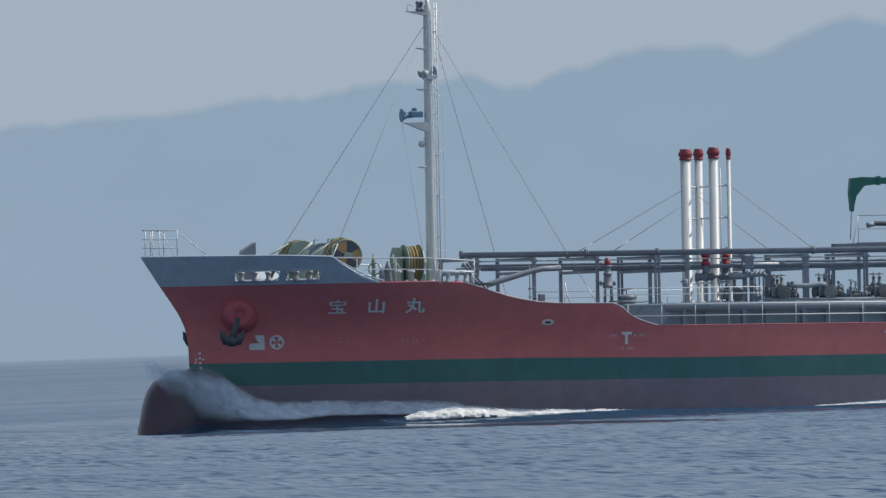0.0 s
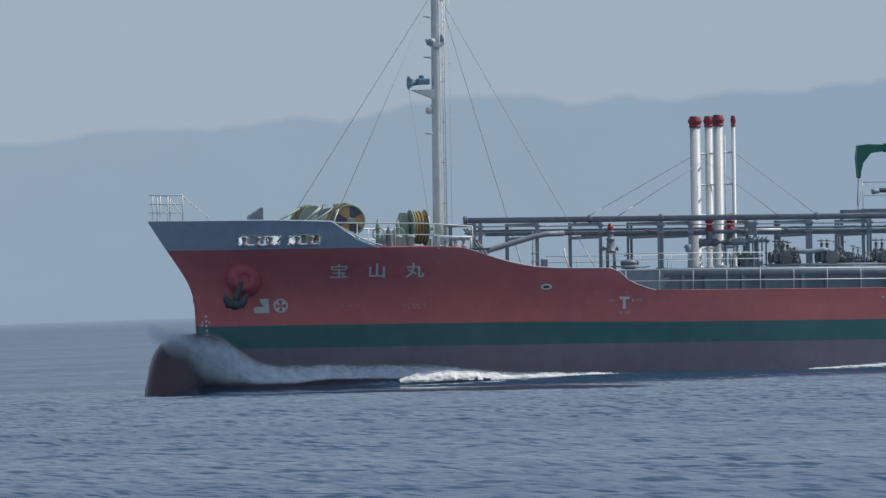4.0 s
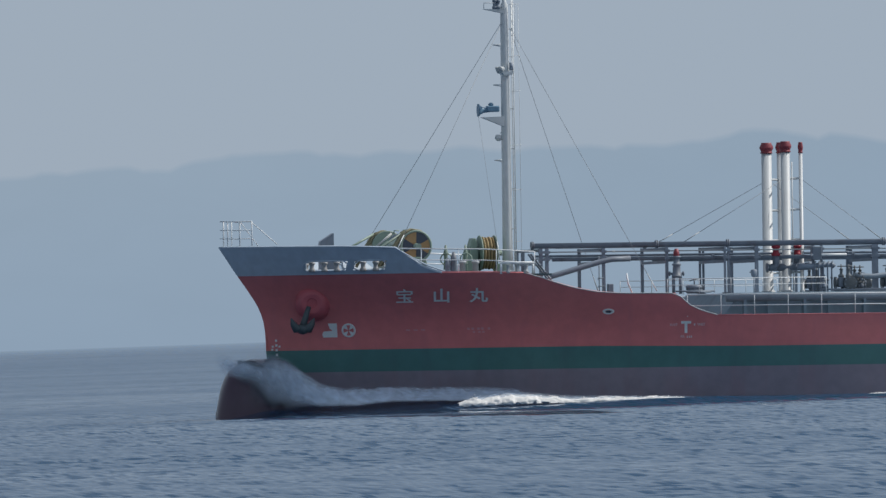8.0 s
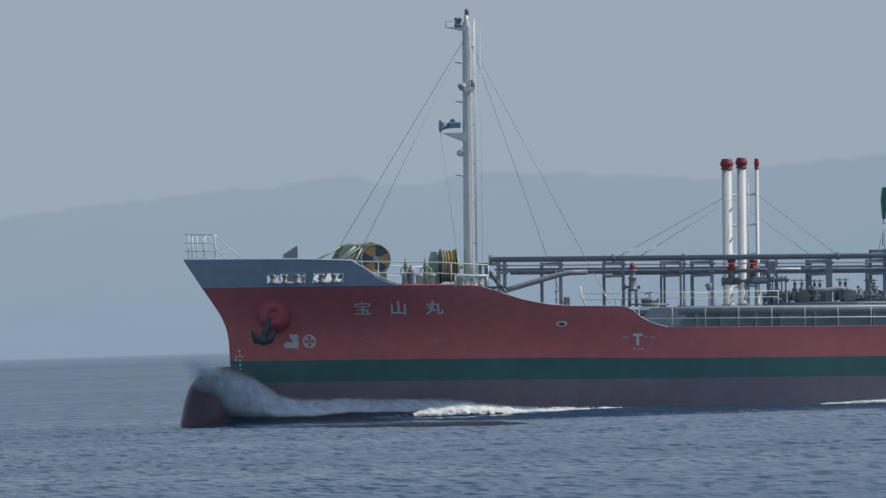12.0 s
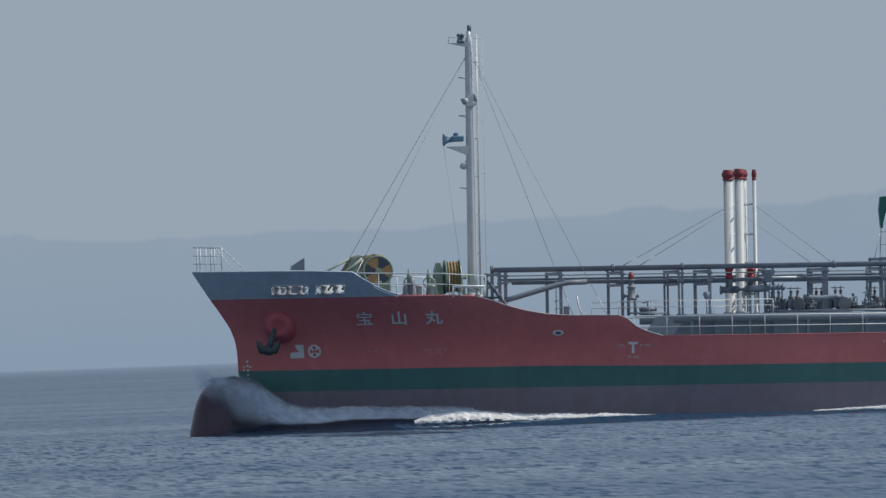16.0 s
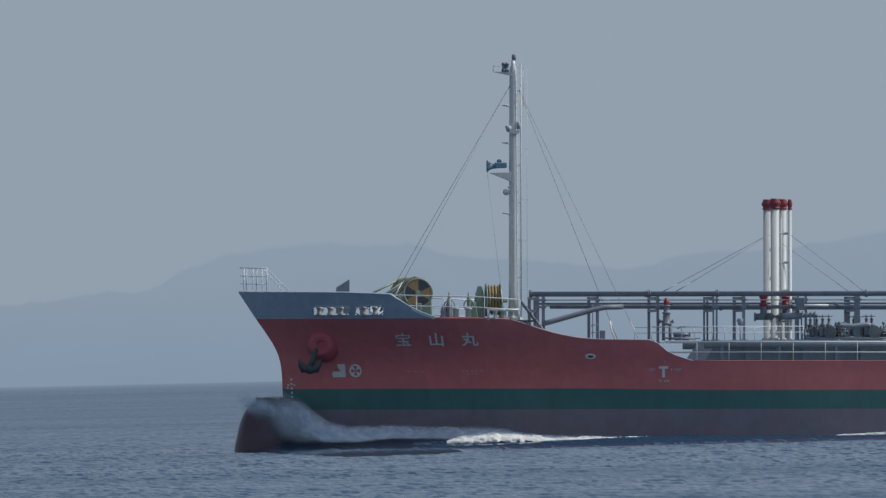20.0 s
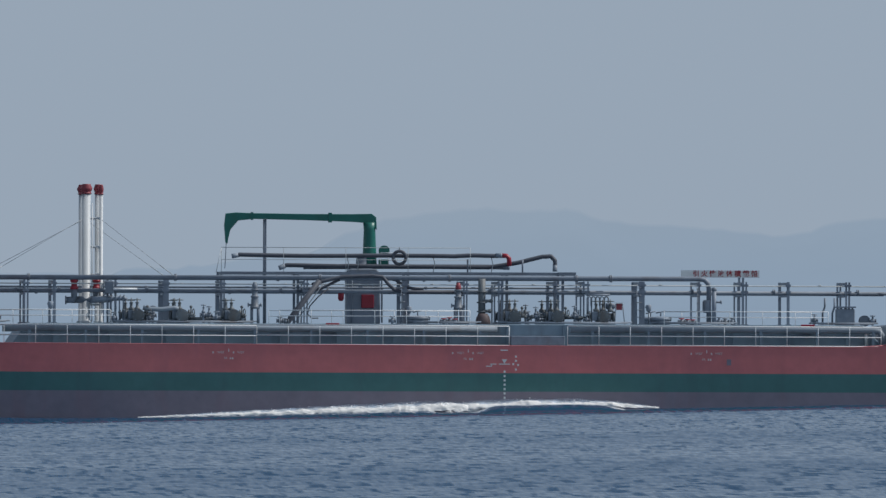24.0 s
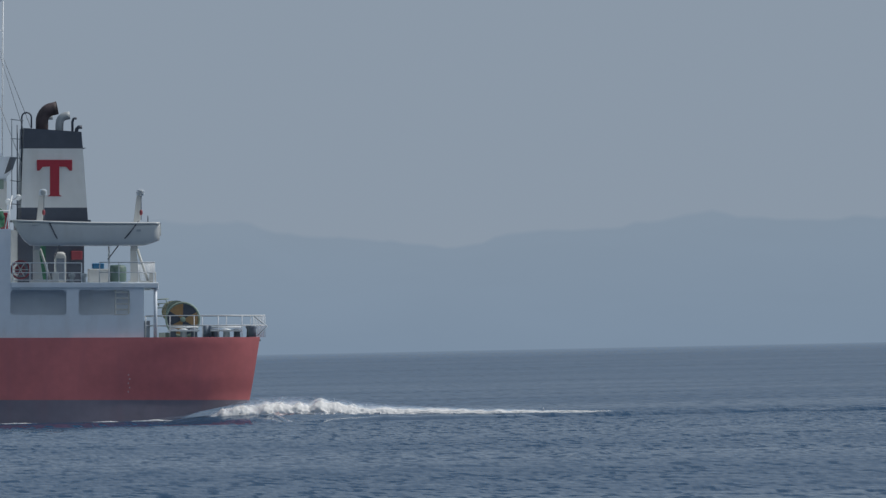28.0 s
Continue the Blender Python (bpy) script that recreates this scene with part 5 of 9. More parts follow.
def riser_bank():
    """Bank of slim risers under a dark valve chest, before the first valves."""
    b = fixture("valve_chest", "dark valve chest with a bank of slim risers below", "valve chest")
    part("chest", Shape().box(25.0, 25.42, -3.05, -2.6, 4.1, 4.68), DARKIRON, b, bevel=0.04)
    part("chest_pipe", Shape().tube([(24.4, -2.8, 3.85), (25.0, -2.8, 3.85), (25.9, -2.8, 3.9), (26.0, -2.8, 3.8)], 0.11, 8), DARKIRON, b)
    for k, x in enumerate((25.12, 25.28, 25.5, 25.68, 25.86)):
        part("riser", Shape().tube([(x, -2.9, 2.74), (x, -2.9, 3.95 - 0.08 * (k % 2)), (x + 0.06, -2.9, 4.05)], 0.034, 6), DARKIRON, b)
        part("union", Shape().lathe((x, -2.9, 3.2 + 0.1 * (k % 3)), (0, 0, 1), [(0, 0.06), (0.08, 0.06)], 8), DARKIRON, b)


riser_bank()


def coil_bank():
    """Bent hydraulic tubes over the aftmost valve, and a red notice board on legs."""
    b = fixture("hydraulic_tubes", "bank of bent grey hydraulic tubes above a valve", "pipework")
    for k in range(5):
        x = 47.35 + 0.2 * k
        part("bent_tube", Shape().tube([(x, -3.0, 2.76), (x, -3.0, 3.82)] + arc((x + 0.09, -3.0, 3.95), 0.09, 180, 0, 6) + [(x + 0.18, -3.0, 3.6)], 0.034, 6), DARKIRON, b)
    part("header", Shape().tube([(47.3, -2.95, 4.12), (48.4, -2.95, 4.12)], 0.045, 6), PIPE, b)
    part("motor", Shape().lathe((48.2, -3.1, 3.6), (1, 0, 0), [(0, 0.12), (0.05, 0.15), (0.35, 0.15), (0.45, 0.08)], 12), DARKIRON, b)
    n = fixture("notice_board", "small red notice board on thin legs", "sign")
    part("board", Shape().box(48.68, 48.95, -3.3, -3.26, 3.42, 3.72), DULLRED, n)
    part("hood", Shape().box(48.62, 49.0, -3.34, -3.22, 3.72, 3.77), RAIL, n)
    for d in (48.66, 48.97):
        part("leg", Shape().tube([(d, -3.28, 3.7), (d + 0.1 * (1 if d > 48.8 else -0.4), -3.28, 2.74)], 0.022, 6), DARKIRON, n)


coil_bank()


def pump_post(x, y, red, label):
    """Upright deck pump on two legs: bottle-shaped casing, collar and motor."""
    p = fixture("deck_pump", label, "pump", "deck pumps")
    for d in (-0.14, 0.16):
        part("leg", Shape().tube([(x + d, y, 2.74), (x + d, y, 3.6)], 0.07, 8), PIPE, p)
    part("casing", Shape().lathe((x, y, 3.42), (0, 0, 1), [(0, 0.16), (0.04, 0.21), (0.1, 0.21), (0.12, 0.17), (0.42, 0.17), (0.5, 0.15), (0.54, 0.19), (0.6, 0.19), (0.62, 0.13), (0.84, 0.13), (0.86, 0.18), (0.92, 0.18), (0.93, 0.12)], 16), DARKIRON, p)
    part("motor", Shape().lathe((x, y, 4.3), (0, 0, 1), [(0, 0.1), (0.03, 0.13), (0.22, 0.13), (0.26, 0.1), (0.36, 0.08)], 14), DULLRED if red else DARKIRON, p)
    for s in (-1, 1):
        part("branch", Shape().tube([(x, y, 3.6), (x + s * 0.3, y, 3.6)], 0.05, 8).lathe((x + s * 0.3 - 0.03, y, 3.6), (1, 0, 0), [(0, 0.1), (0.05, 0.1)], 10), PIPE, p)


pump_post(19.15, -2.7, True, "tall grey deck pump with a red motor"), pump_post(31.95, -2.8, False, "tall grey deck pump with a dark motor")
pump_post(41.38, -2.8, True, "tall grey deck pump with a red motor")


def drop_pipe():
    """Thick pipe dropping from the rack to a rusty valve."""
    d = fixture("drop_pipe", "thick grey drop pipe over a rusty brown valve", "pipe")
    part("pipe", Shape().tube([(42.5, -2.4, 4.85), (42.5, -2.4, 3.2)], 0.17, 12), OLIVE, d)
    for z in (4.2, 3.72, 3.3):
        part("flange", Shape().lathe((42.5, -2.4, z), (0, 0, 1), [(0, 0.24), (0.06, 0.24)], 16), OLIVE, d)
    part("valve_foot", Shape().lathe((42.55, -2.5, 2.74), (0, 0, 1), [(0, 0.34), (0.1, 0.36), (0.35, 0.3), (0.5, 0.2)], 14), RUST, d, "rusty brown valve foot")
    for z, l in ((3.82, 0.42), (3.35, 0.36)):
        part("branch", Shape().tube([(42.5, -2.5, z), (42.5 + l, -2.5, z)], 0.07, 8).ball((42.5 + l, -2.5, z), 0.1, 8, 6), OLIVE, d)
    e = fixture("drop_pipe", "grey drop pipe beside the warning signboard", "pipe")
    part("pipe", Shape().tube([(53.28, -2.5, 4.35), (53.28, -2.5, 2.76)], 0.1, 10), PIPE, e)
    part("cap", Shape().ball((53.28, -2.5, 4.38), (0.13, 0.13, 0.12), 10, 6), DARKIRON, e)
    part("branch", Shape().tube([(53.28, -2.5, 3.8), (53.6, -2.5, 3.8)], 0.05, 8).lathe((53.58, -2.5, 3.8), (1, 0, 0), [(0, 0.09), (0.05, 0.09)], 10), PIPE, e)
    part("strainer", Shape().lathe((52.95, -2.35, 3.3), (0, 0, 1), [(0, 0.14), (0.1, 0.2), (0.5, 0.2), (0.6, 0.14)], 12), DARKIRON, e)


drop_pipe()


def hatch(x0, x1, y, label):
    """Low tank hatch: rounded coaming, lid, hinges and a toggle bar on top."""
    h = fixture("tank_hatch", label, "hatch", "tank hatches on the trunk")
    c, w = 0.5 * (x0 + x1), 0.5 * (x1 - x0)
    part("coaming", Shape().lathe((c, y, 2.74), (0, 0, 1), [(0, w * 0.94), (0.2, w * 0.94)], 22), DARKIRON, h)
    part("lid", Shape().lathe((c, y, 2.94), (0, 0, 1), [(0, w), (0.09, w), (0.15, w * 0.9), (0.19, w * 0.4)], 22), DARKIRON, h)
    part("toggle", Shape().tube([(c, y, 3.1), (c, y, 3.34)], 0.03, 6).tube([(c - 0.22, y, 3.28), (c + 0.22, y, 3.38)], 0.026, 6), DARKIRON, h)
    for s in (-1, 1):
        part("dog", Shape().tube([(c + s * w, y - 0.1, 2.9), (c + s * w * 1.08, y - 0.1, 3.04), (c + s * w * 0.8, y - 0.1, 3.1)], 0.03, 5), DARKIRON, h)


hatch(38.95, 40.0, -3.2, "dark tank hatch with a toggle bar"), hatch(50.3, 51.2, -3.2, "dark tank hatch with a toggle bar"), hatch(19.45, 20.15, -3.2, "small dark tank hatch on the fore trunk")
hatch(38.95, 40.0, 3.2, "dark tank hatch with a toggle bar"), hatch(50.3, 51.2, 3.2, "dark tank hatch with a toggle bar")
for x, z in ((39.1, 3.45), (50.22, 3.55), (22.5, 3.62)):
    g = fixture("gauge_head", "dark level gauge head on a bracket", "gauge", "tank gauges")
    part("head", Shape().lathe((x, -2.75, z - 0.22), (0, 0, 1), [(0, 0.06), (0.08, 0.12), (0.3, 0.14), (0.34, 0.08)], 12), DARKIRON, g)
    part("bracket", Shape().tube([(x - 0.14, -2.6, z), (x, -2.75, z)], 0.03, 6), DARKIRON, g)
    part("conduit", Shape().tube([(x, -2.75, z - 0.2), (x, -2.75, 2.74)], 0.025, 6), DARKIRON, g)
# hydraulic block abaft the signboard
hb = part("valve_block", Shape().box(58.9, 59.75, -3.4, -2.6, 2.74, 3.5), DARKIRON, ship, "dark hydraulic valve block", bevel=0.04)
for k in range(5):
    part("lever", Shape().tube([(58.98 + 0.17 * k, -3.1, 3.5), (58.98 + 0.17 * k, -3.1, 3.62)], 0.04, 6), DARKIRON, hb)
part("top_plate", Shape().box(58.85, 59.8, -3.45, -2.55, 3.55, 3.62), PIPE, hb)
for x in (58.3, 58.75):
    pipe([(x, -2.8, 2.76), (x, -2.8, 3.3), (x + 0.1, -2.8, 3.6), (x + 0.1, -2.8, 4.0)], 0.045, DARKIRON, name="riser_pipe")
cp = part("cable_reel", Shape().lathe((60.25, -3.0, 2.95), (0, 1, 0), [(0, 0.26), (0.06, 0.26), (0.08, 0.16), (0.4, 0.16), (0.42, 0.26), (0.48, 0.26)], 14), DARKIRON, ship, "dark cable reel on the trunk")
part("capped_vent", Shape().tube([(60.1, -5.6, 1.8), (60.1, -5.6, 2.3), (60.25, -5.6, 2.5), (60.5, -5.6, 2.52), (60.65, -5.6, 2.3)], 0.08, 8), RAIL, ship)
# pipes slanting down before the poop
for d in (0, 0.37):
    pipe([(62.65 + d, -2.9, 2.95), (62.68 + d, -2.9, 3.3), (63.02 + d, -2.9, 3.68), (63.45 + d, -2.9, 4.05)], 0.05, PIPE, name="slanting_pipe")
    pipe([(63.0 + d, -3.0, 3.72), (63.25 + d, -3.0, 3.4)], 0.035, PIPE, name="slanting_pipe")
pipe([(61.6, -2.3, 4.19), (63.95, -2.3, 4.19)], 0.12, PIPE, (62.0, 62.9), "slanting_pipe")
part("pump_room_slope", Shape().prism([(61.3, 1.7), (64.45, 1.7), (64.45, 3.43), (63.95, 3.46), (62.93, 2.96), (62.1, 2.8), (61.3, 2.74)], -5.7, 5.7), DARKIRON, ship, "dark sloping pump room casing", bevel=0.05)
pc = part("pump_casing", Shape().lathe((64.05, -3.0, 3.4), (0, 0, 1), [(0, 0.2), (0.2, 0.28), (0.4, 0.32), (0.85, 0.32), (0.95, 0.26), (1.05, 0.28), (1.12, 0.2), (1.18, 0.05)], 14), DARKIRON, ship, "dark rounded pump casing")
part("casing_flange", Shape().lathe((63.72, -3.0, 4.18), (1, 0, 0), [(0, 0.2), (0.08, 0.2)], 12), DARKIRON, pc)
part("lifting_bail", Shape().tube([(63.5, -3.0, 4.3), (63.8, -3.0, 4.62), (64.25, -3.0, 4.66), (64.4, -3.0, 4.5)], 0.03, 6), PIPE, pc)
part("casing_box", Shape().box(64.2, 64.5, -3.3, -2.7, 3.95, 4.55), DARKIRON, pc, bevel=0.03)
part("pump_motor", Shape().lathe((64.98, -3.6, 3.45), (0, 0, 1), [(0, 0.13), (0.25, 0.13), (0.27, 0.18), (0.8, 0.18), (0.85, 0.1)], 12), DARKIRON, ship, "dark upright pump motor")
for x, z, r in ((62.15, 2.9, 0.2), (62.45, 2.98, 0.16), (62.72, 2.9, 0.14)):
    part("drain_pump", Shape().ball((x, -3.2, z), (r * 1.2, r, r), 10, 6), DARKIRON, ship, "small dark drain pump")
part("pump_spindle", Shape().tube([(62.45, -3.2, 3.0), (62.45, -3.2, 3.32), (62.3, -3.2, 3.36), (62.58, -3.2, 3.36)], 0.025, 6), PIPE, ship)
part("hung_coil", Shape().tube([(61.68 + 0.13 * math.cos(q * 0.6), -3.3, 3.35 + 0.28 * math.sin(q * 0.6)) for q in range(22)], 0.03, 6), DARKIRON, ship, "dark hose coil hung on a post")
part("post_box", Shape().box(62.02, 62.22, -3.3, -3.05, 3.3, 3.65), DARKIRON, ship, bevel=0.02)
for dx in (0, 0.14):
    part("end_post", Shape().box(61.82 + dx, 61.92 + dx, -3.2, -3.08, 2.72, 4.6), PIPE, ship, "grey steel end post of the pipe rack")
# rails along the ship's side and on the trunk
for side in (-1, 1):
    y = side * 6.52
    for a, b in ((18.75, 31.85), (31.85, 43.5), (46.2, 60.7)):
        railing(ship, [(a, y, 1.74), (b, y, 1.71)], 0.93, 1.45, (1.0, 0.5, 0.05), 0.022, 0.017, label="white deck edge rails")
    for a, b in ((18.3, 25.2), (33.0, 41.8), (50.8, 58.4)):
        railing(ship, [(a, side * 4.7, 2.74), (b, side * 4.7, 2.74)], 0.62, 1.45, (1.0, 0.58), 0.014, 0.016, label="thin rails on the cargo trunk")
part("drip_tray", Shape().box(43.6, 46.1, -6.3, -5.3, 1.76, 2.2), DARKIRON, ship, "dark drip tray at the manifold gap", bevel=0.03)
for x in (35.41, 57.4):
    part("fire_box", Shape().box(x - 0.31, x + 0.31, -5.48, -5.2, 2.46, 2.77), SIGNAL, ship, "red fire equipment box", bevel=0.02)


# ---- vent tower ----
def vent_tower():
    t = part("vent_mast", Shape().lathe((24.21, 2.05, 2.74), (0, 0, 1), [(0, 0.3), (0.1, 0.3), (0.12, 0.22), (6.0, 0.22)], 18), VENTW, ship, "white cargo vent mast with a red head")
    heads = []
    for x, y, r, top in ((24.19, -1.65, 0.2, 8.74), (24.88, -1.55, 0.085, 8.7), (24.93, 2.5, 0.165, 8.76)):
        p = part("vent_mast", Shape().lathe((x, y, 2.74), (0, 0, 1), [(0, r * 1.3), (0.1, r * 1.3), (0.12, r), (top - 2.74, r)], 16), VENTW, ship, "white cargo vent mast with a red head")
        heads.append((p, x, y, r, top))
    heads.append((t, 24.21, 2.05, 0.22, 8.74))
    for p, x, y, r, top in heads:
        part("vent_head", Shape().lathe((x, y, top), (0, 0, 1), [(-0.02, r * 1.2), (0.03, r * 1.2), (0.04, r * 1.04), (0.1, r * 1.12), (0.2, r * 1.36), (0.25, r * 1.36), (0.4, r * 1.02), (0.44, r * 1.0)], 18), DULLRED, p, "red flared vent head")
    # tie bars and the ladder beside the slim pipe
    for z in (3.6, 5.0, 6.28, 7.6):
        part("tie_bar", Shape().tube([(24.19, -1.65, z), (24.88, -1.55, z)], 0.045, 6), VENTW, t)
        part("tie_bar", Shape().tube([(24.93, 2.5, z), (24.88, -1.55, z)], 0.045, 6), VENTW, t)
        part("tie_bar", Shape().tube([(24.21, 2.05, z), (24.93, 2.5, z)], 0.045, 6), VENTW, t)
    part("ladder_rail", Shape().tube([(24.46, -1.7, 2.8), (24.46, -1.7, 8.3)], 0.026, 6), VENTW, t)
    # red valves on the pipe feet
    for x, y in ((23.62, -2.1), (24.66, -1.6)):
        v = part("flame_arrester", Shape().lathe((x, y, 4.28), (0, 0, 1), [(0, 0.12), (0.04, 0.19), (0.12, 0.19), (0.16, 0.14), (0.34, 0.14), (0.38, 0.19), (0.46, 0.19), (0.48, 0.12)], 14), SIGNAL, t, "red flame arrester")
        part("arrester_pipe", Shape().tube([(x, y, 4.3), (x, y, 3.95), (x - 0.05, y, 3.82), (x - 0.4, y, 3.8)], 0.15, 10).lathe((x - 0.42, y, 3.8), (1, 0, 0), [(0, 0.2), (0.06, 0.2)], 14), DARKIRON, v)
    part("branch_pipe", Shape().tube([(23.5, -1.7, 3.82), (24.3, -1.7, 3.82), (25.4, -1.7, 3.86)], 0.16, 10), DARKIRON, t)
    # wire stays
    for a, b in (((24.0, -1.9, 7.55), (19.6, -2.2, 4.95)), ((24.2, 2.1, 7.55), (19.3, 1.8, 4.95)), ((24.9, -1.95, 7.5), (28.2, -2.4, 4.95)), ((24.4, 2.2, 7.5), (28.0, 2.6, 4.95))):
        w = part("stay_wire", Shape().tube([a, b], 0.011, 5), WIRE, t)
        q = Vector(b) + (Vector(a) - Vector(b)).normalized() * 0.8
        part("turnbuckle", Shape().tube([b, q], 0.02, 6), GREY, w)


vent_tower()


# ---- hose crane, hoses and their gantry ----
def hose_crane():
    c = part("crane_column", Shape().prism([(36.32, 2.74), (37.89, 2.74), (37.89, 5.1), (37.7, 5.3), (36.5, 5.3), (36.32, 5.1)], -0.75, 0.75), PIPE, ship, "grey box column of the hose crane", bevel=0.06)
    part("column_neck", Shape().lathe((37.13, 0, 5.28), (0, 0, 1), [(0, 0.6), (0.06, 0.6), (0.08, 0.36), (0.5, 0.32), (0.7, 0.34)], 20), PIPE, c)
    part("hydrant", Shape().lathe((36.05, -0.9, 3.8), (0, 0, 1), [(0, 0.08), (0.1, 0.14), (0.4, 0.14), (0.5, 0.06)], 10), SIGNAL, c, "red hydrant")
    post = part("crane_post", Shape().lathe((37.42, 0, 5.5), (0, 0, 1), [(0, 0.34), (0.4, 0.32), (1.6, 0.27), (1.95, 0.3)], 16), CRANE, c, "green crane post")
    jib = Shape()
    secs = [((37.75, 7.12), (37.72, 7.7)), ((37.4, 7.42), (37.5, 7.86)), ((36.6, 7.48), (36.6, 7.84)), ((34.5, 7.55), (34.5, 7.84)), ((32.0, 7.6), (32.0, 7.87)), ((31.3, 7.52), (31.2, 7.9)), ((30.95, 7.1), (30.72, 7.85)), ((30.85, 6.7), (30.66, 7.3)), ((30.82, 6.45), (30.72, 6.5))]
    n = len(secs)
    for lo, hi in secs:
        jib.v += [(lo[0], -0.17, lo[1]), (lo[0], 0.17, lo[1]), (hi[0], 0.17, hi[1]), (hi[0], -0.17, hi[1])]
    for i in range(n - 1):
        for k in range(4):
            a, b = 4 * i + k, 4 * i + (k + 1) % 4
            jib.face([a, b, b + 4, a + 4])
    jib.face([0, 3, 2, 1]), jib.face([4 * n - 4, 4 * n - 3, 4 * n - 2, 4 * n - 1])
    j = part("jib", jib, CRANE, c, "green box jib reaching forward", bevel=0.02)
    part("jib_collar", Shape().box(35.5, 35.66, -0.2, 0.2, 7.45, 7.9), CRANE, j)
    part("jib_collar", Shape().box(31.9, 32.0, -0.2, 0.2, 7.55, 7.92), CRANE, j)
    part("hook_wire", Shape().tube([(30.76, 0, 6.5), (30.7, 0, 5.3)], 0.02, 5), DARKIRON, j)
    part("jib_rest", Shape().tube([(32.55, 0, 2.74), (32.55, 0, 7.58)], 0.08, 8), PIPE, c, "slim grey jib rest")
    w = part("crane_winch", Shape().lathe((38.1, -0.35, 6.15), (0, 1, 0), [(0, 0.24), (0.06, 0.24), (0.08, 0.16), (0.6, 0.16), (0.62, 0.24), (0.7, 0.24)], 14), CRANE, c, "green crane winch")
    part("control_stand", Shape().box(37.85, 38.3, -0.5, 0.3, 5.5, 5.75), CRANE, c, bevel=0.03)
    part("fire_hose_box", Shape().box(37.0, 37.58, -0.95, -0.75, 3.48, 4.1), SIGNAL, c, "red fire hose box on the column", bevel=0.03)
    railing(c, [(37.9, -0.7, 5.35), (39.0, -0.7, 5.35)], 0.7, 0.35, (1.0, 0.5), 0.014, 0.016)
    for x in (36.55, 37.95):
        part("column_pipe", Shape().tube([(x, -0.9, 2.8), (x, -0.9, 5.0)], 0.04, 6), PIPE, c)


hose_crane()


def hose_gantry():
    g = part("hose_gantry", Shape().box(30.4, 46.4, -1.8, -1.66, 5.02, 5.15), PIPE, ship, "grey gantry beam carrying cargo hoses")
    part("beam", Shape().box(30.4, 46.4, 1.5, 1.64, 5.02, 5.15), PIPE, g)
    for x in np.arange(30.5, 46.5, 1.75):
        part("cross_bar", Shape().box(x - 0.05, x + 0.05, -1.66, 1.5, 5.03, 5.13), PIPE, g)
    for x in (30.45, 34.0, 39.1, 43.7, 46.3):
        part("post", Shape().box(x - 0.06, x + 0.06, -1.78, -1.66, 2.74, 5.02), PIPE, g)
        part("post", Shape().box(x - 0.06, x + 0.06, 1.5, 1.62, 2.74, 5.02), PIPE, g)
    part("pipe_end", Shape().box(46.1, 46.9, -2.0, -1.5, 5.0, 5.16), PIPE, g)
    railing(g, [(30.45, -1.75, 5.15), (42.0, -1.75, 5.15)], 1.12, 2.9, (1.0, 0.5), 0.011, 0.013, mat=GREY)
    part("brace", Shape().tube([(30.45, -1.75, 6.25), (30.2, -1.75, 5.1)], 0.018, 5), RAIL, g)
    for x in (36.3, 36.75, 40.3, 43.0):
        part("hose_saddle", Shape().tube([(x, -1.4, 5.15), (x + 0.08, -1.4, 5.5), (x, -1.4, 5.85)], 0.022, 5), GREY, g)
    for x in (41.9, 44.45):
        part("hose_stand", Shape().tube([(x, -1.4, 5.15), (x, -1.4, 5.75)], 0.04, 6), PIPE, g)
    # bottom-loading arms beneath the gantry
    for d in (0, 0.32):
        part("slant_brace", Shape().tube([(33.0 + d, -2.9, 2.1), (34.8 + d, -2.9, 4.6)], 0.025, 5), DARKIRON, g)
    part("loading_arm", Shape().tube([(33.2, -2.9, 2.3), (33.5, -2.9, 2.85), (34.95, -2.9, 4.75)], 0.13, 10), RUBBER, g, "dark slanting loading arm")
    part("loading_arm", Shape().tube([(34.6, -2.7, 4.55), (35.1, -2.7, 4.7), (36.0, -2.6, 4.92), (37.4, -2.4, 4.97), (37.9, -2.4, 4.92), (38.15, -2.4, 4.6), (38.45, -2.4, 4.32), (38.9, -2.4, 4.22), (41.2, -2.4, 4.24)], 0.085, 10), RUBBER, g)
    part("loading_arm", Shape().tube([(37.9, -2.2, 4.9), (38.5, -2.2, 4.78), (39.0, -2.2, 4.45), (39.8, -2.2, 4.3)], 0.07, 8), RUBBER, g)
    part("loading_arm", Shape().tube([(33.9, -2.5, 4.25), (35.0, -2.5, 4.35), (35.9, -2.5, 4.8)], 0.07, 10), RUBBER, g)
    part("hose_loop", Shape().tube([(35.4, -2.7, 4.4), (34.9, -2.7, 4.0), (34.5, -2.7, 3.55), (34.4, -2.7, 3.2), (34.6, -2.7, 3.0), (34.9, -2.7, 3.0)], 0.03, 6), RUBBER, g)


hose_gantry()


def hose(points, r, name, label):
    h = thing(name, label, "hose", "cargo hoses on the gantry")
    CARRIED.append(h)
    pts = []
    for (a, b) in zip(points, points[1:]):
        for k in range(6):
            f = k / 6
            pts.append(tuple(Vector(a).lerp(Vector(b), f) + Vector((0, 0, 0.015 * math.sin((a[0] + f) * 2.3)))))
    pts.append(points[-1])
    part("hose_body", Shape().tube(pts, r, 10), RUBBER, h)
    for p, q in ((points[0], points[1]), (points[-1], points[-2])):
        d = (Vector(q) - Vector(p)).normalized()
        part("coupling", Shape().lathe(p, d, [(0, r * 1.12), (0.08, r * 1.15), (0.1, r * 1.1), (0.3, r * 1.08)], 12), DARKIRON, h)
    return h


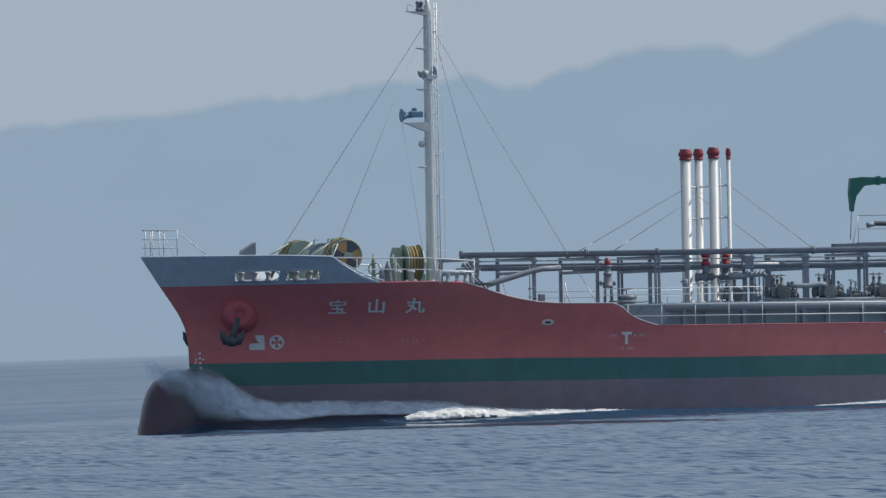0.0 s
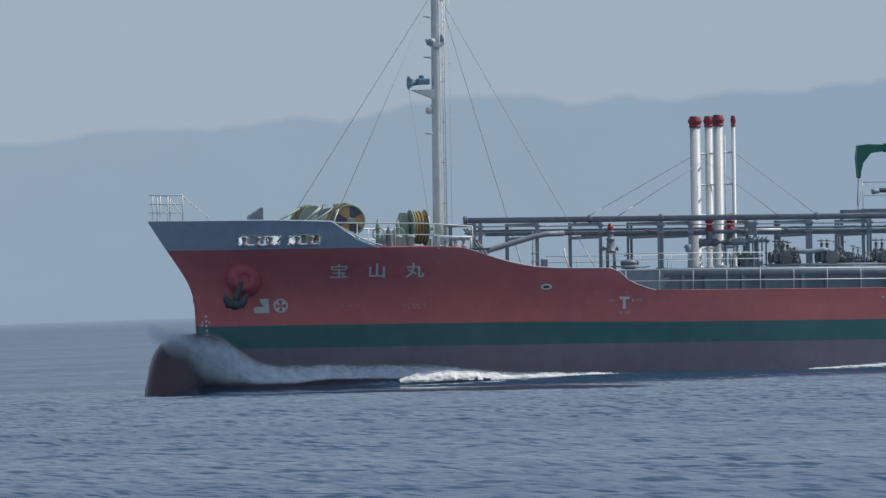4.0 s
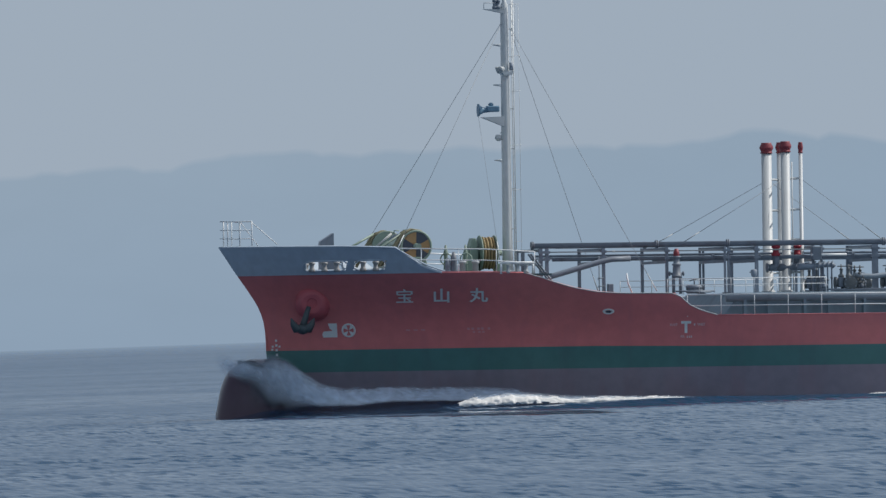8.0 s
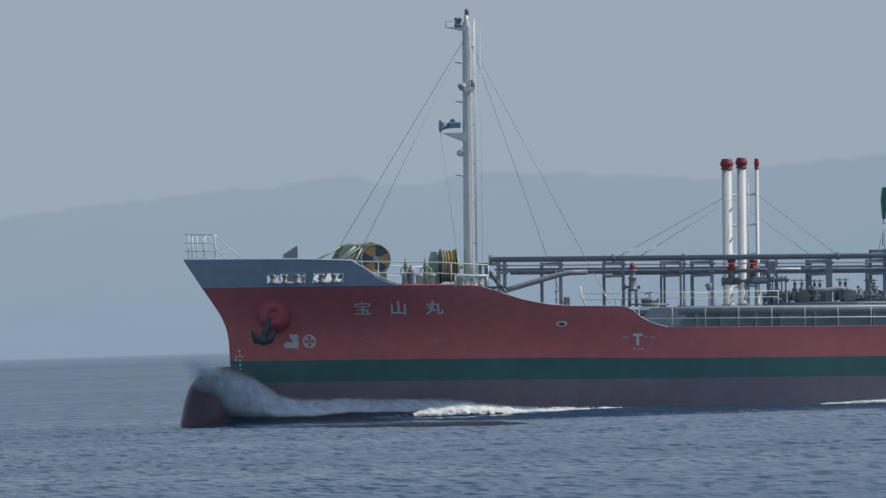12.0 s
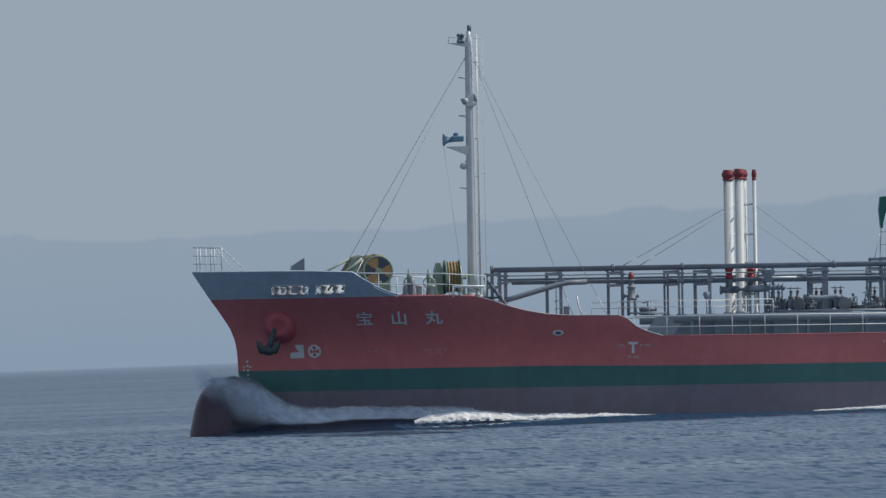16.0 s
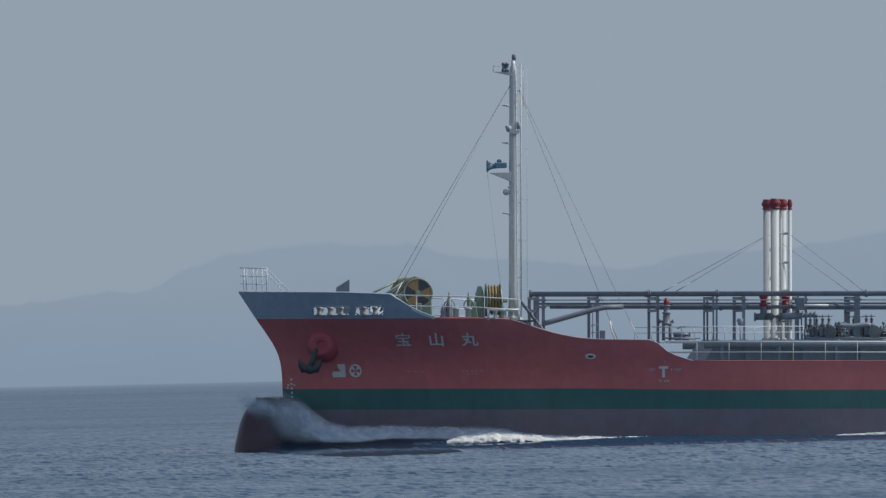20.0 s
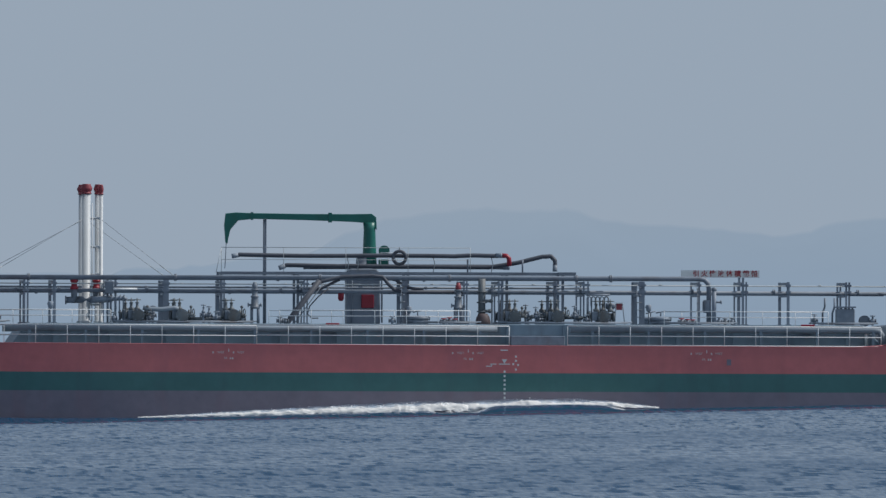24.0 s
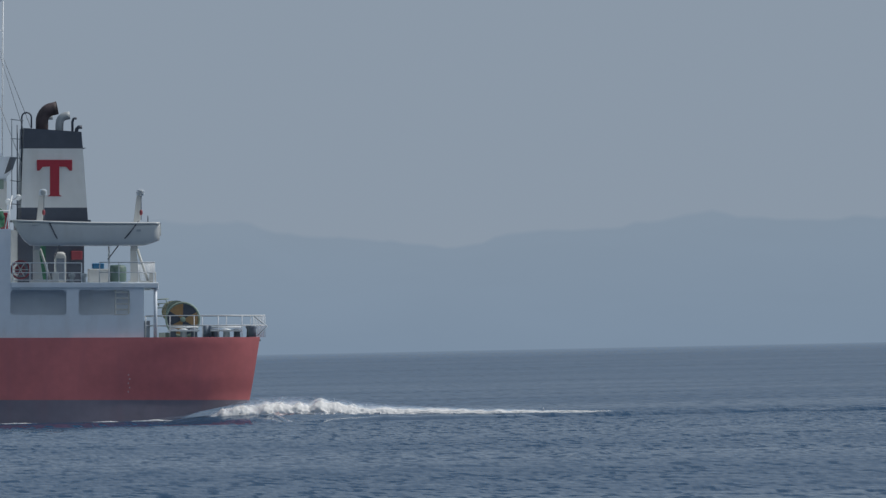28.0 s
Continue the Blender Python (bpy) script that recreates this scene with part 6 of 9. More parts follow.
h1 = hose([(30.95, -1.4, 5.86), (31.3, -1.4, 5.93), (34.5, -1.4, 5.9), (38.0, -1.4, 5.92), (41.3, -1.4, 5.88), (42.2, -1.4, 5.93), (43.5, -1.4, 5.93)], 0.1, "cargo_hose", "black rubber cargo hose with a red end bend")
part("red_bend", Shape().tube([(43.45, -1.4, 5.93), (43.7, -1.4, 5.92), (43.82, -1.4, 5.8), (43.84, -1.4, 5.45)], 0.11, 10), SIGNAL, h1, "red end bend")
hose([(33.15, -1.1, 5.32), (33.5, -1.1, 5.44), (36.4, -1.1, 5.42), (39.4, -1.1, 5.4), (42.9, -1.1, 5.4), (44.4, -1.1, 5.62), (45.4, -1.1, 5.9), (45.8, -1.1, 5.92), (45.98, -1.1, 5.7), (45.98, -1.1, 5.2)], 0.1, "cargo_hose", "black rubber cargo hose bending down at its end")
hose([(34.4, 0.9, 5.4), (38.0, 0.9, 5.42), (44.0, 0.9, 5.4)], 0.11, "cargo_hose", "black rubber cargo hose laid along the gantry")
hr = thing("coiled_hose", "black hose coil hung on the crane gantry", "hose")
CARRIED.append(hr)
part("coil", Shape().ring((38.72, -1.6, 5.82), (0, 1, 0), 0.3, 0.075, 24, 8), RUBBER, hr)
part("hanger", Shape().tube([(38.72, -1.6, 6.1), (38.72, -1.6, 6.3)], 0.02, 5), RUBBER, hr)


def signboard():
    s = thing("signboard", "white warning signboard with red characters", "sign")
    CARRIED.append(s)
    part("board", Shape().box(51.9, 55.55, -0.32, -0.28, 4.95, 5.28), MARK, s)
    for k, ch in enumerate("引火性液体積載船"):
        lettering(s, "character", ch, 0.31, (52.6 + 0.388 * k, -0.335, 5.115), (radians(90), 0, 0), SIGNAL, "red character", 0.006)
    for x in (54.62, 54.8):
        part("post", Shape().box(x - 0.05, x + 0.05, -0.26, -0.16, 2.74, 5.2), PIPE, s)


signboard()


# ---- poop: ventilators, house and bridge ----
def mushroom(x, y, base, r, h, label):
    v = part("mushroom_ventilator", Shape().lathe((x, y, base), (0, 0, 1), [(0, r * 1.2), (0.1, r), (h, r)], 16), PALE, ship, label)
    part("cowl", Shape().lathe((x, y, base + h - 0.05), (0, 0, 1), [(0, r * 1.4), (0.0, r * 1.7), (0.02, r * 1.7), (0.37, r * 1.7), (0.39, r * 1.68), (0.4, r * 1.6), (0.41, 0.3 * r)], 18), PALE, v)
    part("spindle", Shape().tube([(x, y, base + h + 0.3), (x, y, base + h + 0.5)], 0.03, 6), PALE, v)
    part("spindle_wheel", Shape().ring((x, y, base + h + 0.5), (0, 0, 1), 0.1, 0.015, 10, 4), PALE, v)
    return v


mushroom(64.65, -2.6, 3.42, 0.22, 2.15, "tall grey mushroom ventilator on the poop")
mushroom(65.82, -2.4, 5.85, 0.27, 0.45, "grey mushroom ventilator on the locker top")
lk = part("vent_locker", Shape().box(66.05, 67.2, -3.4, -1.2, 3.42, 5.88), PALE, ship, "light grey deck locker with stairs over it", bevel=0.03)
part("louvre_box", Shape().box(65.45, 66.05, -3.2, -1.6, 3.9, 5.3), PALE, lk, bevel=0.03)
part("locker_top", Shape().box(65.42, 67.3, -3.5, -1.1, 5.78, 5.9), PALE, lk)
for z in np.arange(4.0, 5.2, 0.17):
    part("louvre", Shape().box(65.4, 65.5, -3.1, -1.7, z, z + 0.06), PALE, lk)
part("locker_step", Shape().box(65.7, 66.1, -3.3, -1.5, 5.45, 5.6), PALE, lk)
railing(ship, [(64.5, -6.35, 3.45), (68.1, -6.35, 3.45)], 0.92, 1.2, (1.0, 0.55, 0.25), label="white poop rails before the house")
railing(ship, [(64.5, 6.35, 3.45), (68.1, 6.35, 3.45)], 0.92, 1.2, (1.0, 0.55, 0.25), label="white poop rails before the house")
part("rail_brace", Shape().tube([(64.6, -6.3, 4.5), (65.2, -6.3, 3.5)], 0.05, 6), RAIL, ship)
railing(ship, [(66.1, -3.3, 5.9), (66.85, -3.3, 5.9)], 1.05, 0.36, (1.0, 0.55), 0.018, 0.02, label="rails on the locker top")
# stairs up to the bridge wing
sw = part("bridge_stairs", Shape().prism([(66.75, 5.9), (67.02, 5.9), (68.35, 8.55), (68.1, 8.55)], -5.75, -5.69), WHITE, ship, "white stairs up to the bridge wing")
part("stringer", Shape().prism([(66.75, 5.9), (67.02, 5.9), (68.35, 8.55), (68.1, 8.55)], -5.05, -4.99), WHITE, sw)
for k in range(11):
    f = (k + 0.6) / 11.5
    part("tread", Shape().box(66.8 + 1.33 * f, 67.05 + 1.33 * f, -5.69, -5.05, 5.95 + 2.65 * f, 5.98 + 2.65 * f), WHITE, sw)
part("handrail", Shape().tube([(66.75, -5.72, 5.95), (66.72, -5.72, 6.8), (67.75, -5.72, 8.8), (67.95, -5.72, 9.3)], 0.03, 6), WHITE, sw)
part("handrail_mid", Shape().tube([(66.75, -5.72, 6.35), (67.95, -5.72, 8.75)], 0.02, 6), WHITE, sw)
for f in (0.3, 0.6, 0.85):
    part("baluster", Shape().tube([(66.88 + 1.33 * f, -5.72, 5.9 + 2.65 * f), (66.72 + 1.2 * f, -5.72, 6.8 + 2.35 * f)], 0.02, 6), WHITE, sw)
wch = part("deck_winch", Shape().lathe((67.95, -4.9, 4.4), (0, 1, 0), [(0, 0.36), (0.08, 0.36), (0.1, 0.24), (0.7, 0.24), (0.72, 0.36), (0.8, 0.36)], 16), DARKIRON, ship, "dark hose winch before the house")
part("stand", Shape().box(67.65, 68.25, -4.95, -4.0, 3.42, 4.2), DARKIRON, wch)
part("motor", Shape().lathe((67.7, -4.6, 4.7), (0.2, 0, 1), [(0, 0.22), (0.3, 0.24), (0.42, 0.12)], 12), DARKIRON, wch)
part("low_locker", Shape().box(67.2, 67.55, -5.2, -4.4, 3.42, 4.1), DARKIRON, ship, "dark low locker", bevel=0.03)
for x in (67.85, 68.15):
    part("gas_pipe", Shape().tube([(x, -5.9, 3.5), (x, -5.9, 5.7)], 0.03, 6), GREY, ship)


def rounded(x0, x1, z0, z1, r, n=5):
    """Outline of a rectangle with round corners, anticlockwise."""
    pts = []
    for cx, cz, a in ((x1 - r, z1 - r, 0), (x0 + r, z1 - r, 90), (x0 + r, z0 + r, 180), (x1 - r, z0 + r, 270)):
        for k in range(n + 1):
            t = radians(a + 90 * k / n)
            pts.append((cx + r * math.cos(t), cz + r * math.sin(t)))
    return pts


def holed_panel(x0, x1, z0, z1, holes, r, y0, y1):
    """An upright plate along x with rounded openings: each hole has its own cell, and strips fill between the cells."""
    sh = Shape()
    edges = [x0] + [0.5 * (a[1] + b[0]) for a, b in zip(holes, holes[1:])] + [x1]
    for (hx0, hx1, hz0, hz1), c0, c1 in zip(holes, edges, edges[1:]):
        inner = rounded(hx0, hx1, hz0, hz1, r)
        outer = []
        cx, cz = 0.5 * (hx0 + hx1), 0.5 * (hz0 + hz1)
        n = len(inner) // 4
        for q, (px, pz) in enumerate(inner):
            k = q // n
            corner = ((c1, z1), (c0, z1), (c0, z0), (c1, z0))[k]
            outer.append(corner)
        b, m = len(sh.v), len(inner)
        for y in (y0, y1):
            sh.v += [(x, y, z) for x, z in inner] + [(x, y, z) for x, z in outer]
        for i in range(m):
            j = (i + 1) % m
            same = outer[i] == outer[j]
            if same:
                sh.face([b + i, b + j, b + m + i][::-1]), sh.face([b + 2 * m + i, b + 2 * m + j, b + 3 * m + i])
            else:
                sh.face([b + i, b + j, b + m + j, b + m + i][::-1]), sh.face([b + 2 * m + i, b + 2 * m + j, b + 3 * m + j, b + 3 * m + i])
                if not (outer[i][0] == outer[j][0] and x0 < outer[i][0] < x1):
                    sh.face([b + m + i, b + m + j, b + 3 * m + j, b + 3 * m + i])
            sh.face([b + i, b + j, b + 2 * m + j, b + 2 * m + i][::-1])
    # weld the cells into one plate
    first, at = {}, []
    for p in sh.v:
        at.append(first.setdefault(tuple(round(q, 4) for q in p), len(first)))
    sh.v = list(first)
    sh.f = [list(dict.fromkeys(at[i] for i in q)) for q in sh.f]
    return sh


OPENINGS = [(68.9, 71.57, 4.53, 5.74), (72.12, 74.37, 4.53, 5.74), (74.98, 77.63, 4.55, 5.76), (78.2, 80.64, 4.56, 5.76)]


def window(parent, x0, x1, z0, z1, y, side, r=0.08, mat=None):
    """A pane with a raised frame on a side wall."""
    pts = [(x, y + side * 0.02, z) for x, z in rounded(x0, x1, z0, z1, r, 3)]
    fr = part("window_frame", Shape().tube(pts + [pts[0]], 0.016, 5), GREY if mat is None else DARKIRON, parent)
    part("pane", Shape().prism(rounded(x0, x1, z0, z1, r, 3), y - 0.012, y + 0.012), mat or DARKGLASS, fr)
    return fr


def deckhouse():
    h = part("deckhouse", Shape().box(68.32, 81.2, -5.35, 5.35, 3.42, 5.98), WHITE, ship, "white steel deckhouse over the poop")
    for side in (-1, 1):
        y = side * 6.62
        part("side_screen", holed_panel(68.32, 81.28, 3.47, 6.0, OPENINGS, 0.2, min(y, y - side * 0.012), max(y, y - side * 0.012)), WHITE, h, "white side plating with rounded openings")
        window(h, 69.55, 69.86, 4.83, 5.27, side * 5.36, side)
        for x in (73.0, 76.1):
            part("house_door", Shape().prism(rounded(x, x + 0.62, 3.6, 5.4, 0.15), side * 5.36 - 0.03, side * 5.36 + 0.03), WHITE, h)
        part("passage_deck", Shape().box(68.4, 81.2, min(side * 5.35, side * 6.53), max(side * 5.35, side * 6.53), 3.43, 3.47), PALE, h)
        part("passage_pipe", Shape().tube([(72.6, side * 5.42, 3.6), (72.6, side * 5.42, 5.9)], 0.05, 6), GREY, h)
    for side in (-1, 1):
        part("front_wing_plate", Shape().box(68.32, 68.42, min(side * 5.35, side * 6.53), max(side * 5.35, side * 6.53), 3.47, 5.98), WHITE, h)
    # fire hose box seen in the first opening, ladder in the last
    part("fire_hose_box", Shape().box(70.78, 71.38, -5.6, -5.36, 4.92, 5.58), SIGNAL, h, "red fire hose box in the passage", bevel=0.03)
    part("box_emblem", Shape().box(71.02, 71.14, -5.612, -5.6, 5.15, 5.35), PATCH, h)
    ld = part("passage_ladder", Shape().tube([(79.95, -6.42, 3.5), (79.95, -6.42, 5.9)], 0.04, 6), OFFWHITE, h, "cream ladder up to the boat deck")
    part("stringer", Shape().tube([(80.58, -6.42, 3.5), (80.58, -6.42, 5.9)], 0.04, 6), OFFWHITE, ld)
    for k in range(8):
        part("step", Shape().box(79.93, 80.6, -6.5, -6.3, 3.7 + 0.27 * k, 3.79 + 0.27 * k), OFFWHITE, ld)
    # boat deck slab with its rounded nosing
    part("boat_deck", Shape().box(68.34, 75.0, -6.6, 6.6, 5.97, 6.08), WHITE, h)
    part("boat_deck", Shape().box(75.0, 81.95, -6.68, 6.68, 6.0, 6.08), WHITE, h)
    part("deck_nosing", Shape().box(75.0, 81.98, -6.72, -6.6, 5.84, 6.1), WHITE, h, bevel=0.04)
    part("deck_nosing", Shape().box(81.86, 81.98, -6.6, 6.6, 5.76, 6.1), WHITE, h, bevel=0.04)
    for y in (-6.45, 6.45):
        part("deck_pillar", Shape().tube([(81.84, y, 3.45), (81.84, y, 5.84)], 0.085, 10), WHITE, h)
    # second tier, full width
    u = part("upper_house", Shape().prism([(68.3, 6.08), (75.0, 6.08), (75.0, 8.62), (68.3, 8.62)], -6.62, 6.62), WHITE, ship, "white full-width upper house with small square windows")
    part("house_front", Shape().prism([(68.12, 3.46), (68.33, 3.46), (68.33, 8.62), (68.12, 8.62)], -5.2, 5.2), WHITE, u, bevel=0.05)
    for y in np.arange(-4.2, 4.3, 1.4):
        for z in (4.6, 7.4):
            part("front_window", Shape().box(68.09, 68.13, y - 0.25, y + 0.25, z, z + 0.5), DARKGLASS, u)
    for k in range(4):
        part("rust_streak_pipe", Shape().tube([(68.08, -4.7 + 0.35 * k, 6.5), (68.08, -4.7 + 0.35 * k, 8.5)], 0.02, 5), GREY, u)
    for side in (-1, 1):
        for x in (70.56, 73.17):
            window(u, x, x + 0.29, 7.34, 7.76, side * 6.63, side, 0.04)
    # bridge front and wing bulwark
    b = part("bridge_wing", Shape().prism([(68.3, 8.62), (72.43, 8.62), (72.43, 9.6), (68.3, 9.6)], -6.62, -6.52), WHITE, ship, "white bridge wing bulwark with a black panel")
    part("wing_bulwark", Shape().prism([(68.3, 8.62), (72.43, 8.62), (72.43, 9.6), (68.3, 9.6)], 6.52, 6.62), WHITE, b)
    part("black_panel", Shape().box(68.46, 69.52, -6.64, -6.6, 8.62, 9.12), BLACK, b, "black side panel")
    part("front_bulwark", Shape().box(68.28, 68.38, -6.52, 6.52, 8.62, 9.6), WHITE, b)
    part("wing_front_step", Shape().prism([(67.68, 8.45), (68.3, 8.2), (68.3, 9.62), (67.7, 9.62)], -5.9, -4.9), WHITE, b)
    part("wing_shelf", Shape().box(67.55, 68.45, -6.3, -4.6, 9.58, 9.66), WHITE, b)
    for x in (67.65, 68.15):
        part("wing_lamp", Shape().lathe((x, -5.6, 9.66), (0, 0, 1), [(0, 0.06), (0.12, 0.05), (0.16, 0.09), (0.36, 0.08), (0.42, 0.04)], 10), GREY, b)
    part("nav_light_screen", Shape().box(71.4, 72.3, -6.75, -6.62, 9.2, 9.24), RAIL, b)
    part("wing_rail", Shape().tube([(71.1, -6.68, 9.66), (72.5, -6.68, 9.66), (72.5, -6.68, 8.7)], 0.025, 6), RAIL, b)
    part("wing_rail", Shape().tube([(71.6, -6.68, 9.25), (72.5, -6.68, 9.25)], 0.02, 6), RAIL, b)
    # wheelhouse: a shell with real window openings
    wh = part("wheelhouse", Shape().box(68.55, 72.5, -4.5, 4.5, 8.62, 9.66), BRIDGEW, ship, "white wheelhouse with square dark windows")
    wins = [(69.2, 70.05, 9.78, 10.55), (70.55, 71.17, 9.84, 10.48), (71.58, 72.36, 9.72, 10.5)]
    for side in (-1, 1):
        y = side * 4.5
        if side > 0:
            wins = [(a + 0.6, b + 0.6 if b < 71.8 else 72.42, c, d) for a, b, c, d in wins]
        part("window_wall", holed_panel(68.75, 72.5, 9.66, 10.7, wins, 0.06, min(y, y - side * 0.07), max(y, y - side * 0.07)), BRIDGEW, wh)
        for q in wins:
            window(wh, *q, side * 4.47, side, 0.06, GLASS)
    part("aft_wall", Shape().box(72.43, 72.5, -4.43, 4.43, 9.66, 10.7), BRIDGEW, wh)
    # raked front panes with dark mullions
    for k in range(6):
        y = -4.4 + 1.74 * k
        part("mullion", Shape().prism([(68.64, 9.66), (68.7, 9.66), (68.46, 10.7), (68.4, 10.7)], y, y + 0.08), BLACK, wh)
    part("front_glass", Shape().prism([(68.665, 9.66), (68.675, 9.66), (68.435, 10.7), (68.425, 10.7)], -4.32, 4.32), GLASS, wh)
    part("console", Shape().box(69.2, 70.0, -3.2, 3.0, 9.6, 10.0), DARKIRON, wh)
    part("green_curtain", Shape().ball((69.84, -4.2, 9.86), (0.2, 0.14, 0.2), 12, 8).ball((69.5, -4.2, 9.8), (0.16, 0.12, 0.1), 10, 6), TARP, wh, "green canvas bundle behind the pane")
    part("inner_curtain", Shape().box(69.2, 69.34, -4.4, -4.36, 9.7, 10.55), BLACK, wh), part("inner_curtain", Shape().box(70.84, 71.15, -4.4, -4.36, 9.8, 10.5), BLACK, wh), part("inner_curtain", Shape().box(71.8, 72.36, -4.4, -4.36, 9.7, 10.5), BLACK, wh)
    roof = part("wheelhouse_roof", Shape().prism([(68.05, 10.78), (68.3, 10.68), (72.55, 10.68), (72.6, 10.78), (72.6, 11.0), (68.5, 11.0), (68.4, 11.06), (68.1, 10.9)], -4.75, 4.75), BRIDGEW, wh, "white roof with a deep fascia", bevel=0.02)
    part("roof_fascia", Shape().box(68.7, 71.6, -4.82, -4.74, 10.72, 11.06), BRIDGEW, wh)
    railing(wh, [(68.7, -4.5, 11.0), (72.5, -4.5, 11.0), (73.6, -3.6, 11.0)], 0.98, 1.2, (1.0, 0.5, 0.1), 0.018, 0.02)
    railing(wh, [(69.6, 4.5, 11.0), (72.5, 4.5, 11.0)], 0.98, 1.2, (1.0, 0.5), 0.018, 0.02)
    for x in (71.75, 72.0):
        part("roof_lamp", Shape().lathe((x, -4.85, 10.55), (0, -1, -0.4), [(0, 0.05), (0.1, 0.07), (0.16, 0.04)], 8), GREY, wh)
    part("dark_horn_box", Shape().box(72.2, 72.42, -4.56, -4.5, 10.3, 10.45), DARKIRON, wh)


deckhouse()


def monkey_island():
    # gear on the wheelhouse roof
    s = part("searchlight", Shape().lathe((68.9, -3.2, 11.0), (0, 0, 1), [(0, 0.2), (0.1, 0.14), (1.2, 0.12), (1.25, 0.2), (1.35, 0.2)], 12), BRIDGEW, ship, "white pedestal with a grey searchlight")
    part("lamp_barrel", Shape().lathe((68.5, -3.2, 12.5), (1, 0, 0.15), [(0, 0.1), (0.06, 0.13), (0.35, 0.11), (0.45, 0.06)], 12), GREY, s)
    part("yoke", Shape().box(68.88, 69.0, -3.35, -3.05, 12.3, 12.72), GREY, s)
    part("pedestal_skirt", Shape().prism([(68.75, 11.0), (69.6, 11.0), (69.25, 11.7), (69.1, 12.2), (68.8, 12.2)], -3.3, -3.1), BRIDGEW, s)
    part("lamp_barrel", Shape().lathe((68.7, -3.3, 12.42), (-0.3, -1, 0.05), [(-0.2, 0.1), (0, 0.14), (0.2, 0.16), (0.24, 0.12)], 12), GREY, s)
    part("lamp_cap", Shape().lathe((68.92, -3.2, 12.7), (0, 0, 1), [(0, 0.1), (0.06, 0.16), (0.14, 0.15), (0.18, 0.05)], 12), BRIDGEW, s)
    for dx, dz in ((-0.42, 12.28), (0.34, 12.3)):
        part("side_horn", Shape().tube([(68.92, -3.2, dz), (68.92 + dx, -3.25, dz + 0.04)], [0.04, 0.07], 8), GREY, s)
    part("base_box", Shape().box(68.72, 69.2, -3.5, -2.9, 11.0, 11.42), BRIDGEW, s, bevel=0.04)
    part("cable", Shape().tube([(69.1, -3.2, 11.9), (69.4, -3.2, 11.6), (69.5, -3.2, 11.0)], 0.02, 5), GREY, s)
    d = part("satellite_dome", Shape().lathe((69.9, -3.1, 12.3), (0, 0, 1), [(0, 0.2), (0.04, 0.26), (0.2, 0.29), (0.36, 0.27), (0.5, 0.18), (0.56, 0.02)], 20), BRIDGEW, ship, "white satellite dome on a post")
    part("dome_post", Shape().tube([(69.9, -3.1, 11.0), (69.9, -3.1, 12.32)], 0.09, 10), BRIDGEW, d)
    part("whip_base", Shape().tube([(69.38, -3.1, 11.0), (69.38, -3.1, 12.7)], 0.035, 6), GREY, d)
    part("binnacle_cover", Shape().lathe((69.84, -1.6, 11.0), (0, 0, 1), [(0, 0.17), (0.3, 0.2), (0.5, 0.12), (0.75, 0.14), (0.95, 0.18), (1.15, 0.14), (1.2, 0.04)], 14), TARP, ship, "green canvas cover over the compass binnacle")
    part("covered_lamp", Shape().lathe((70.06, -2.0, 11.0), (0, 0, 1), [(0, 0.16), (0.35, 0.18), (0.42, 0.06), (0.8, 0.07), (0.95, 0.11), (1.2, 0.1), (1.24, 0.03)], 12), TARP, ship, "green canvas cover over a signal lamp")
    hl = part("loudhailer", Shape().lathe((70.62, -2.2, 11.45), (1, 0, 0), [(0, 0.17), (0.03, 0.17), (0.12, 0.08), (0.35, 0.05), (0.5, 0.06)], 12), GREY, ship, "grey loudhailer on the bridge roof")
    part("stand", Shape().tube([(70.95, -2.2, 11.0), (70.95, -2.2, 11.42)], 0.03, 6), GREY, hl)
    part("bar", Shape().tube([(70.7, -2.2, 11.55), (71.2, -2.2, 11.5)], 0.025, 6), GREY, hl)
    a = part("wind_vane_mast", Shape().tube([(71.55, -1.8, 11.0), (71.55, -1.8, 13.55)], [0.05, 0.03], 8), BRIDGEW, ship, "slim white mast with a wind vane")
    part("vane_arm", Shape().tube([(71.38, -1.8, 13.45), (71.95, -1.8, 13.52)], 0.03, 6), DARKIRON, a)
    part("vane_tail", Shape().prism([(71.8, 13.45), (72.05, 13.55), (72.07, 13.82), (71.95, 13.74), (71.85, 13.6)], -1.82, -1.78), DARKIRON, a)
    part("vane_head", Shape().tube([(71.38, -1.8, 13.32), (71.38, -1.8, 13.62)], 0.03, 6), DARKIRON, a)
    for x, y, top in ((71.25, -2.4, 12.7), (72.05, -2.4, 12.7), (72.3, -1.2, 12.4), (71.7, -0.6, 12.2), (72.45, -2.8, 12.3)):
        part("aerial", Shape().tube([(x, y, 11.0), (x, y, top)], [0.03, 0.012], 6), BRIDGEW, ship, "thin white aerial on the bridge roof")
    for x, y, top, tx in ((71.3, -2.4, 12.2, 71.9), (72.5, -2.2, 12.3, 72.0), (71.2, -1.2, 12.0, 71.9), (72.9, -2.4, 12.0, 72.7)):
        part("aerial_strut", Shape().tube([(x, y, 11.0), (tx, y + 0.3, top)], 0.018, 5), BRIDGEW, ship)
    fr = part("aerial_frame", Shape().tube([(71.64, -2.1, 11.0), (71.64, -2.1, 13.2), (71.82, -2.1, 13.2), (71.82, -2.1, 11.0)], 0.022, 6), BRIDGEW, ship, "white lattice aerial frame")
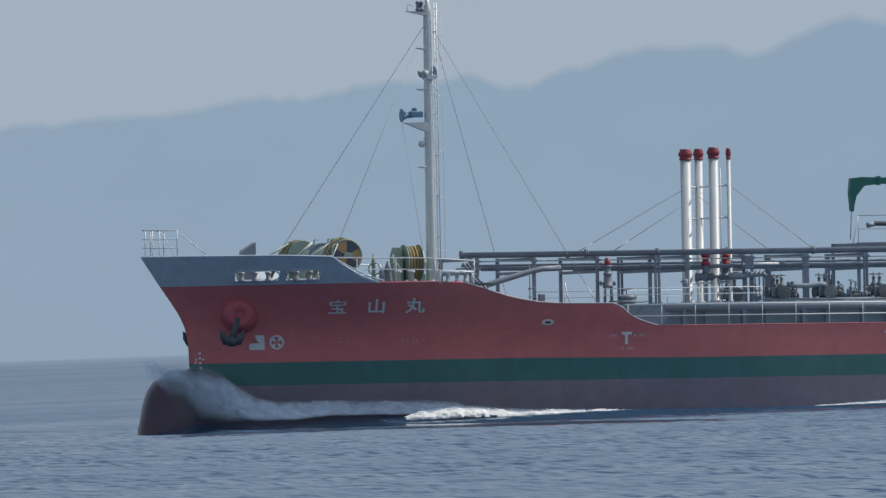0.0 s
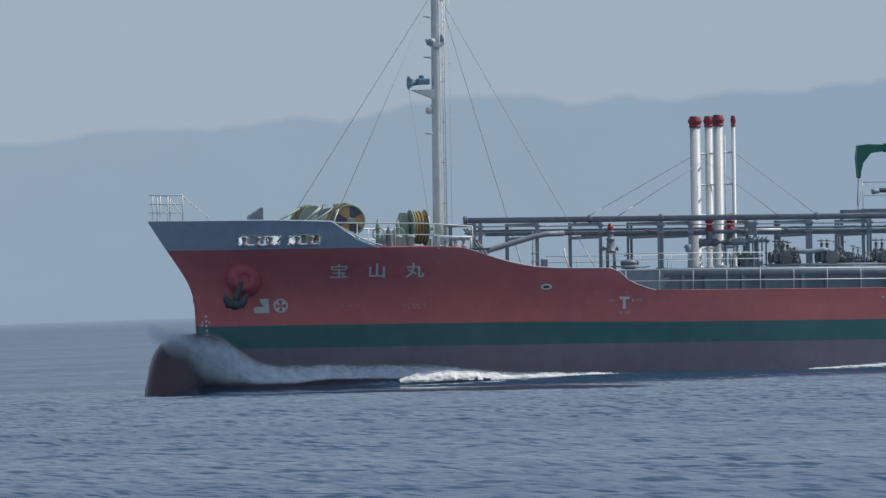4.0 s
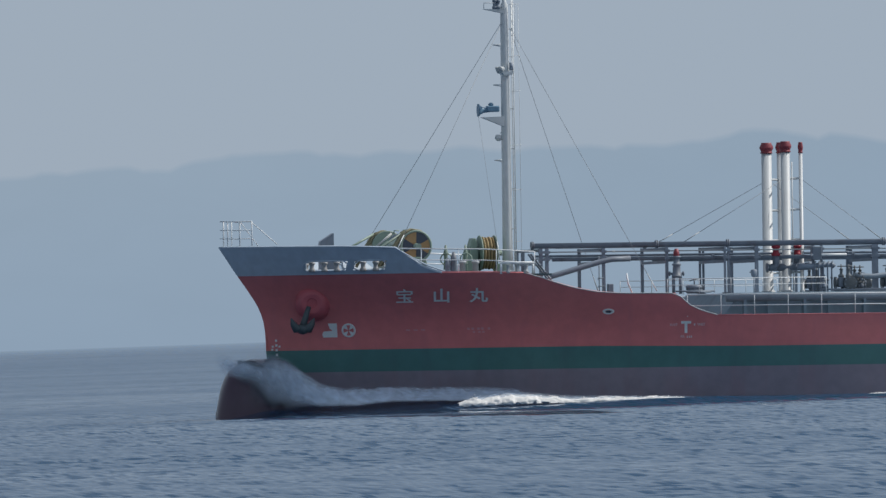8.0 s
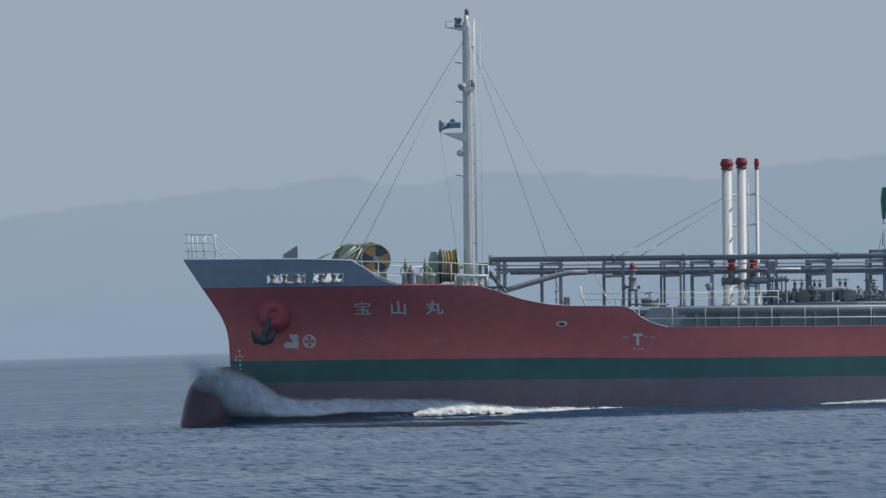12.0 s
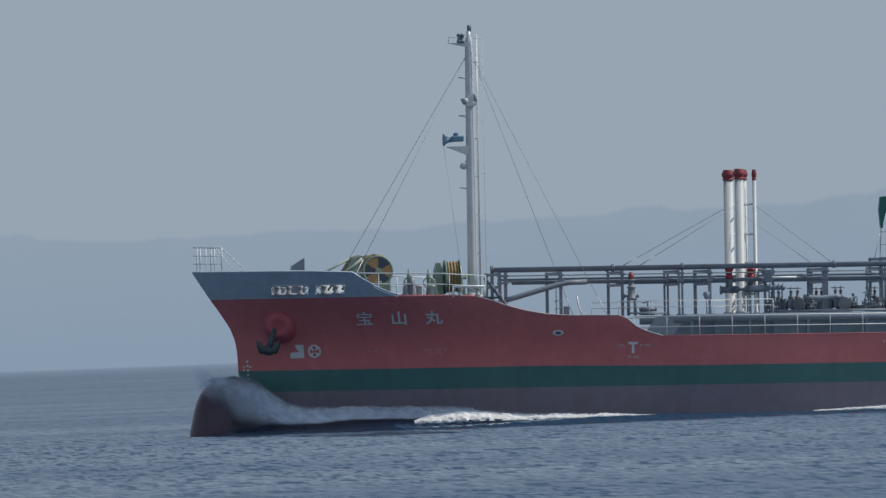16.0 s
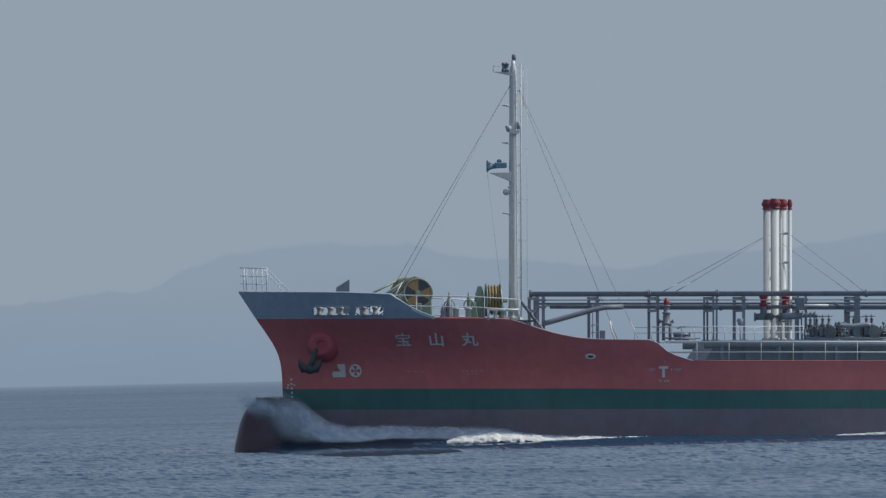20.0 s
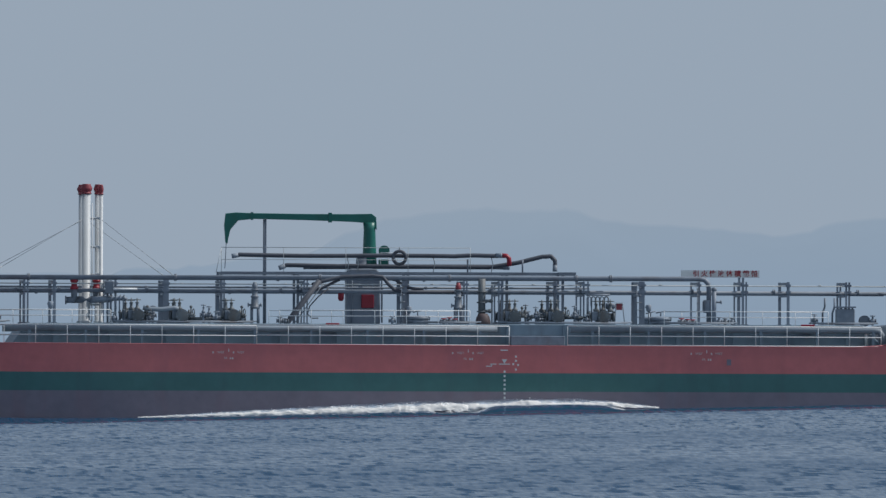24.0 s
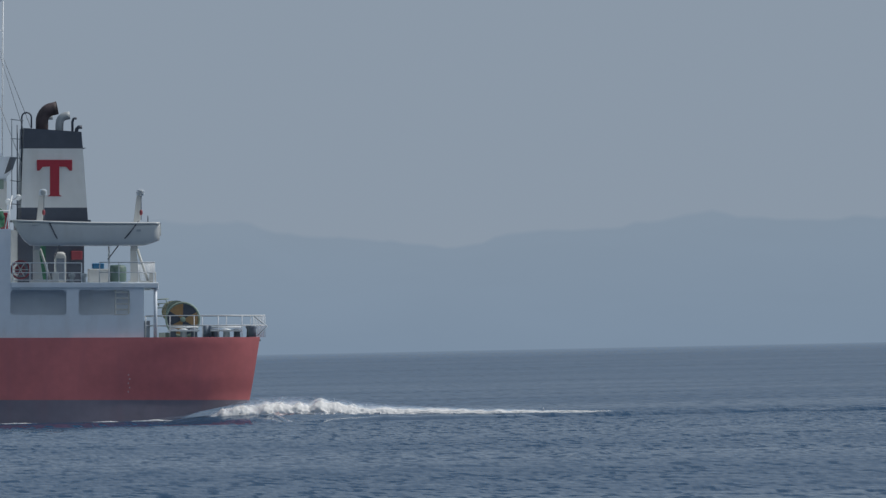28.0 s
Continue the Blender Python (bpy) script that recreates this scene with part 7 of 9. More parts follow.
    for k in range(9):
        part("cross_arm", Shape().tube([(71.64, -2.1, 11.25 + 0.22 * k), (71.82, -2.1, 11.25 + 0.22 * k)], 0.016, 5), BRIDGEW, fr)
    for z, w in ((12.75, 0.4), (12.0, 0.3)):
        part("cross_arm", Shape().tube([(71.73 - w, -2.1, z), (71.73 + w, -2.1, z)], 0.018, 5), BRIDGEW, fr)
    part("junction_box", Shape().box(71.66, 71.86, -2.2, -2.0, 12.35, 12.6), BRIDGEW, fr, bevel=0.02)
    g = part("gps_aerial", Shape().lathe((72.72, -2.0, 12.82), (0, 0, 1), [(0, 0.08), (0.06, 0.2), (0.12, 0.22), (0.18, 0.2), (0.22, 0.05)], 14), BRIDGEW, ship, "white disc aerial on a tripod")
    part("stem", Shape().tube([(72.72, -2.0, 11.0), (72.72, -2.0, 12.84)], 0.035, 6), BRIDGEW, g)
    for dx, dy in ((-0.3, 0.0), (0.2, -0.25), (0.2, 0.25)):
        part("tripod_leg", Shape().tube([(72.72 + dx, -2.0 + dy, 11.0), (72.72, -2.0, 12.3)], 0.025, 5), BRIDGEW, g)


monkey_island()


def radar_mast():
    h = part("mast_house", Shape().box(72.62, 75.1, -1.4, 1.4, 8.62, 10.95), OFFWHITE, ship, "cream mast house abaft the bridge", bevel=0.03)
    part("trunk_top", Shape().box(73.75, 75.1, -1.2, 1.2, 10.95, 11.4), WHITE, h)
    part("green_shutter", Shape().box(74.05, 74.95, -1.43, -1.39, 10.55, 11.0), WINCH, h)
    cw = part("intake_cowl", Shape().prism([(73.7, 11.05), (75.05, 11.05), (75.35, 11.45), (75.55, 12.08), (73.75, 12.1)], -1.3, 1.3), WHITE, h, "white air intake cowl with a dark louvred mouth")
    part("dark_mouth", Shape().prism([(74.98, 11.25), (75.38, 11.5), (75.57, 12.06), (75.25, 12.06)], -1.31, -1.29), DARKIRON, cw)
    part("mouth_face", Shape().prism([(75.3, 11.38), (75.36, 11.4), (75.58, 12.06), (75.52, 12.06)], -1.25, 1.25), DARKIRON, cw)
    part("cowl_slot", Shape().box(74.3, 74.75, -1.315, -1.3, 11.75, 11.8), BLACK, cw)
    part("pipe_run", Shape().tube([(72.75, -1.5, 8.7), (72.75, -1.5, 11.3)], 0.035, 6), WHITE, h)
    part("mast_foot", Shape().prism([(73.1, 11.0), (74.3, 11.0), (74.25, 12.0), (73.85, 12.1)], -0.1, 0.1), WHITE, h)
    m = part("radar_mast", Shape().prism([(73.92, 8.7), (74.26, 8.7), (74.4, 19.3), (74.1, 19.3)], -0.22, 0.22), MASTW, ship, "tall white radar mast with platforms", bevel=0.02)
    part("mast_edge", Shape().prism([(74.23, 11.2), (74.3, 11.2), (74.42, 19.3), (74.36, 19.3)], -0.235, -0.1), BLACK, m)
    part("conduit", Shape().tube([(74.42, -0.1, 11.2), (74.62, -0.1, 19.6)], 0.05, 6), OFFWHITE, m)
    part("conduit", Shape().tube([(74.95, 0.1, 11.0), (75.0, 0.1, 19.5)], 0.03, 6), RAIL, m)
    for z in (12.6, 14.0, 15.4, 16.9, 18.1):
        part("conduit_clip", Shape().box(74.2, 74.65, -0.04, 0.04, z, z + 0.04), RAIL, m)
    for z in (12.1, 14.3, 18.0):
        part("wire_arm", Shape().tube([(74.4, 0, z), (75.0, 0.1, z + 0.12)], 0.015, 5), RAIL, m)
    pf = part("radar_platform", Shape().prism([(72.15, 17.32), (72.3, 17.2), (73.4, 16.95), (73.9, 16.6), (74.15, 16.3), (74.15, 17.38), (72.15, 17.42)], -0.55, 0.55), MASTW, m, "radar platform with a curved bracket")
    railing(pf, [(72.75, -0.5, 17.4), (74.1, -0.5, 17.4)], 0.6, 0.45, (1.0, 0.5), 0.014, 0.016)
    part("pedestal", Shape().lathe((72.55, 0, 17.4), (0, 0, 1), [(0, 0.16), (0.6, 0.13), (0.65, 0.26), (0.9, 0.3), (1.0, 0.26), (1.06, 0.1), (1.14, 0.1)], 16), WHITE, pf)
    part("radar_scanner", Shape().box(72.05, 73.0, -0.5, 0.5, 18.52, 18.6), DARKIRON, pf, "dark radar scanner bar", bevel=0.02)
    up = part("upper_platform", Shape().prism([(72.1, 19.75), (72.9, 19.55), (73.7, 19.2), (74.1, 18.7), (74.4, 18.7), (74.7, 19.3), (75.15, 19.75), (75.15, 19.82), (72.1, 19.82)], -0.5, 0.5), WHITE, m, "upper platform in a flared bracket")
    railing(up, [(72.2, -0.48, 19.82), (75.1, -0.48, 19.82)], 0.65, 0.7, (1.0, 0.5), 0.014, 0.016)
    part("upper_pedestal", Shape().lathe((72.9, 0, 19.82), (0, 0, 1), [(0, 0.18), (0.5, 0.15), (0.55, 0.28), (0.85, 0.28), (0.95, 0.1)], 14), GREY, up)
    part("topmast", Shape().tube([(74.3, 0, 19.8), (74.35, 0, 23.5)], [0.14, 0.08], 10), WHITE, m)
    h = part("air_horn", Shape().lathe((72.7, -0.1, 16.42), (1, 0, 0), [(0, 0.17), (0.03, 0.17), (0.15, 0.08), (0.5, 0.05), (0.7, 0.06)], 14), DARKIRON, m, "dark air horn")
    part("horn_box", Shape().box(73.35, 73.65, -0.2, 0.1, 16.3, 16.6), GREY, h)
    part("horn_bracket", Shape().prism([(73.25, 16.25), (74.1, 16.05), (74.1, 16.35)], -0.15, 0.15), WHITE, h)
    part("horn_loop", Shape().tube([(73.45, -0.1, 16.25), (73.45, -0.1, 15.6), (73.6, -0.1, 15.45), (73.95, -0.1, 15.4)], 0.02, 5), DARKIRON, h)
    for z, out in ((15.1, 73.4), (13.95, 73.4)):
        b = part("lamp_bracket", Shape().prism([(out, z - 0.05), (74.0, z - 0.12), (74.0, z + 0.12)], -0.08, 0.08), WHITE, m)
        part("mast_lamp", Shape().lathe((out + 0.1, 0, z - 0.32), (0, 0, 1), [(0, 0.06), (0.1, 0.08), (0.2, 0.08), (0.28, 0.04)], 10), DARKIRON, b, "small dark mast lamp")
    for z in (14.4, 12.55):
        part("hoop", Shape().tube(arc((73.85, 0, z), 0.3, 100, 260, 8, "xy"), 0.015, 5), WHITE, m)
    for a, b in (((73.95, -0.2, 18.4), (70.4, -2.6, 11.1)), ((73.95, 0.2, 18.4), (70.4, 2.6, 11.1)), ((73.95, -0.2, 15.9), (70.95, -2.6, 11.1)), ((74.38, -0.2, 18.4), (75.9, -1.5, 13.3)), ((74.38, 0.2, 18.4), (76.5, 1.7, 13.3)), ((74.34, -0.2, 15.85), (75.9, -1.5, 11.5))):
        w = part("stay_wire", Shape().tube([a, b], 0.016, 5), WIRE, m)
        part("wire_collar", Shape().tube([a, Vector(a).lerp(Vector(b), 0.6 / (Vector(a) - Vector(b)).length)], 0.032, 6), DARKIRON, w)


radar_mast()


def funnel():
    def ring_of(z):
        k = (z - 9.09) / 4.3
        x0, x1 = 75.74 + 0.16 * k, 78.92 - 0.3 * k
        return x0, x1, 1.95 - 0.1 * k

    f = part("funnel", Shape().box(75.6, 78.75, -1.75, 1.75, 6.08, 9.0), BLACK, ship, "white and black funnel over a black casing")
    part("casing_white_front", Shape().box(75.05, 75.65, -1.6, 1.6, 6.08, 8.6), OFFWHITE, f)

    def band(name, z0, z1, mat, label=""):
        a0, b0, w0 = ring_of(z0)
        a1, b1, w1 = ring_of(z1)
        top0 = z1 - 0.0
        s = Shape()
        s.v += [(a0, -w0, z0), (b0, -w0, z0), (b0, w0, z0), (a0, w0, z0), (a1, -w1, z1), (b1, -w1, top0 - (0.18 if z1 > 13 else 0)), (b1, w1, top0 - (0.18 if z1 > 13 else 0)), (a1, w1, z1)]
        for q in ((3, 2, 1, 0), (4, 5, 6, 7), (0, 1, 5, 4), (1, 2, 6, 5), (2, 3, 7, 6), (3, 0, 4, 7)):
            s.face(list(q))
        return part(name, s, mat, f, label)

    band("lower_black_band", 9.09, 9.67, BLACK), band("white_band", 9.67, 12.47, FUNNELW), band("upper_black_band", 12.47, 13.44, BLACK)
    part("skirt", Shape().box(75.4, 79.05, -2.05, 2.05, 9.0, 9.09), BLACK, f)
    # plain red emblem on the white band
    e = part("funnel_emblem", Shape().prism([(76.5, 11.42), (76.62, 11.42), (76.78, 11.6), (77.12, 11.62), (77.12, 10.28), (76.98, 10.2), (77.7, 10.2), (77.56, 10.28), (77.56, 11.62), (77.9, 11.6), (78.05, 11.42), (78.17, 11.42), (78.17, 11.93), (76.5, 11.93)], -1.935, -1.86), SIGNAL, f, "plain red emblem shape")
    # uptakes
    up = part("main_exhaust", Shape().tube([(76.85, 0, 13.2), (76.85, 0, 13.75)] + arc((77.45, 0, 13.78), 0.6, 180, 95, 10) + [(77.56, 0, 14.42)], [0.3] * 8 + [0.31] * 6, 16), RUST, f, "sooty main exhaust bend")
    part("exhaust_lip", Shape().ring((77.56, 0, 14.42), (1, 0, 0.2), 0.3, 0.02, 18, 5), RUST, up)
    part("exhaust", Shape().tube([(77.65, -0.5, 13.2), (77.65, -0.5, 13.66)] + arc((78.02, -0.5, 13.68), 0.36, 180, 95, 8) + [(78.14, -0.5, 14.06)], 0.19, 14), GREY, f)
    part("exhaust", Shape().tube([(78.25, -0.8, 13.1), (78.25, -0.8, 13.75), (78.3, -0.8, 13.9), (78.45, -0.8, 13.92)], 0.06, 8), BLACK, f)
    part("exhaust", Shape().tube([(78.45, -0.6, 13.1), (78.46, -0.6, 13.4), (78.55, -0.6, 13.5), (78.72, -0.6, 13.5)], 0.09, 8), BLACK, f)
    part("exhaust", Shape().tube([(77.0, 0.8, 13.2), (77.0, 0.8, 13.8), (77.1, 0.8, 14.0), (77.4, 0.8, 14.02)], 0.15, 10), GREY, f)
    part("goose_neck", Shape().tube([(75.82, -1.2, 9.1), (75.82, -1.2, 13.9)] + arc((76.05, -1.2, 13.95), 0.23, 180, 0, 8) + [(76.28, -1.2, 13.45)], 0.04, 6), BLACK, f)
    lad = part("funnel_ladder", Shape().tube([(75.62, -1.0, 9.1), (75.62, -1.0, 13.6)], 0.03, 6), DARKIRON, f)
    for k in range(14):
        part("rung", Shape().tube([(75.62, -1.0, 9.4 + 0.3 * k), (75.62, -0.6, 9.4 + 0.3 * k)], 0.015, 5), DARKIRON, lad)
    cage = part("ladder_cage", Shape().tube([(75.35, -1.2, 9.6), (75.35, -1.2, 13.9)], 0.02, 5), DARKIRON, f)
    for z in (9.8, 10.9, 12.0, 12.9, 13.8):
        part("cage_hoop", Shape().tube([(75.9, -1.25, z), (75.35, -1.25, z + 0.05), (75.3, -0.9, z + 0.05)], 0.02, 5), DARKIRON, cage)
    for z in (12.4, 9.3):
        part("edge_plate", Shape().prism([(78.6, z), (78.95, z + 0.12), (78.6, z + 0.14)], -0.3, 0.3), BLACK, f)
    # lamps on an arm before the funnel
    ar = part("flood_arm", Shape().tube([(75.2, -1.9, 8.7), (75.2, -1.9, 9.95), (75.6, -1.9, 10.15)], 0.03, 6), RAIL, f)
    for x, z in ((75.12, 9.98), (75.62, 10.18)):
        part("flood_lamp", Shape().lathe((x, -1.9, z), (0.2, -0.5, -0.4), [(-0.12, 0.06), (0, 0.14), (0.1, 0.15), (0.12, 0.1)], 10), RAIL, ar)
    part("fire_box", Shape().box(78.12, 78.66, -2.0, -1.76, 7.2, 7.62), DULLRED, f, "red fire box on the casing", bevel=0.04)


funnel()


def boat_deck():
    railing(ship, [(75.1, -6.5, 6.1), (78.35, -6.5, 6.1)], 0.92, 0.8, (1.0, 0.5, 0.12), 0.02, 0.022, label="white boat deck rails")
    railing(ship, [(79.2, -6.5, 6.1), (81.8, -6.5, 6.1), (81.85, -2.0, 6.1), (81.85, 6.4, 6.1)], 0.95, 0.9, (1.0, 0.5), 0.02, 0.022, label="white boat deck rails")
    # gear under the boat
    k = part("steering_stand", Shape().box(77.2, 77.75, -4.2, -3.9, 6.1, 7.4), OFFWHITE, ship, "cream doorframe-like vent casing", bevel=0.03)
    part("vent_opening", Shape().box(77.29, 77.66, -4.22, -4.19, 6.2, 7.25), DARKIRON, k)
    part("vent_cap", Shape().lathe((77.48, -4.05, 7.38), (0, 0, 1), [(0, 0.24), (0.12, 0.24), (0.18, 0.1)], 12), OFFWHITE, k)
    part("blue_bin", Shape().box(79.0, 79.55, -4.3, -3.7, 6.75, 7.02), BLUE, ship, "blue plastic bin lid", bevel=0.04)
    part("white_locker", Shape().box(78.8, 79.75, -4.4, -3.6, 6.1, 6.75), OFFWHITE, ship, "cream deck locker", bevel=0.04)
    part("green_tank", Shape().lathe((80.2, -4.0, 6.15), (0, 0, 1), [(0, 0.4), (0.1, 0.42), (0.66, 0.42), (0.78, 0.34), (0.8, 0.1)], 16), TANKGREEN, ship, "dark green tank on the boat deck")
    part("post", Shape().tube([(79.72, -5.2, 6.1), (79.72, -5.2, 7.9)], 0.05, 8), RAIL, ship)
    r = part("valve_wheel", Shape().ring((75.5, -5.9, 6.7), (0, 1, 0), 0.42, 0.045, 20, 6), DULLRED, ship, "red hose reel wheel")
    for a in range(6):
        t = a * math.pi / 3
        part("spoke", Shape().tube([(75.5, -5.9, 6.7), (75.5 + 0.42 * math.cos(t), -5.9, 6.7 + 0.42 * math.sin(t))], 0.025, 5), OFFWHITE, r)
    part("reel_drum", Shape().lathe((75.5, -5.85, 6.7), (0, 1, 0), [(0, 0.25), (0.5, 0.25)], 14), DULLRED, r)
    for x in (78.5, 77.95):
        part("small_ventilator", Shape().lathe((x, -5.6, 6.1), (0, 0, 1), [(0, 0.1), (0.25, 0.1), (0.28, 0.16), (0.4, 0.16), (0.44, 0.06)], 10), GREY, ship)
    part("green_door", Shape().box(76.4, 76.85, -3.1, -3.0, 6.1, 8.0), TARP, ship, "green canvas screen")
    # davits
    for x in (76.35, 80.95):
        lean = 0.22 if x > 78 else 0.2
        d = part("boat_davit", Shape().prism([(x - 0.2, 6.1), (x + 0.28, 6.1), (x + 0.02, 7.95), (x - 0.2, 7.95)], -5.1, -4.9), OFFWHITE, ship, "cream gravity davit holding the lifeboat")
        part("davit_arm", Shape().prism([(x - 0.26, 7.6), (x + 0.08, 7.6), (x + 0.3, 10.15), (x + 0.3, 10.32), (x + 0.06, 10.32)], -5.85, -5.7), OFFWHITE, d, bevel=0.02)
        part("davit_arm_plate", Shape().prism([(x - 0.2, 7.8), (x + 0.02, 7.8), (x + 0.24, 10.2), (x + 0.1, 10.2)], -5.55, -5.5), OFFWHITE, d)
        part("davit_head", Shape().prism([(x + 0.02, 10.2), (x + 0.38, 10.2), (x + 0.38, 10.42), (x + 0.3, 10.5), (x + 0.1, 10.5), (x + 0.02, 10.42)], -6.3, -5.7), WHITE, d, bevel=0.03)
        part("head_sheave", Shape().lathe((x + 0.2, -6.34, 10.34), (0, 1, 0), [(0, 0.09), (0.03, 0.13), (0.06, 0.09)], 12), GREY, d)
        part("fall_wire", Shape().tube([(x + 0.24, -6.25, 10.2), (x + 0.22, -6.3, 9.05)], 0.025, 5), DARKIRON, d)
        part("fall_block", Shape().ball((x + 0.22, -6.3, 9.4), (0.08, 0.08, 0.14), 10, 6), DULLRED, d)
        part("davit_brace", Shape().tube([(x + 0.65, -5.0, 6.1), (x + 0.12, -5.0, 7.7)], 0.06, 6), OFFWHITE, d)
        part("davit_foot", Shape().box(x - 0.3, x + 0.75, -5.2, -4.8, 6.09, 6.2), OFFWHITE, d)
        part("winch_box", Shape().box(x + 0.7, x + 1.0, -5.2, -4.8, 6.1, 6.6), OFFWHITE, d, bevel=0.03)


boat_deck()


def lifeboat():
    b = thing("lifeboat", "open white lifeboat hung in davits above the boat deck", "lifeboat")
    CARRIED.append(b)
    x0, x1, yc = 75.1, 82.0, -6.2
    ns, nr = 26, 15
    for kind in ("shell", "rail"):
        sh = Shape()
        if kind == "shell":
            for i in range(ns):
                u = i / (ns - 1)
                x = x0 + (x1 - x0) * u
                full = min(1, (u / 0.32)) if u < 0.32 else 1.0
                w = 1.02 * (1 - (1 - full) ** 2) * (1 - 0.12 * max(0, u - 0.75) / 0.25) + 0.01
                top = 9.0 - 0.05 * math.sin(math.pi * u) - 0.12 * u
                low = 8.95 - (8.95 - 7.82) * (1 - (1 - min(1, u / 0.13)) ** 1.6) + 0.25 * max(0, u - 0.9) / 0.1
                for k in range(nr):
                    a = math.pi * k / (nr - 1)
                    c = -math.cos(a)
                    s = math.sin(a)
                    sh.v.append((x, yc + w * math.copysign(abs(c) ** 0.14, c), top - (top - low) * s))
            for i in range(ns - 1):
                for k in range(nr - 1):
                    a = i * nr + k
                    sh.face([a, a + nr, a + nr + 1, a + 1][::-1], True)
            sh.face([(ns - 1) * nr + k for k in range(nr)])
            o = part("boat_shell", sh, BOATW, b)
            mod = o.modifiers.new("skin", "SOLIDIFY")
            mod.thickness, mod.offset = 0.06, -1
        else:
            for side in (-1, 1):
                pts = []
                for i in range(ns):
                    u = i / (ns - 1)
                    full = min(1, u / 0.32)
                    w = 1.02 * (1 - (1 - full) ** 2) * (1 - 0.12 * max(0, u - 0.75) / 0.25) + 0.03
                    pts.append((x0 + (x1 - x0) * u, yc + side * w, 9.01 - 0.05 * math.sin(math.pi * u) - 0.12 * u))
                part("gunwale", Shape().tube(pts, 0.055, 6), BOATW, b)
    part("boat_cover", Shape().box(76.0, 81.8, yc - 0.85, yc + 0.85, 8.82, 8.86), OFFWHITE, b)
    part("stern_post", Shape().tube([(81.5, yc, 8.9), (81.5, yc, 9.25)], 0.03, 6), DARKIRON, b)
    part("rudder_hook", Shape().box(81.95, 82.12, yc - 0.05, yc + 0.05, 8.3, 8.9), BOATW, b)
    for xa, xb in ((76.75, 77.3), (81.0, 80.1)):
        part("gripe_strap", Shape().tube([(xa, yc - 0.98, 9.0), (xa + 0.5 * (xb - xa), yc - 1.1, 8.4), (xb, yc - 0.8, 7.9), (xb - 0.2 * (1 if xb > xa else 2.2), -5.4, 7.2)], 0.03, 6), BLACK, b, "black gripe strap")
    part("name_plate", Shape().box(80.9, 81.1, yc - 1.0, yc - 0.96, 8.5, 8.6), GREY, b)


lifeboat()


def raft_and_cover():
    r = thing("life_raft", "white life raft canister on a cradle", "life raft")
    CARRIED.append(r)
    part("canister", Shape().lathe((72.55, -5.9, 9.08), (1, 0, 0), [(0, 0.2), (0.05, 0.3), (0.14, 0.33), (0.5, 0.33), (0.52, 0.35), (0.6, 0.35), (0.62, 0.33), (0.98, 0.33), (1.06, 0.3), (1.1, 0.2)], 20), WHITE, r)
    for x in (72.85, 73.3):
        part("band", Shape().ring((x, -5.9, 9.08), (1, 0, 0), 0.33, 0.02, 20, 5), GREY, r)
        part("cradle", Shape().prism([(x - 0.05, 8.62), (x + 0.05, 8.62), (x + 0.05, 8.85), (x - 0.05, 8.85)], -6.2, -5.6), GREY, r)
    t = thing("tarpaulin", "bundled green canvas cover on the bridge deck", "tarpaulin")
    CARRIED.append(t)
    s = Shape()
    nu, nv = 40, 24
    for i in range(nv + 1):
        for k in range(nu):
            a, h = 2 * math.pi * k / nu, i / nv
            w = noise.noise((math.cos(a) * 1.7, math.sin(a) * 1.7, h * 2.4)) * 0.18 + noise.noise((math.cos(a) * 5, math.sin(a) * 5, h * 5)) * 0.13
            q = (1 - h ** 7) * 0.52 + 0.02 + w * (1 - 0.6 * h)
            s.v.append((74.15 + 1.12 * q * math.cos(a), -5.9 + 0.9 * q * math.sin(a), 8.63 + 0.98 * h + 0.08 * math.cos(a)))
    for i in range(nv):
        for k in range(nu):
            a, b = i * nu + k, i * nu + (k + 1) % nu
            s.face([a, b, b + nu, a + nu], True)
    s.face([nv * nu + k for k in range(nu)]), s.face([k for k in reversed(range(nu))])
    part("canvas", s, TARP, t)
    part("red_locker", Shape().box(74.6, 74.95, -5.2, -4.8, 8.63, 9.4), SIGNAL, ship, "red locker behind the canvas", bevel=0.03)
    railing(ship, [(72.6, -6.5, 8.63), (74.95, -6.5, 8.63)], 0.85, 1.2, (1.0,), 0.018, 0.02, label="thin rail of the bridge deck")
    part("aft_stay_pole", Shape().tube([(74.75, -6.3, 8.6), (75.1, -6.0, 10.2)], 0.03, 6), RAIL, ship)


raft_and_cover()


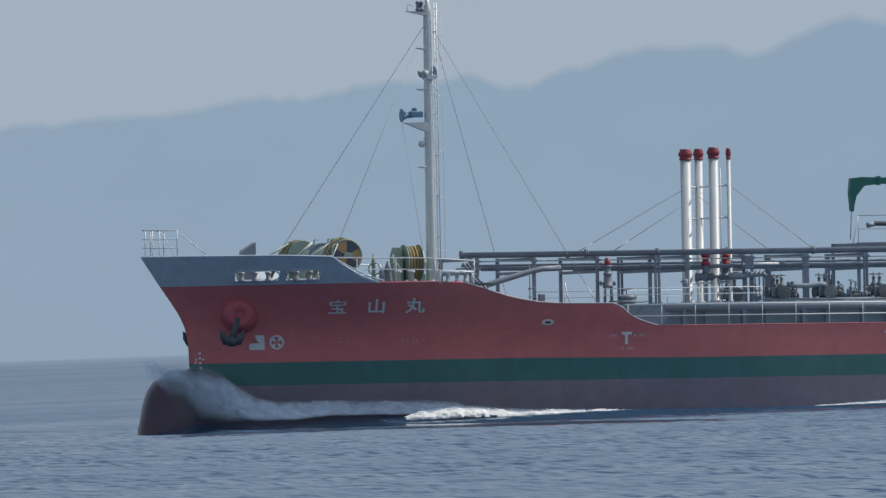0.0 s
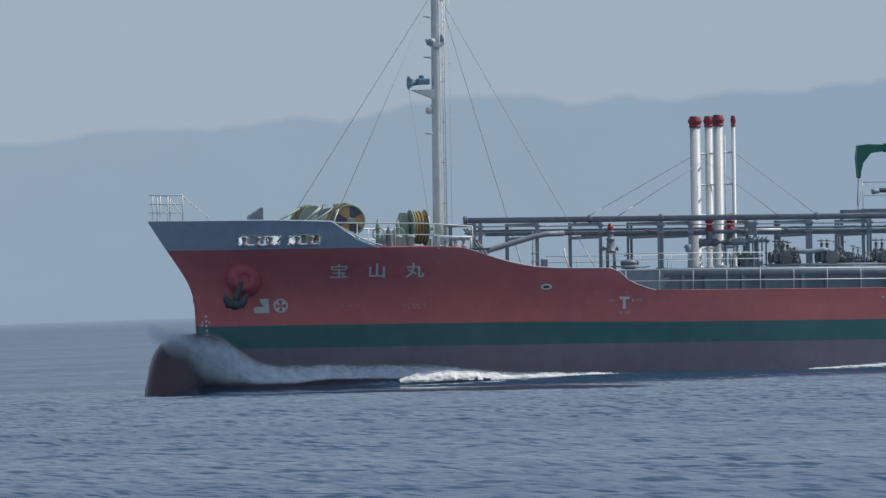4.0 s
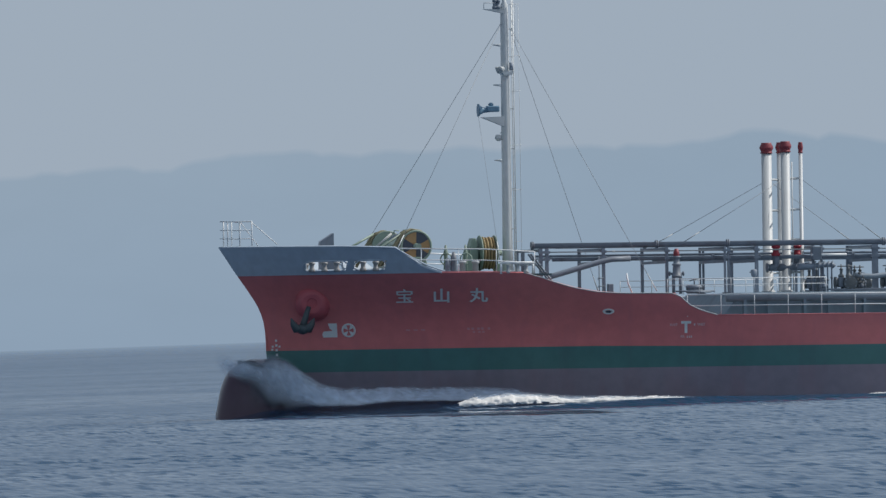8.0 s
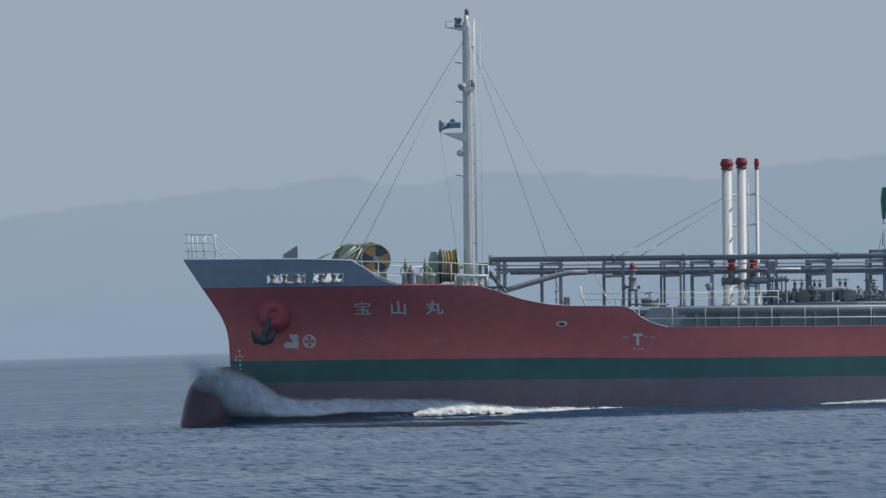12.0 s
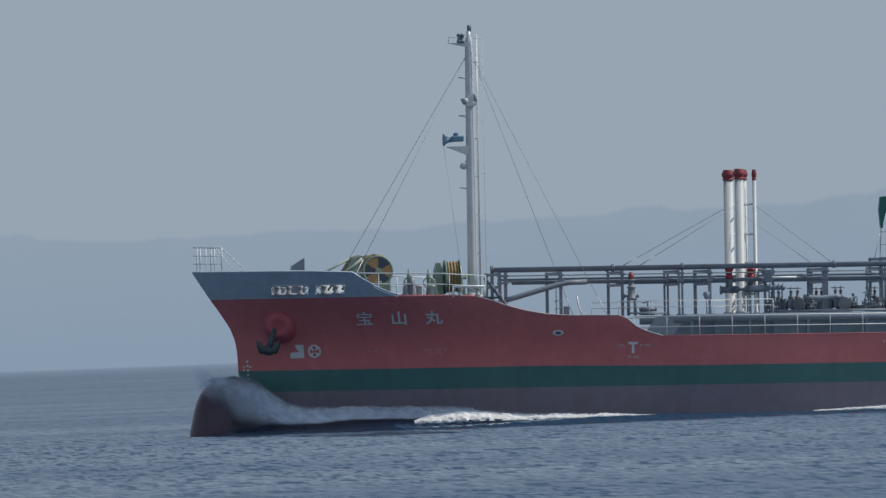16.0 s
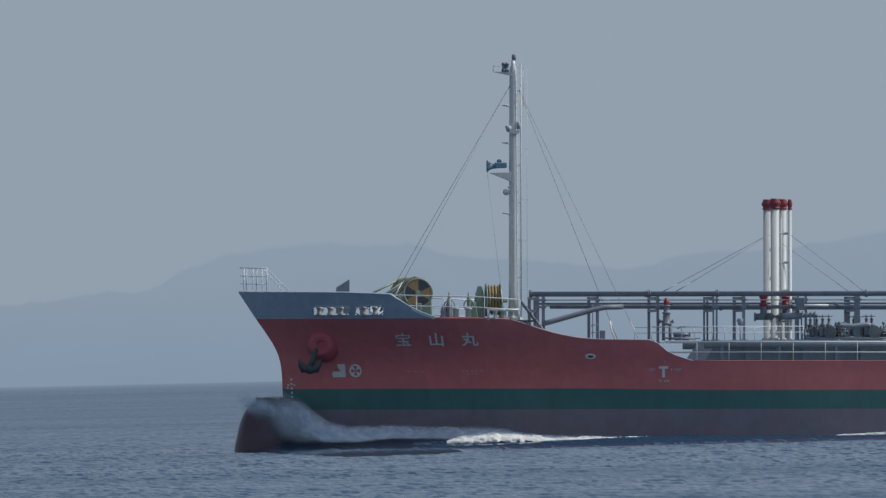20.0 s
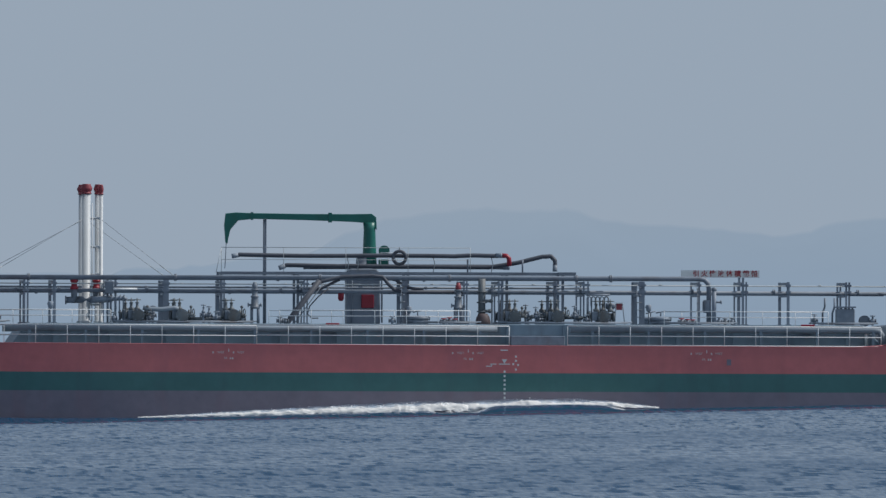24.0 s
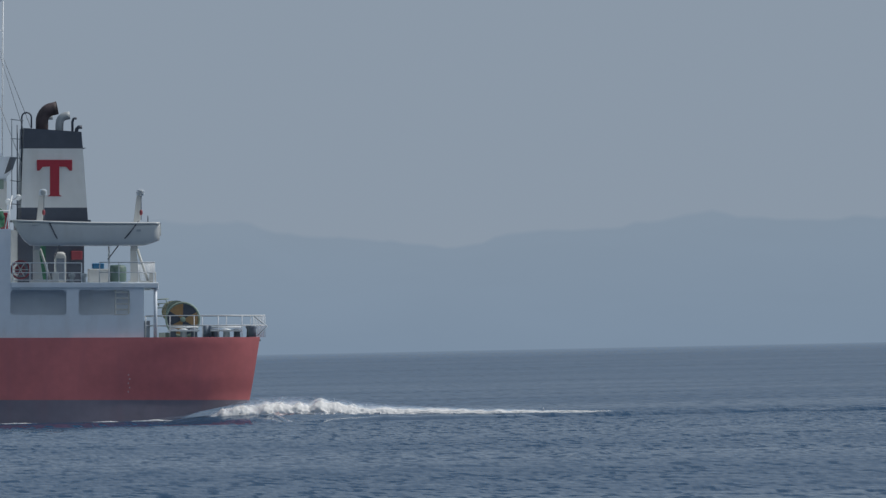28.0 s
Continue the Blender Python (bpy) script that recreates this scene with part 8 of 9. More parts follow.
# ---- stern ----
def stern():
    railing(ship, [(81.4, -6.15, 3.5), (84.5, -5.75, 3.52), (87.1, -5.25, 3.53), (87.2, 5.2, 3.53), (84.5, 5.75, 3.52), (81.4, 6.15, 3.5)], 1.03, 1.15, (1.0, 0.55), 0.018, 0.018, label="white stern rails")
    part("rail_brace", Shape().tube([(86.6, -5.3, 4.5), (87.2, -5.2, 4.05), (86.75, -5.15, 3.6)], 0.035, 6), RAIL, ship)
    w = part("stern_winch", Shape().lathe((83.1, -3.4, 4.75), (0, 1, 0), [(0, 0.14), (5.6, 0.14)], 12), WINCH, ship, "green stern mooring winch wound with rope")
    for d0, d1 in ((0.1, 1.5), (1.7, 3.2)):
        prof = [(float(h), 0.46 + 0.05 * (k % 2)) for k, h in enumerate(np.arange(0, d1 - d0, 0.09))]
        part("rope", Shape().lathe((83.05, -3.4 + d0, 4.75), (0, 1, 0), prof, 16), ROPE, w, "wound mooring rope")
        for d in (d0 - 0.04, d1):
            part("flange", Shape().lathe((83.05, -3.4 + d, 4.75), (0, 1, 0), [(0, 0.52), (0.06, 0.52)], 20), WINCH, w)
    sector_disc(w, (83.32, -3.5, 4.37), 0.79)
    part("winch_frame", Shape().box(82.5, 83.9, -3.3, 1.5, 3.45, 3.75), WINCH, w)
    part("lattice", Shape().tube([(82.3, -2.0, 5.0), (82.1, -2.0, 5.3), (82.6, -2.0, 5.35), (82.7, -2.0, 5.1)], 0.03, 6), WINCH, w)
    for z in (4.9, 5.1, 5.3):
        part("lattice_bar", Shape().tube([(82.05, -2.2, z), (82.75, -2.2, z + 0.05)], 0.025, 5), WINCH, w)
    for x, y in ((83.25, -5.2), (85.3, -4.9)):
        b = part("bollard", Shape().box(x - 0.75, x + 0.75, y - 0.22, y + 0.22, 3.8, 3.88), RAIL, ship, "white roller bollard at the stern rail")
        for d in (-0.5, 0, 0.5):
            part("bitt", Shape().lathe((x + d, y, 3.44), (0, 0, 1), [(0, 0.17), (0.34, 0.15), (0.36, 0.2), (0.46, 0.2), (0.5, 0.08)], 12), PIPE if d else RAIL, b)
        part("top_rail", Shape().tube([(x - 0.7, y, 4.0), (x + 0.7, y, 4.0)], 0.04, 6), RAIL, b)
    for x in (84.35, 84.6):
        part("small_drum", Shape().lathe((x, -4.6, 3.44), (0, 0, 1), [(0, 0.14), (0.6, 0.14), (0.65, 0.08)], 10), DARKIRON, ship)
    for y in (-3.8, -2.6):
        part("stern_roller", Shape().lathe((86.6, y, 3.5), (0, 0, 1), [(0, 0.2), (0.4, 0.18), (0.5, 0.24), (0.6, 0.2)], 12), DARKIRON, ship)
    part("aft_locker", Shape().box(81.35, 81.7, -4.5, -3.9, 3.44, 4.3), DARKIRON, ship)


stern()


# ---- fittings that could be lifted off the ship are things of their own ----
def lift_off(name, kind, category, group="", main="", label=""):
    """Stand every part of that name on the ship on its own base, with its pieces."""
    for ob in [o for o in ship.children if o.name.split(".")[0] == name]:
        words_ = label or ob.get("label", "")
        t = thing(kind, words_, category, group)
        CARRIED.append(t)
        for c in list(ob.children):
            c.matrix_basis = ob.matrix_basis @ c.matrix_basis
            c.parent = t
        ob.parent = t
        ob.name = main or "body"
        if "label" in ob:
            del ob["label"]


def lift_all():
    for row in (("windlass", "windlass", "windlass", "", "shaft", ""), ("mooring_winch", "mooring_winch", "winch", "", "shaft", ""), ("stern_winch", "stern_winch", "winch", "", "shaft", ""),
                ("foremast", "foremast", "mast", "", "mast_tube", ""), ("radar_mast", "radar_mast", "mast", "", "mast_tube", ""), ("vent_mast", "vent_mast", "vent pipe", "cargo vent masts", "vent_pipe", ""),
                ("crane_column", "hose_crane", "crane", "", "column", "green hose crane on a grey box column"), ("hose_gantry", "hose_gantry", "gantry", "", "side_beam", ""),
                ("funnel", "funnel", "funnel", "", "casing", ""), ("deckhouse", "deckhouse", "deckhouse", "", "inner_house", ""), ("upper_house", "upper_house", "deckhouse", "", "house_block", ""),
                ("wheelhouse", "wheelhouse", "wheelhouse", "", "lower_wall", ""), ("bridge_wing", "bridge_wing", "bulwark", "", "wing_plate", ""), ("mast_house", "mast_house", "deckhouse", "", "house_block", ""),
                ("boat_davit", "boat_davit", "davit", "lifeboat davits", "frame", ""), ("mushroom_ventilator", "mushroom_ventilator", "ventilator", "ventilators on the poop", "trunk", ""),
                ("vent_locker", "vent_locker", "locker", "", "body", ""), ("bridge_stairs", "bridge_stairs", "stairs", "", "stringer", ""), ("inclined_ladder", "inclined_ladder", "ladder", "", "stringer", ""),
                ("deck_winch", "deck_winch", "winch", "", "drum", ""), ("searchlight", "searchlight", "searchlight", "", "pedestal", ""), ("satellite_dome", "satellite_dome", "aerial", "", "dome", ""),
                ("gps_aerial", "disc_aerial", "aerial", "", "disc", ""), ("wind_vane_mast", "wind_vane_mast", "wind vane", "", "pole", ""), ("aerial_frame", "aerial_frame", "aerial", "", "upright", ""),
                ("loudhailer", "loudhailer", "loudhailer", "", "horn", ""), ("aerial", "whip_aerial", "aerial", "thin aerials on the bridge roof", "whip", ""), ("bollard", "bollard", "bollard", "mooring bollards", "bed", ""),
                ("chain_stopper", "roller_post", "deck fitting", "", "post", "grey wedge-shaped roller post on the forecastle"), ("ventilator", "small_ventilator", "ventilator", "small ventilators on the forecastle", "trunk", "small dark ventilator on the forecastle deck"),
                ("small_ventilator", "small_ventilator", "ventilator", "small ventilators on the boat deck", "trunk", "small grey ventilator on the boat deck"), ("brake_wheel", "brake_stand", "handwheel", "winch brake stands", "handwheel", "green brake handwheel on a stand"),
                ("blue_bin", "blue_bin", "bin", "", "lid", "blue plastic bin on a cream locker"), ("white_locker", "deck_locker", "locker", "", "body", "cream deck locker under the lifeboat"),
                ("green_tank", "green_tank", "tank", "", "tank", ""), ("valve_wheel", "hose_reel", "hose reel", "", "rim", "red hose reel at the boat deck rail"), ("steering_stand", "vent_casing", "ventilator", "", "casing", "cream vent casing on the boat deck"),
                ("red_locker", "red_locker", "locker", "", "body", "red locker behind the green canvas"), ("binnacle_cover", "binnacle", "compass", "", "cover", ""), ("covered_lamp", "signal_lamp", "lamp", "", "cover", ""),
                ("valve_block", "valve_block", "valve", "", "block", ""), ("cable_reel", "cable_reel", "reel", "", "drum", ""), ("pump_casing", "cargo_pump", "pump", "", "casing", "dark rounded cargo pump before the poop"),
                ("pump_motor", "pump_motor", "motor", "", "motor", "dark upright pump motor on the poop"), ("drain_pump", "drain_pump", "pump", "small pumps before the poop", "casing", "small dark drain pump on the casing"),
                ("hung_coil", "hose_coil", "hose", "", "coil", ""), ("low_locker", "low_locker", "locker", "", "body", "dark low locker before the house"), ("aft_locker", "aft_locker", "locker", "", "body", "dark narrow locker by the stern winch"),
                ("fire_box", "fire_box", "fire box", "red fire boxes on the trunk", "box", "red fire equipment box on the trunk"), ("drip_tray", "drip_tray", "tray", "", "tray", ""), ("small_drum", "small_drum", "drum", "small drums at the stern", "drum", "small dark drum on the stern deck"),
                ("stern_roller", "stern_roller", "roller", "stern rollers", "roller", "dark mooring roller at the transom"), ("cargo_pipe", "cargo_pipe", "pipe", "long cargo pipes", "pipe", "long grey cargo pipe over the deck"),
                ("manifold_pipe", "manifold_pipe", "pipe", "manifold pipes", "pipe", "olive manifold pipe between cargo valves"), ("thin_pipe", "thin_pipe", "pipe", "thin pipes on the rack", "pipe", "thin pale pipe along the rack"),
                ("slanting_pipe", "slanting_pipe", "pipe", "slanting pipes before the poop", "pipe", "grey slanting pipe before the poop"), ("ballast_main", "ballast_main", "pipe", "mains along the trunk", "pipe", "thick grey main along the trunk side"),
                ("roller_fairlead", "roller_fairlead", "fairlead", "roller fairleads in the bulwark", "frame", "roller fairlead with pale rollers in the bulwark"), ("green_door", "canvas_screen", "canvas", "", "canvas", "green canvas screen on the boat deck"),
                ("small_locker", "small_locker", "locker", "", "body", "small dark locker by the pipe rack")):
        lift_off(row[0], row[1], row[2], row[3], row[4], row[5])
    # pieces lie two levels below their thing at most
    for ob in list(bpy.data.objects):
        while ob.parent and ob.parent.parent and ob.parent.parent.parent:
            ob.matrix_basis = ob.parent.matrix_basis @ ob.matrix_basis
            ob.parent = ob.parent.parent


lift_all()


# ---- white water: bow spray, side crests, stern wake; z from the still sea ----
def foam_material(name, color, through, thin, rough_scale):
    """Froth: scatters light back and lets some through; thin spray fades by its density."""
    m = bpy.data.materials.new(name)
    m.use_nodes = True
    n, l = m.node_tree.nodes, m.node_tree.links
    n.remove(n["Principled BSDF"])
    dif, tra, mix, gone, veil = (n.new("ShaderNode" + k) for k in ("BsdfDiffuse", "BsdfTranslucent", "MixShader", "BsdfTransparent", "MixShader"))
    at, tex, rng = n.new("ShaderNodeTexCoord"), n.new("ShaderNodeTexNoise"), n.new("ShaderNodeMapRange")
    tex.inputs["Scale"].default_value, tex.inputs["Detail"].default_value = rough_scale, 6
    l.new(at.outputs["Object"], tex.inputs["Vector"]), l.new(tex.outputs[0], rng.inputs[0])
    rng.inputs[1].default_value, rng.inputs[2].default_value = 0.3, 0.7
    rng.inputs[3].default_value, rng.inputs[4].default_value = 0.88, 1.0
    tone = n.new("ShaderNodeVectorMath")
    tone.operation = "SCALE"
    tone.inputs[0].default_value = color
    l.new(rng.outputs[0], tone.inputs["Scale"])
    for k in (dif, tra):
        l.new(tone.outputs[0], k.inputs[0])
    mix.inputs[0].default_value = through
    l.new(dif.outputs[0], mix.inputs[1]), l.new(tra.outputs[0], mix.inputs[2])
    out = mix.outputs[0]
    if thin:
        den, torn, mul = n.new("ShaderNodeAttribute"), n.new("ShaderNodeMapRange"), n.new("ShaderNodeMath")
        den.attribute_name = "froth"
        torn.inputs[1].default_value, torn.inputs[2].default_value = 0.3, 0.65
        torn.inputs[3].default_value, torn.inputs[4].default_value = 1 - thin, 1.0
        mul.operation, mul.use_clamp = "MULTIPLY", True
        l.new(tex.outputs[0], torn.inputs[0]), l.new(den.outputs["Fac"], mul.inputs[0]), l.new(torn.outputs[0], mul.inputs[1])
        l.new(mul.outputs[0], veil.inputs[0]), l.new(gone.outputs[0], veil.inputs[1]), l.new(out, veil.inputs[2])
        out = veil.outputs[0]
    l.new(out, n["Material Output"].inputs[0])
    return m


FOAM = foam_material("white_foam", (0.97, 0.97, 0.96), 0.15, 0, 3.0)
SPRAY = foam_material("grey_spray", (0.74, 0.86, 1.0), 0.3, 0.16, 2.6)
WASH = []


def sea_off(x):
    """Ship-frame height of the still sea at x, to set crests against the hull."""
    return -2.164 + 0.0207 * x


def hull_out(x):
    return -(half_beam(x, sea_off(x)) + 0.45)


def veil(parent, place, nu, nt, density, label):
    """A thin sheet of spray: place(u, t) and density(u, t) over the unit square."""
    s, d = Shape(), []
    for i in range(nu):
        for k in range(nt):
            u, t = i / (nu - 1), k / (nt - 1)
            s.v.append(tuple(place(u, t)))
            d.append(max(0.0, min(1.0, density(u, t))))
    for i in range(nu - 1):
        for k in range(nt - 1):
            a = i * nt + k
            s.face([a, a + nt, a + nt + 1, a + 1], True)
    ob = part("spray", s, SPRAY, parent, label)
    ob.data.attributes.new("froth", "FLOAT", "POINT").data.foreach_set("value", d)
    return ob


def crest(name, label, x0, x1, tall, out, seed, foot=0.2, bank=True, puff=0.13, gap=0.3, steep=False):
    """A breaking crest: a dark wave face, and on it billowed foam with a torn lower edge."""
    c = thing(name, label, "wave", "white water along the hull")
    WASH.append(c)
    if bank:
        xs = np.linspace(x0, x1, max(12, int((x1 - x0) * 3)))
        sh = Shape()
        for x in xs:
            y, h = out(x), tall(x)
            jag = 0.12 * noise.noise((x * 1.3, seed, 0))
            for dy, f in ((-4.5, -0.3), (-3.0, 0.15), (-1.8, 0.45), (-1.0, 0.72), (-0.3, 0.82 + 0.2 * jag), (0.5, 0.6), (1.4, 0.1)) if steep else ((-4.5, -0.3), (-3.0, 0.03), (-1.5, 0.16), (-0.6, 0.26 + 0.5 * jag), (0.0, 0.42 + 0.5 * jag), (0.5, 0.35), (1.4, 0.1)):
                ends = min(1, (x - x0) / 2.5 + 0.02, (x1 - x) / 2.5 + 0.02)
                sh.v.append((x, y + dy, f * h * ends - 0.06 - 0.2 * (1 - ends) - (0.3 if dy < -4 else 0)))
        for i in range(len(xs) - 1):
            for k in range(6):
                a = i * 7 + k
                sh.face([a, a + 7, a + 8, a + 1], True)
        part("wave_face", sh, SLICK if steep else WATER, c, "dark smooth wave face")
    g, nx, ny = Shape(), int((x1 - x0) / 0.055), 20
    keep = []
    for i in range(nx):
        x = x0 + (x1 - x0) * i / (nx - 1)
        y = out(x)
        h = tall(x) * (0.95 + 0.22 * noise.noise((x * 0.55, seed, 3)) + 0.12 * noise.noise((x * 1.9, seed, 5)))
        big = min(1, 0.25 + h)
        for k in range(ny):
            t = k / (ny - 1)
            # over the back, across the top and down the face
            ang = -0.5 + 2.3 * t
            w = noise.fractal((x * 1.9, t * 3.2 + seed, 1.0), 0.6, 2.2, 6)
            e = noise.noise((x * 7.0, t * 9.0, seed + 2.0))
            q = puff * big * (0.8 * w + 0.36 * e)
            yy = y + 0.35 * h - (1.05 * h + q) * math.sin(ang) - 0.5 * h * t
            zz = foot * h + (1 - foot) * h * max(0, math.cos(ang * 0.92)) + q * 0.85 * math.cos(ang * 0.7)
            g.v.append((x + 0.05 * e, yy, max(0.015, zz)))
            keep.append(0.9 - gap + w * 0.9 * (0.4 + t) + 0.2 * e + (2.5 if 0.08 < t < 0.82 else 0) - 2.2 * max(0, t - 0.72) - 5 * max(0, 0.12 - min(1, (x - x0) / 2 + 0.02)) - 1.5 * max(0, 0.1 - h))
    for i in range(nx - 1):
        for k in range(ny - 1):
            a = i * ny + k
            if keep[a] + keep[a + ny + 1] > 0:
                g.face([a, a + ny, a + ny + 1, a + 1][::-1], True)
    part("foam", g, FOAM, c, "billowed white foam")
    # fine mist over the top edge
    if gap < 1:
        for q in range(2):
            def place(u, t, q=q):
                x = x0 + (x1 - x0) * u
                h = tall(x)
                return Vector((x, out(x) - 0.2 * h - 0.25 * q * h, h * (1.3 - 0.75 * t) + 0.12 * h * noise.noise((x * 1.4, q * 5.0, seed))))

            def thick(u, t, q=q):
                x = x0 + (x1 - x0) * u
                w = noise.fractal((x * 1.6, t * 1.5, seed + 4.0 * q), 0.8, 2.1, 4)
                return min(1, t / 0.6) * min(1, (1 - t) / 0.25) * min(1, u * 8, (1 - u) * 5) * (0.55 + 0.5 * w)

            veil(c, place, max(20, int((x1 - x0) * 7)), 9, thick, "fine white mist off the crest")
    # flung drops over the edge
    rr, f = random.Random(seed), Shape()
    for _ in range(int((x1 - x0) * 5)):
        x = x0 + (x1 - x0) * rr.random()
        h = tall(x)
        r = 0.01 + 0.014 * rr.random() ** 2
        f.ball((x, out(x) - 0.3 * rr.random(), h * (0.9 + 0.28 * abs(rr.gauss(0, 0.6)))), (r * 1.6, r, r), 5, 3)
    tagged(part("spatter", f, FOAM, c, "flung drops of water"), kind="stuff")
    return c


def bow_spray():
    c = thing("bow_spray", "grey spray thrown up over the bulbous bow", "wave", "white water along the hull")
    WASH.append(c)
    top = [(-0.1, 2.05), (0.37, 2.36), (0.96, 2.43), (1.5, 2.5), (1.7, 2.52), (2.38, 2.19), (2.8, 1.84), (3.2, 1.49), (3.7, 1.08), (4.7, 0.92), (7.0, 0.9), (9.3, 0.8), (11.4, 0.7), (12.5, 0.4)]
    low = [(-0.1, 1.9), (0.3, 1.62), (0.69, 1.3), (1.18, 0.8), (1.6, 0.34), (3.0, 0.28), (4.9, 0.28), (6.4, 0.4), (9.3, 0.32), (12.5, 0.2)]

    def off(x):
        return -max(0.95 + 0.52 * max(min(x, 4.2), 0), half_beam(max(x, 2), -1.3) + 0.45)

    for q in range(4):
        def place(u, t, q=q):
            x = -0.05 + 12.5 * u
            a, b = along(top, x), along(low, x) + 0.4 * noise.noise((x * 1.5, q * 2.3, 4.0)) * min(1, max(0, (3.4 - x) / 1.4))
            w = noise.fractal((x * 1.3, q * 3.3, t * 1.2), 0.8, 2.1, 5)
            z = a + (b - a) * t + 0.14 * w * (1 - t) * min(1, x / 2 + 0.2) + 0.05 * q * (0.5 - t)
            return Vector((x + 0.1 * w, off(x) - (0.35 + 0.9 * min(1, max(0, (x - 2.2) / 2))) * t - 0.13 * q + 0.1 * noise.noise((x, t * 3, q)), max(0.03, z)))

        def dense(u, t, q=q):
            x = -0.05 + 12.5 * u
            w = noise.fractal((x * 1.1 - t, t * 2.0, 5.0 + q), 0.8, 2.1, 4)
            edge = min(1, t / 0.34) * min(1, (1 - t) / along([(0, 0.8), (1.6, 0.6), (3.2, 0.16)], x))
            thick = along([(-0.05, 0.2), (0.8, 0.27), (1.6, 0.38), (3, 0.58), (4, 0.72), (9, 0.85), (11, 0.7), (12.5, 0.0)], x)
            fine = noise.fractal((x * 3.2 - 2 * t, t * 6.0, 9.0 + q), 0.8, 2.1, 4)
            return edge * (thick * (0.72 + 0.4 * t) + 0.26 * w + 0.2 * fine)

        veil(c, place, 240, 26, dense, "soft veil of falling spray")
    # thin haze of drops hanging between the plume and the stem
    for q in range(3):
        veil(c, lambda u, t, q=q: Vector((0.5 + 4.0 * u, off(0.5 + 4.0 * u) + 0.15 + 0.16 * q, (along(top, 0.5 + 4.0 * u) + 0.16) * (1 - t) + 0.25 * t)), 60, 16,
             lambda u, t, q=q: (0.26 + 0.3 * noise.fractal((u * 5 - t * 2.2, t * 2.0, 7.0 + q), 0.8, 2.1, 4)) * min(1, t / 0.22) * min(1, (1 - t) / 0.3) * min(1, u / 0.5, (1 - u) / 0.25), "thin haze of drops")
    # a last plume leaning over the stem
    for q in range(2):
        veil(c, lambda u, t, q=q: Vector((1.5 + 1.9 * u, -1.5 - 0.6 * u - 0.12 * q, 2.15 + 0.3 * math.sin(2.2 * u + 0.5) * (1 - t) - 1.15 * u * u - 0.5 * t)), 30, 10,
             lambda u, t, q=q: 0.55 * math.sin(math.pi * u) * min(1, t / 0.35) * min(1, (1 - t) / 0.5), "wisp of spray at the stem")


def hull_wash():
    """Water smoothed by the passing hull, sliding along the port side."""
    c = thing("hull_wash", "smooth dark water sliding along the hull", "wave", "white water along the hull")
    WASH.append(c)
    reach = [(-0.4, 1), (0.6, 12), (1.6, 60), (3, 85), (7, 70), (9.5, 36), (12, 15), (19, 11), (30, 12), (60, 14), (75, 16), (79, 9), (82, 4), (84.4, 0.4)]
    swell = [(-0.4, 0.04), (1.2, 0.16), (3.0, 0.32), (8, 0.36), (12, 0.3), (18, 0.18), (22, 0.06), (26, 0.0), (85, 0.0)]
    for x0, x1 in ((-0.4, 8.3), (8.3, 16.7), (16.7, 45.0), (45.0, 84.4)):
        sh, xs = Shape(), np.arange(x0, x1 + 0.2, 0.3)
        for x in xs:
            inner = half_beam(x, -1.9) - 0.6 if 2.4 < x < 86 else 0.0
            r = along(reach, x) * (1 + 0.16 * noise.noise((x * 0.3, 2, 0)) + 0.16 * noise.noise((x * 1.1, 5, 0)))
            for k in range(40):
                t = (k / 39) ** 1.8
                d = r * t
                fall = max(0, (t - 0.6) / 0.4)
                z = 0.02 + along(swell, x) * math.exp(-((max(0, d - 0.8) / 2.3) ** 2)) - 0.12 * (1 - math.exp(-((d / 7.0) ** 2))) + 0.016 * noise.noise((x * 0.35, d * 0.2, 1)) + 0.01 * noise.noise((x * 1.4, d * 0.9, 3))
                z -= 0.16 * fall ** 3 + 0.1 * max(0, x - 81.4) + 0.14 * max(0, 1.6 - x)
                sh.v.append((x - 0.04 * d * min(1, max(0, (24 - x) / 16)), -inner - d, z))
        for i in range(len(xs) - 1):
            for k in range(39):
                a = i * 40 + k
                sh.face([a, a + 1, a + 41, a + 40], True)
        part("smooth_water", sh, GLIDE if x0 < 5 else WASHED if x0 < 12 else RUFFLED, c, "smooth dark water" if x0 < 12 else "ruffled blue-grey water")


def bow_mist():
    c = thing("bow_mist", "pale mist flung up by the bulbous bow", "wave", "white water along the hull")
    MIST.append(c)
    # mist flung up ahead of the bulb
    for q in range(3):
        veil(c, lambda u, t, q=q: Vector((-0.55 + 3.0 * u + 0.25 * t, -1.15 - 0.75 * u - 0.1 * q, 2.75 - 0.28 * u - 0.75 * u * u * 0.6 - 0.9 * t + 0.2 * noise.noise((u * 4, q, t)))), 40, 12,
             lambda u, t, q=q: (0.6 + 0.5 * noise.noise((u * 3, t * 3, q * 4.0))) * math.sin(math.pi * min(1, u * 1.05)) ** 0.7 * min(1, t / 0.5) * min(1, (1 - t) / 0.35), "mist flung up ahead of the bulb")


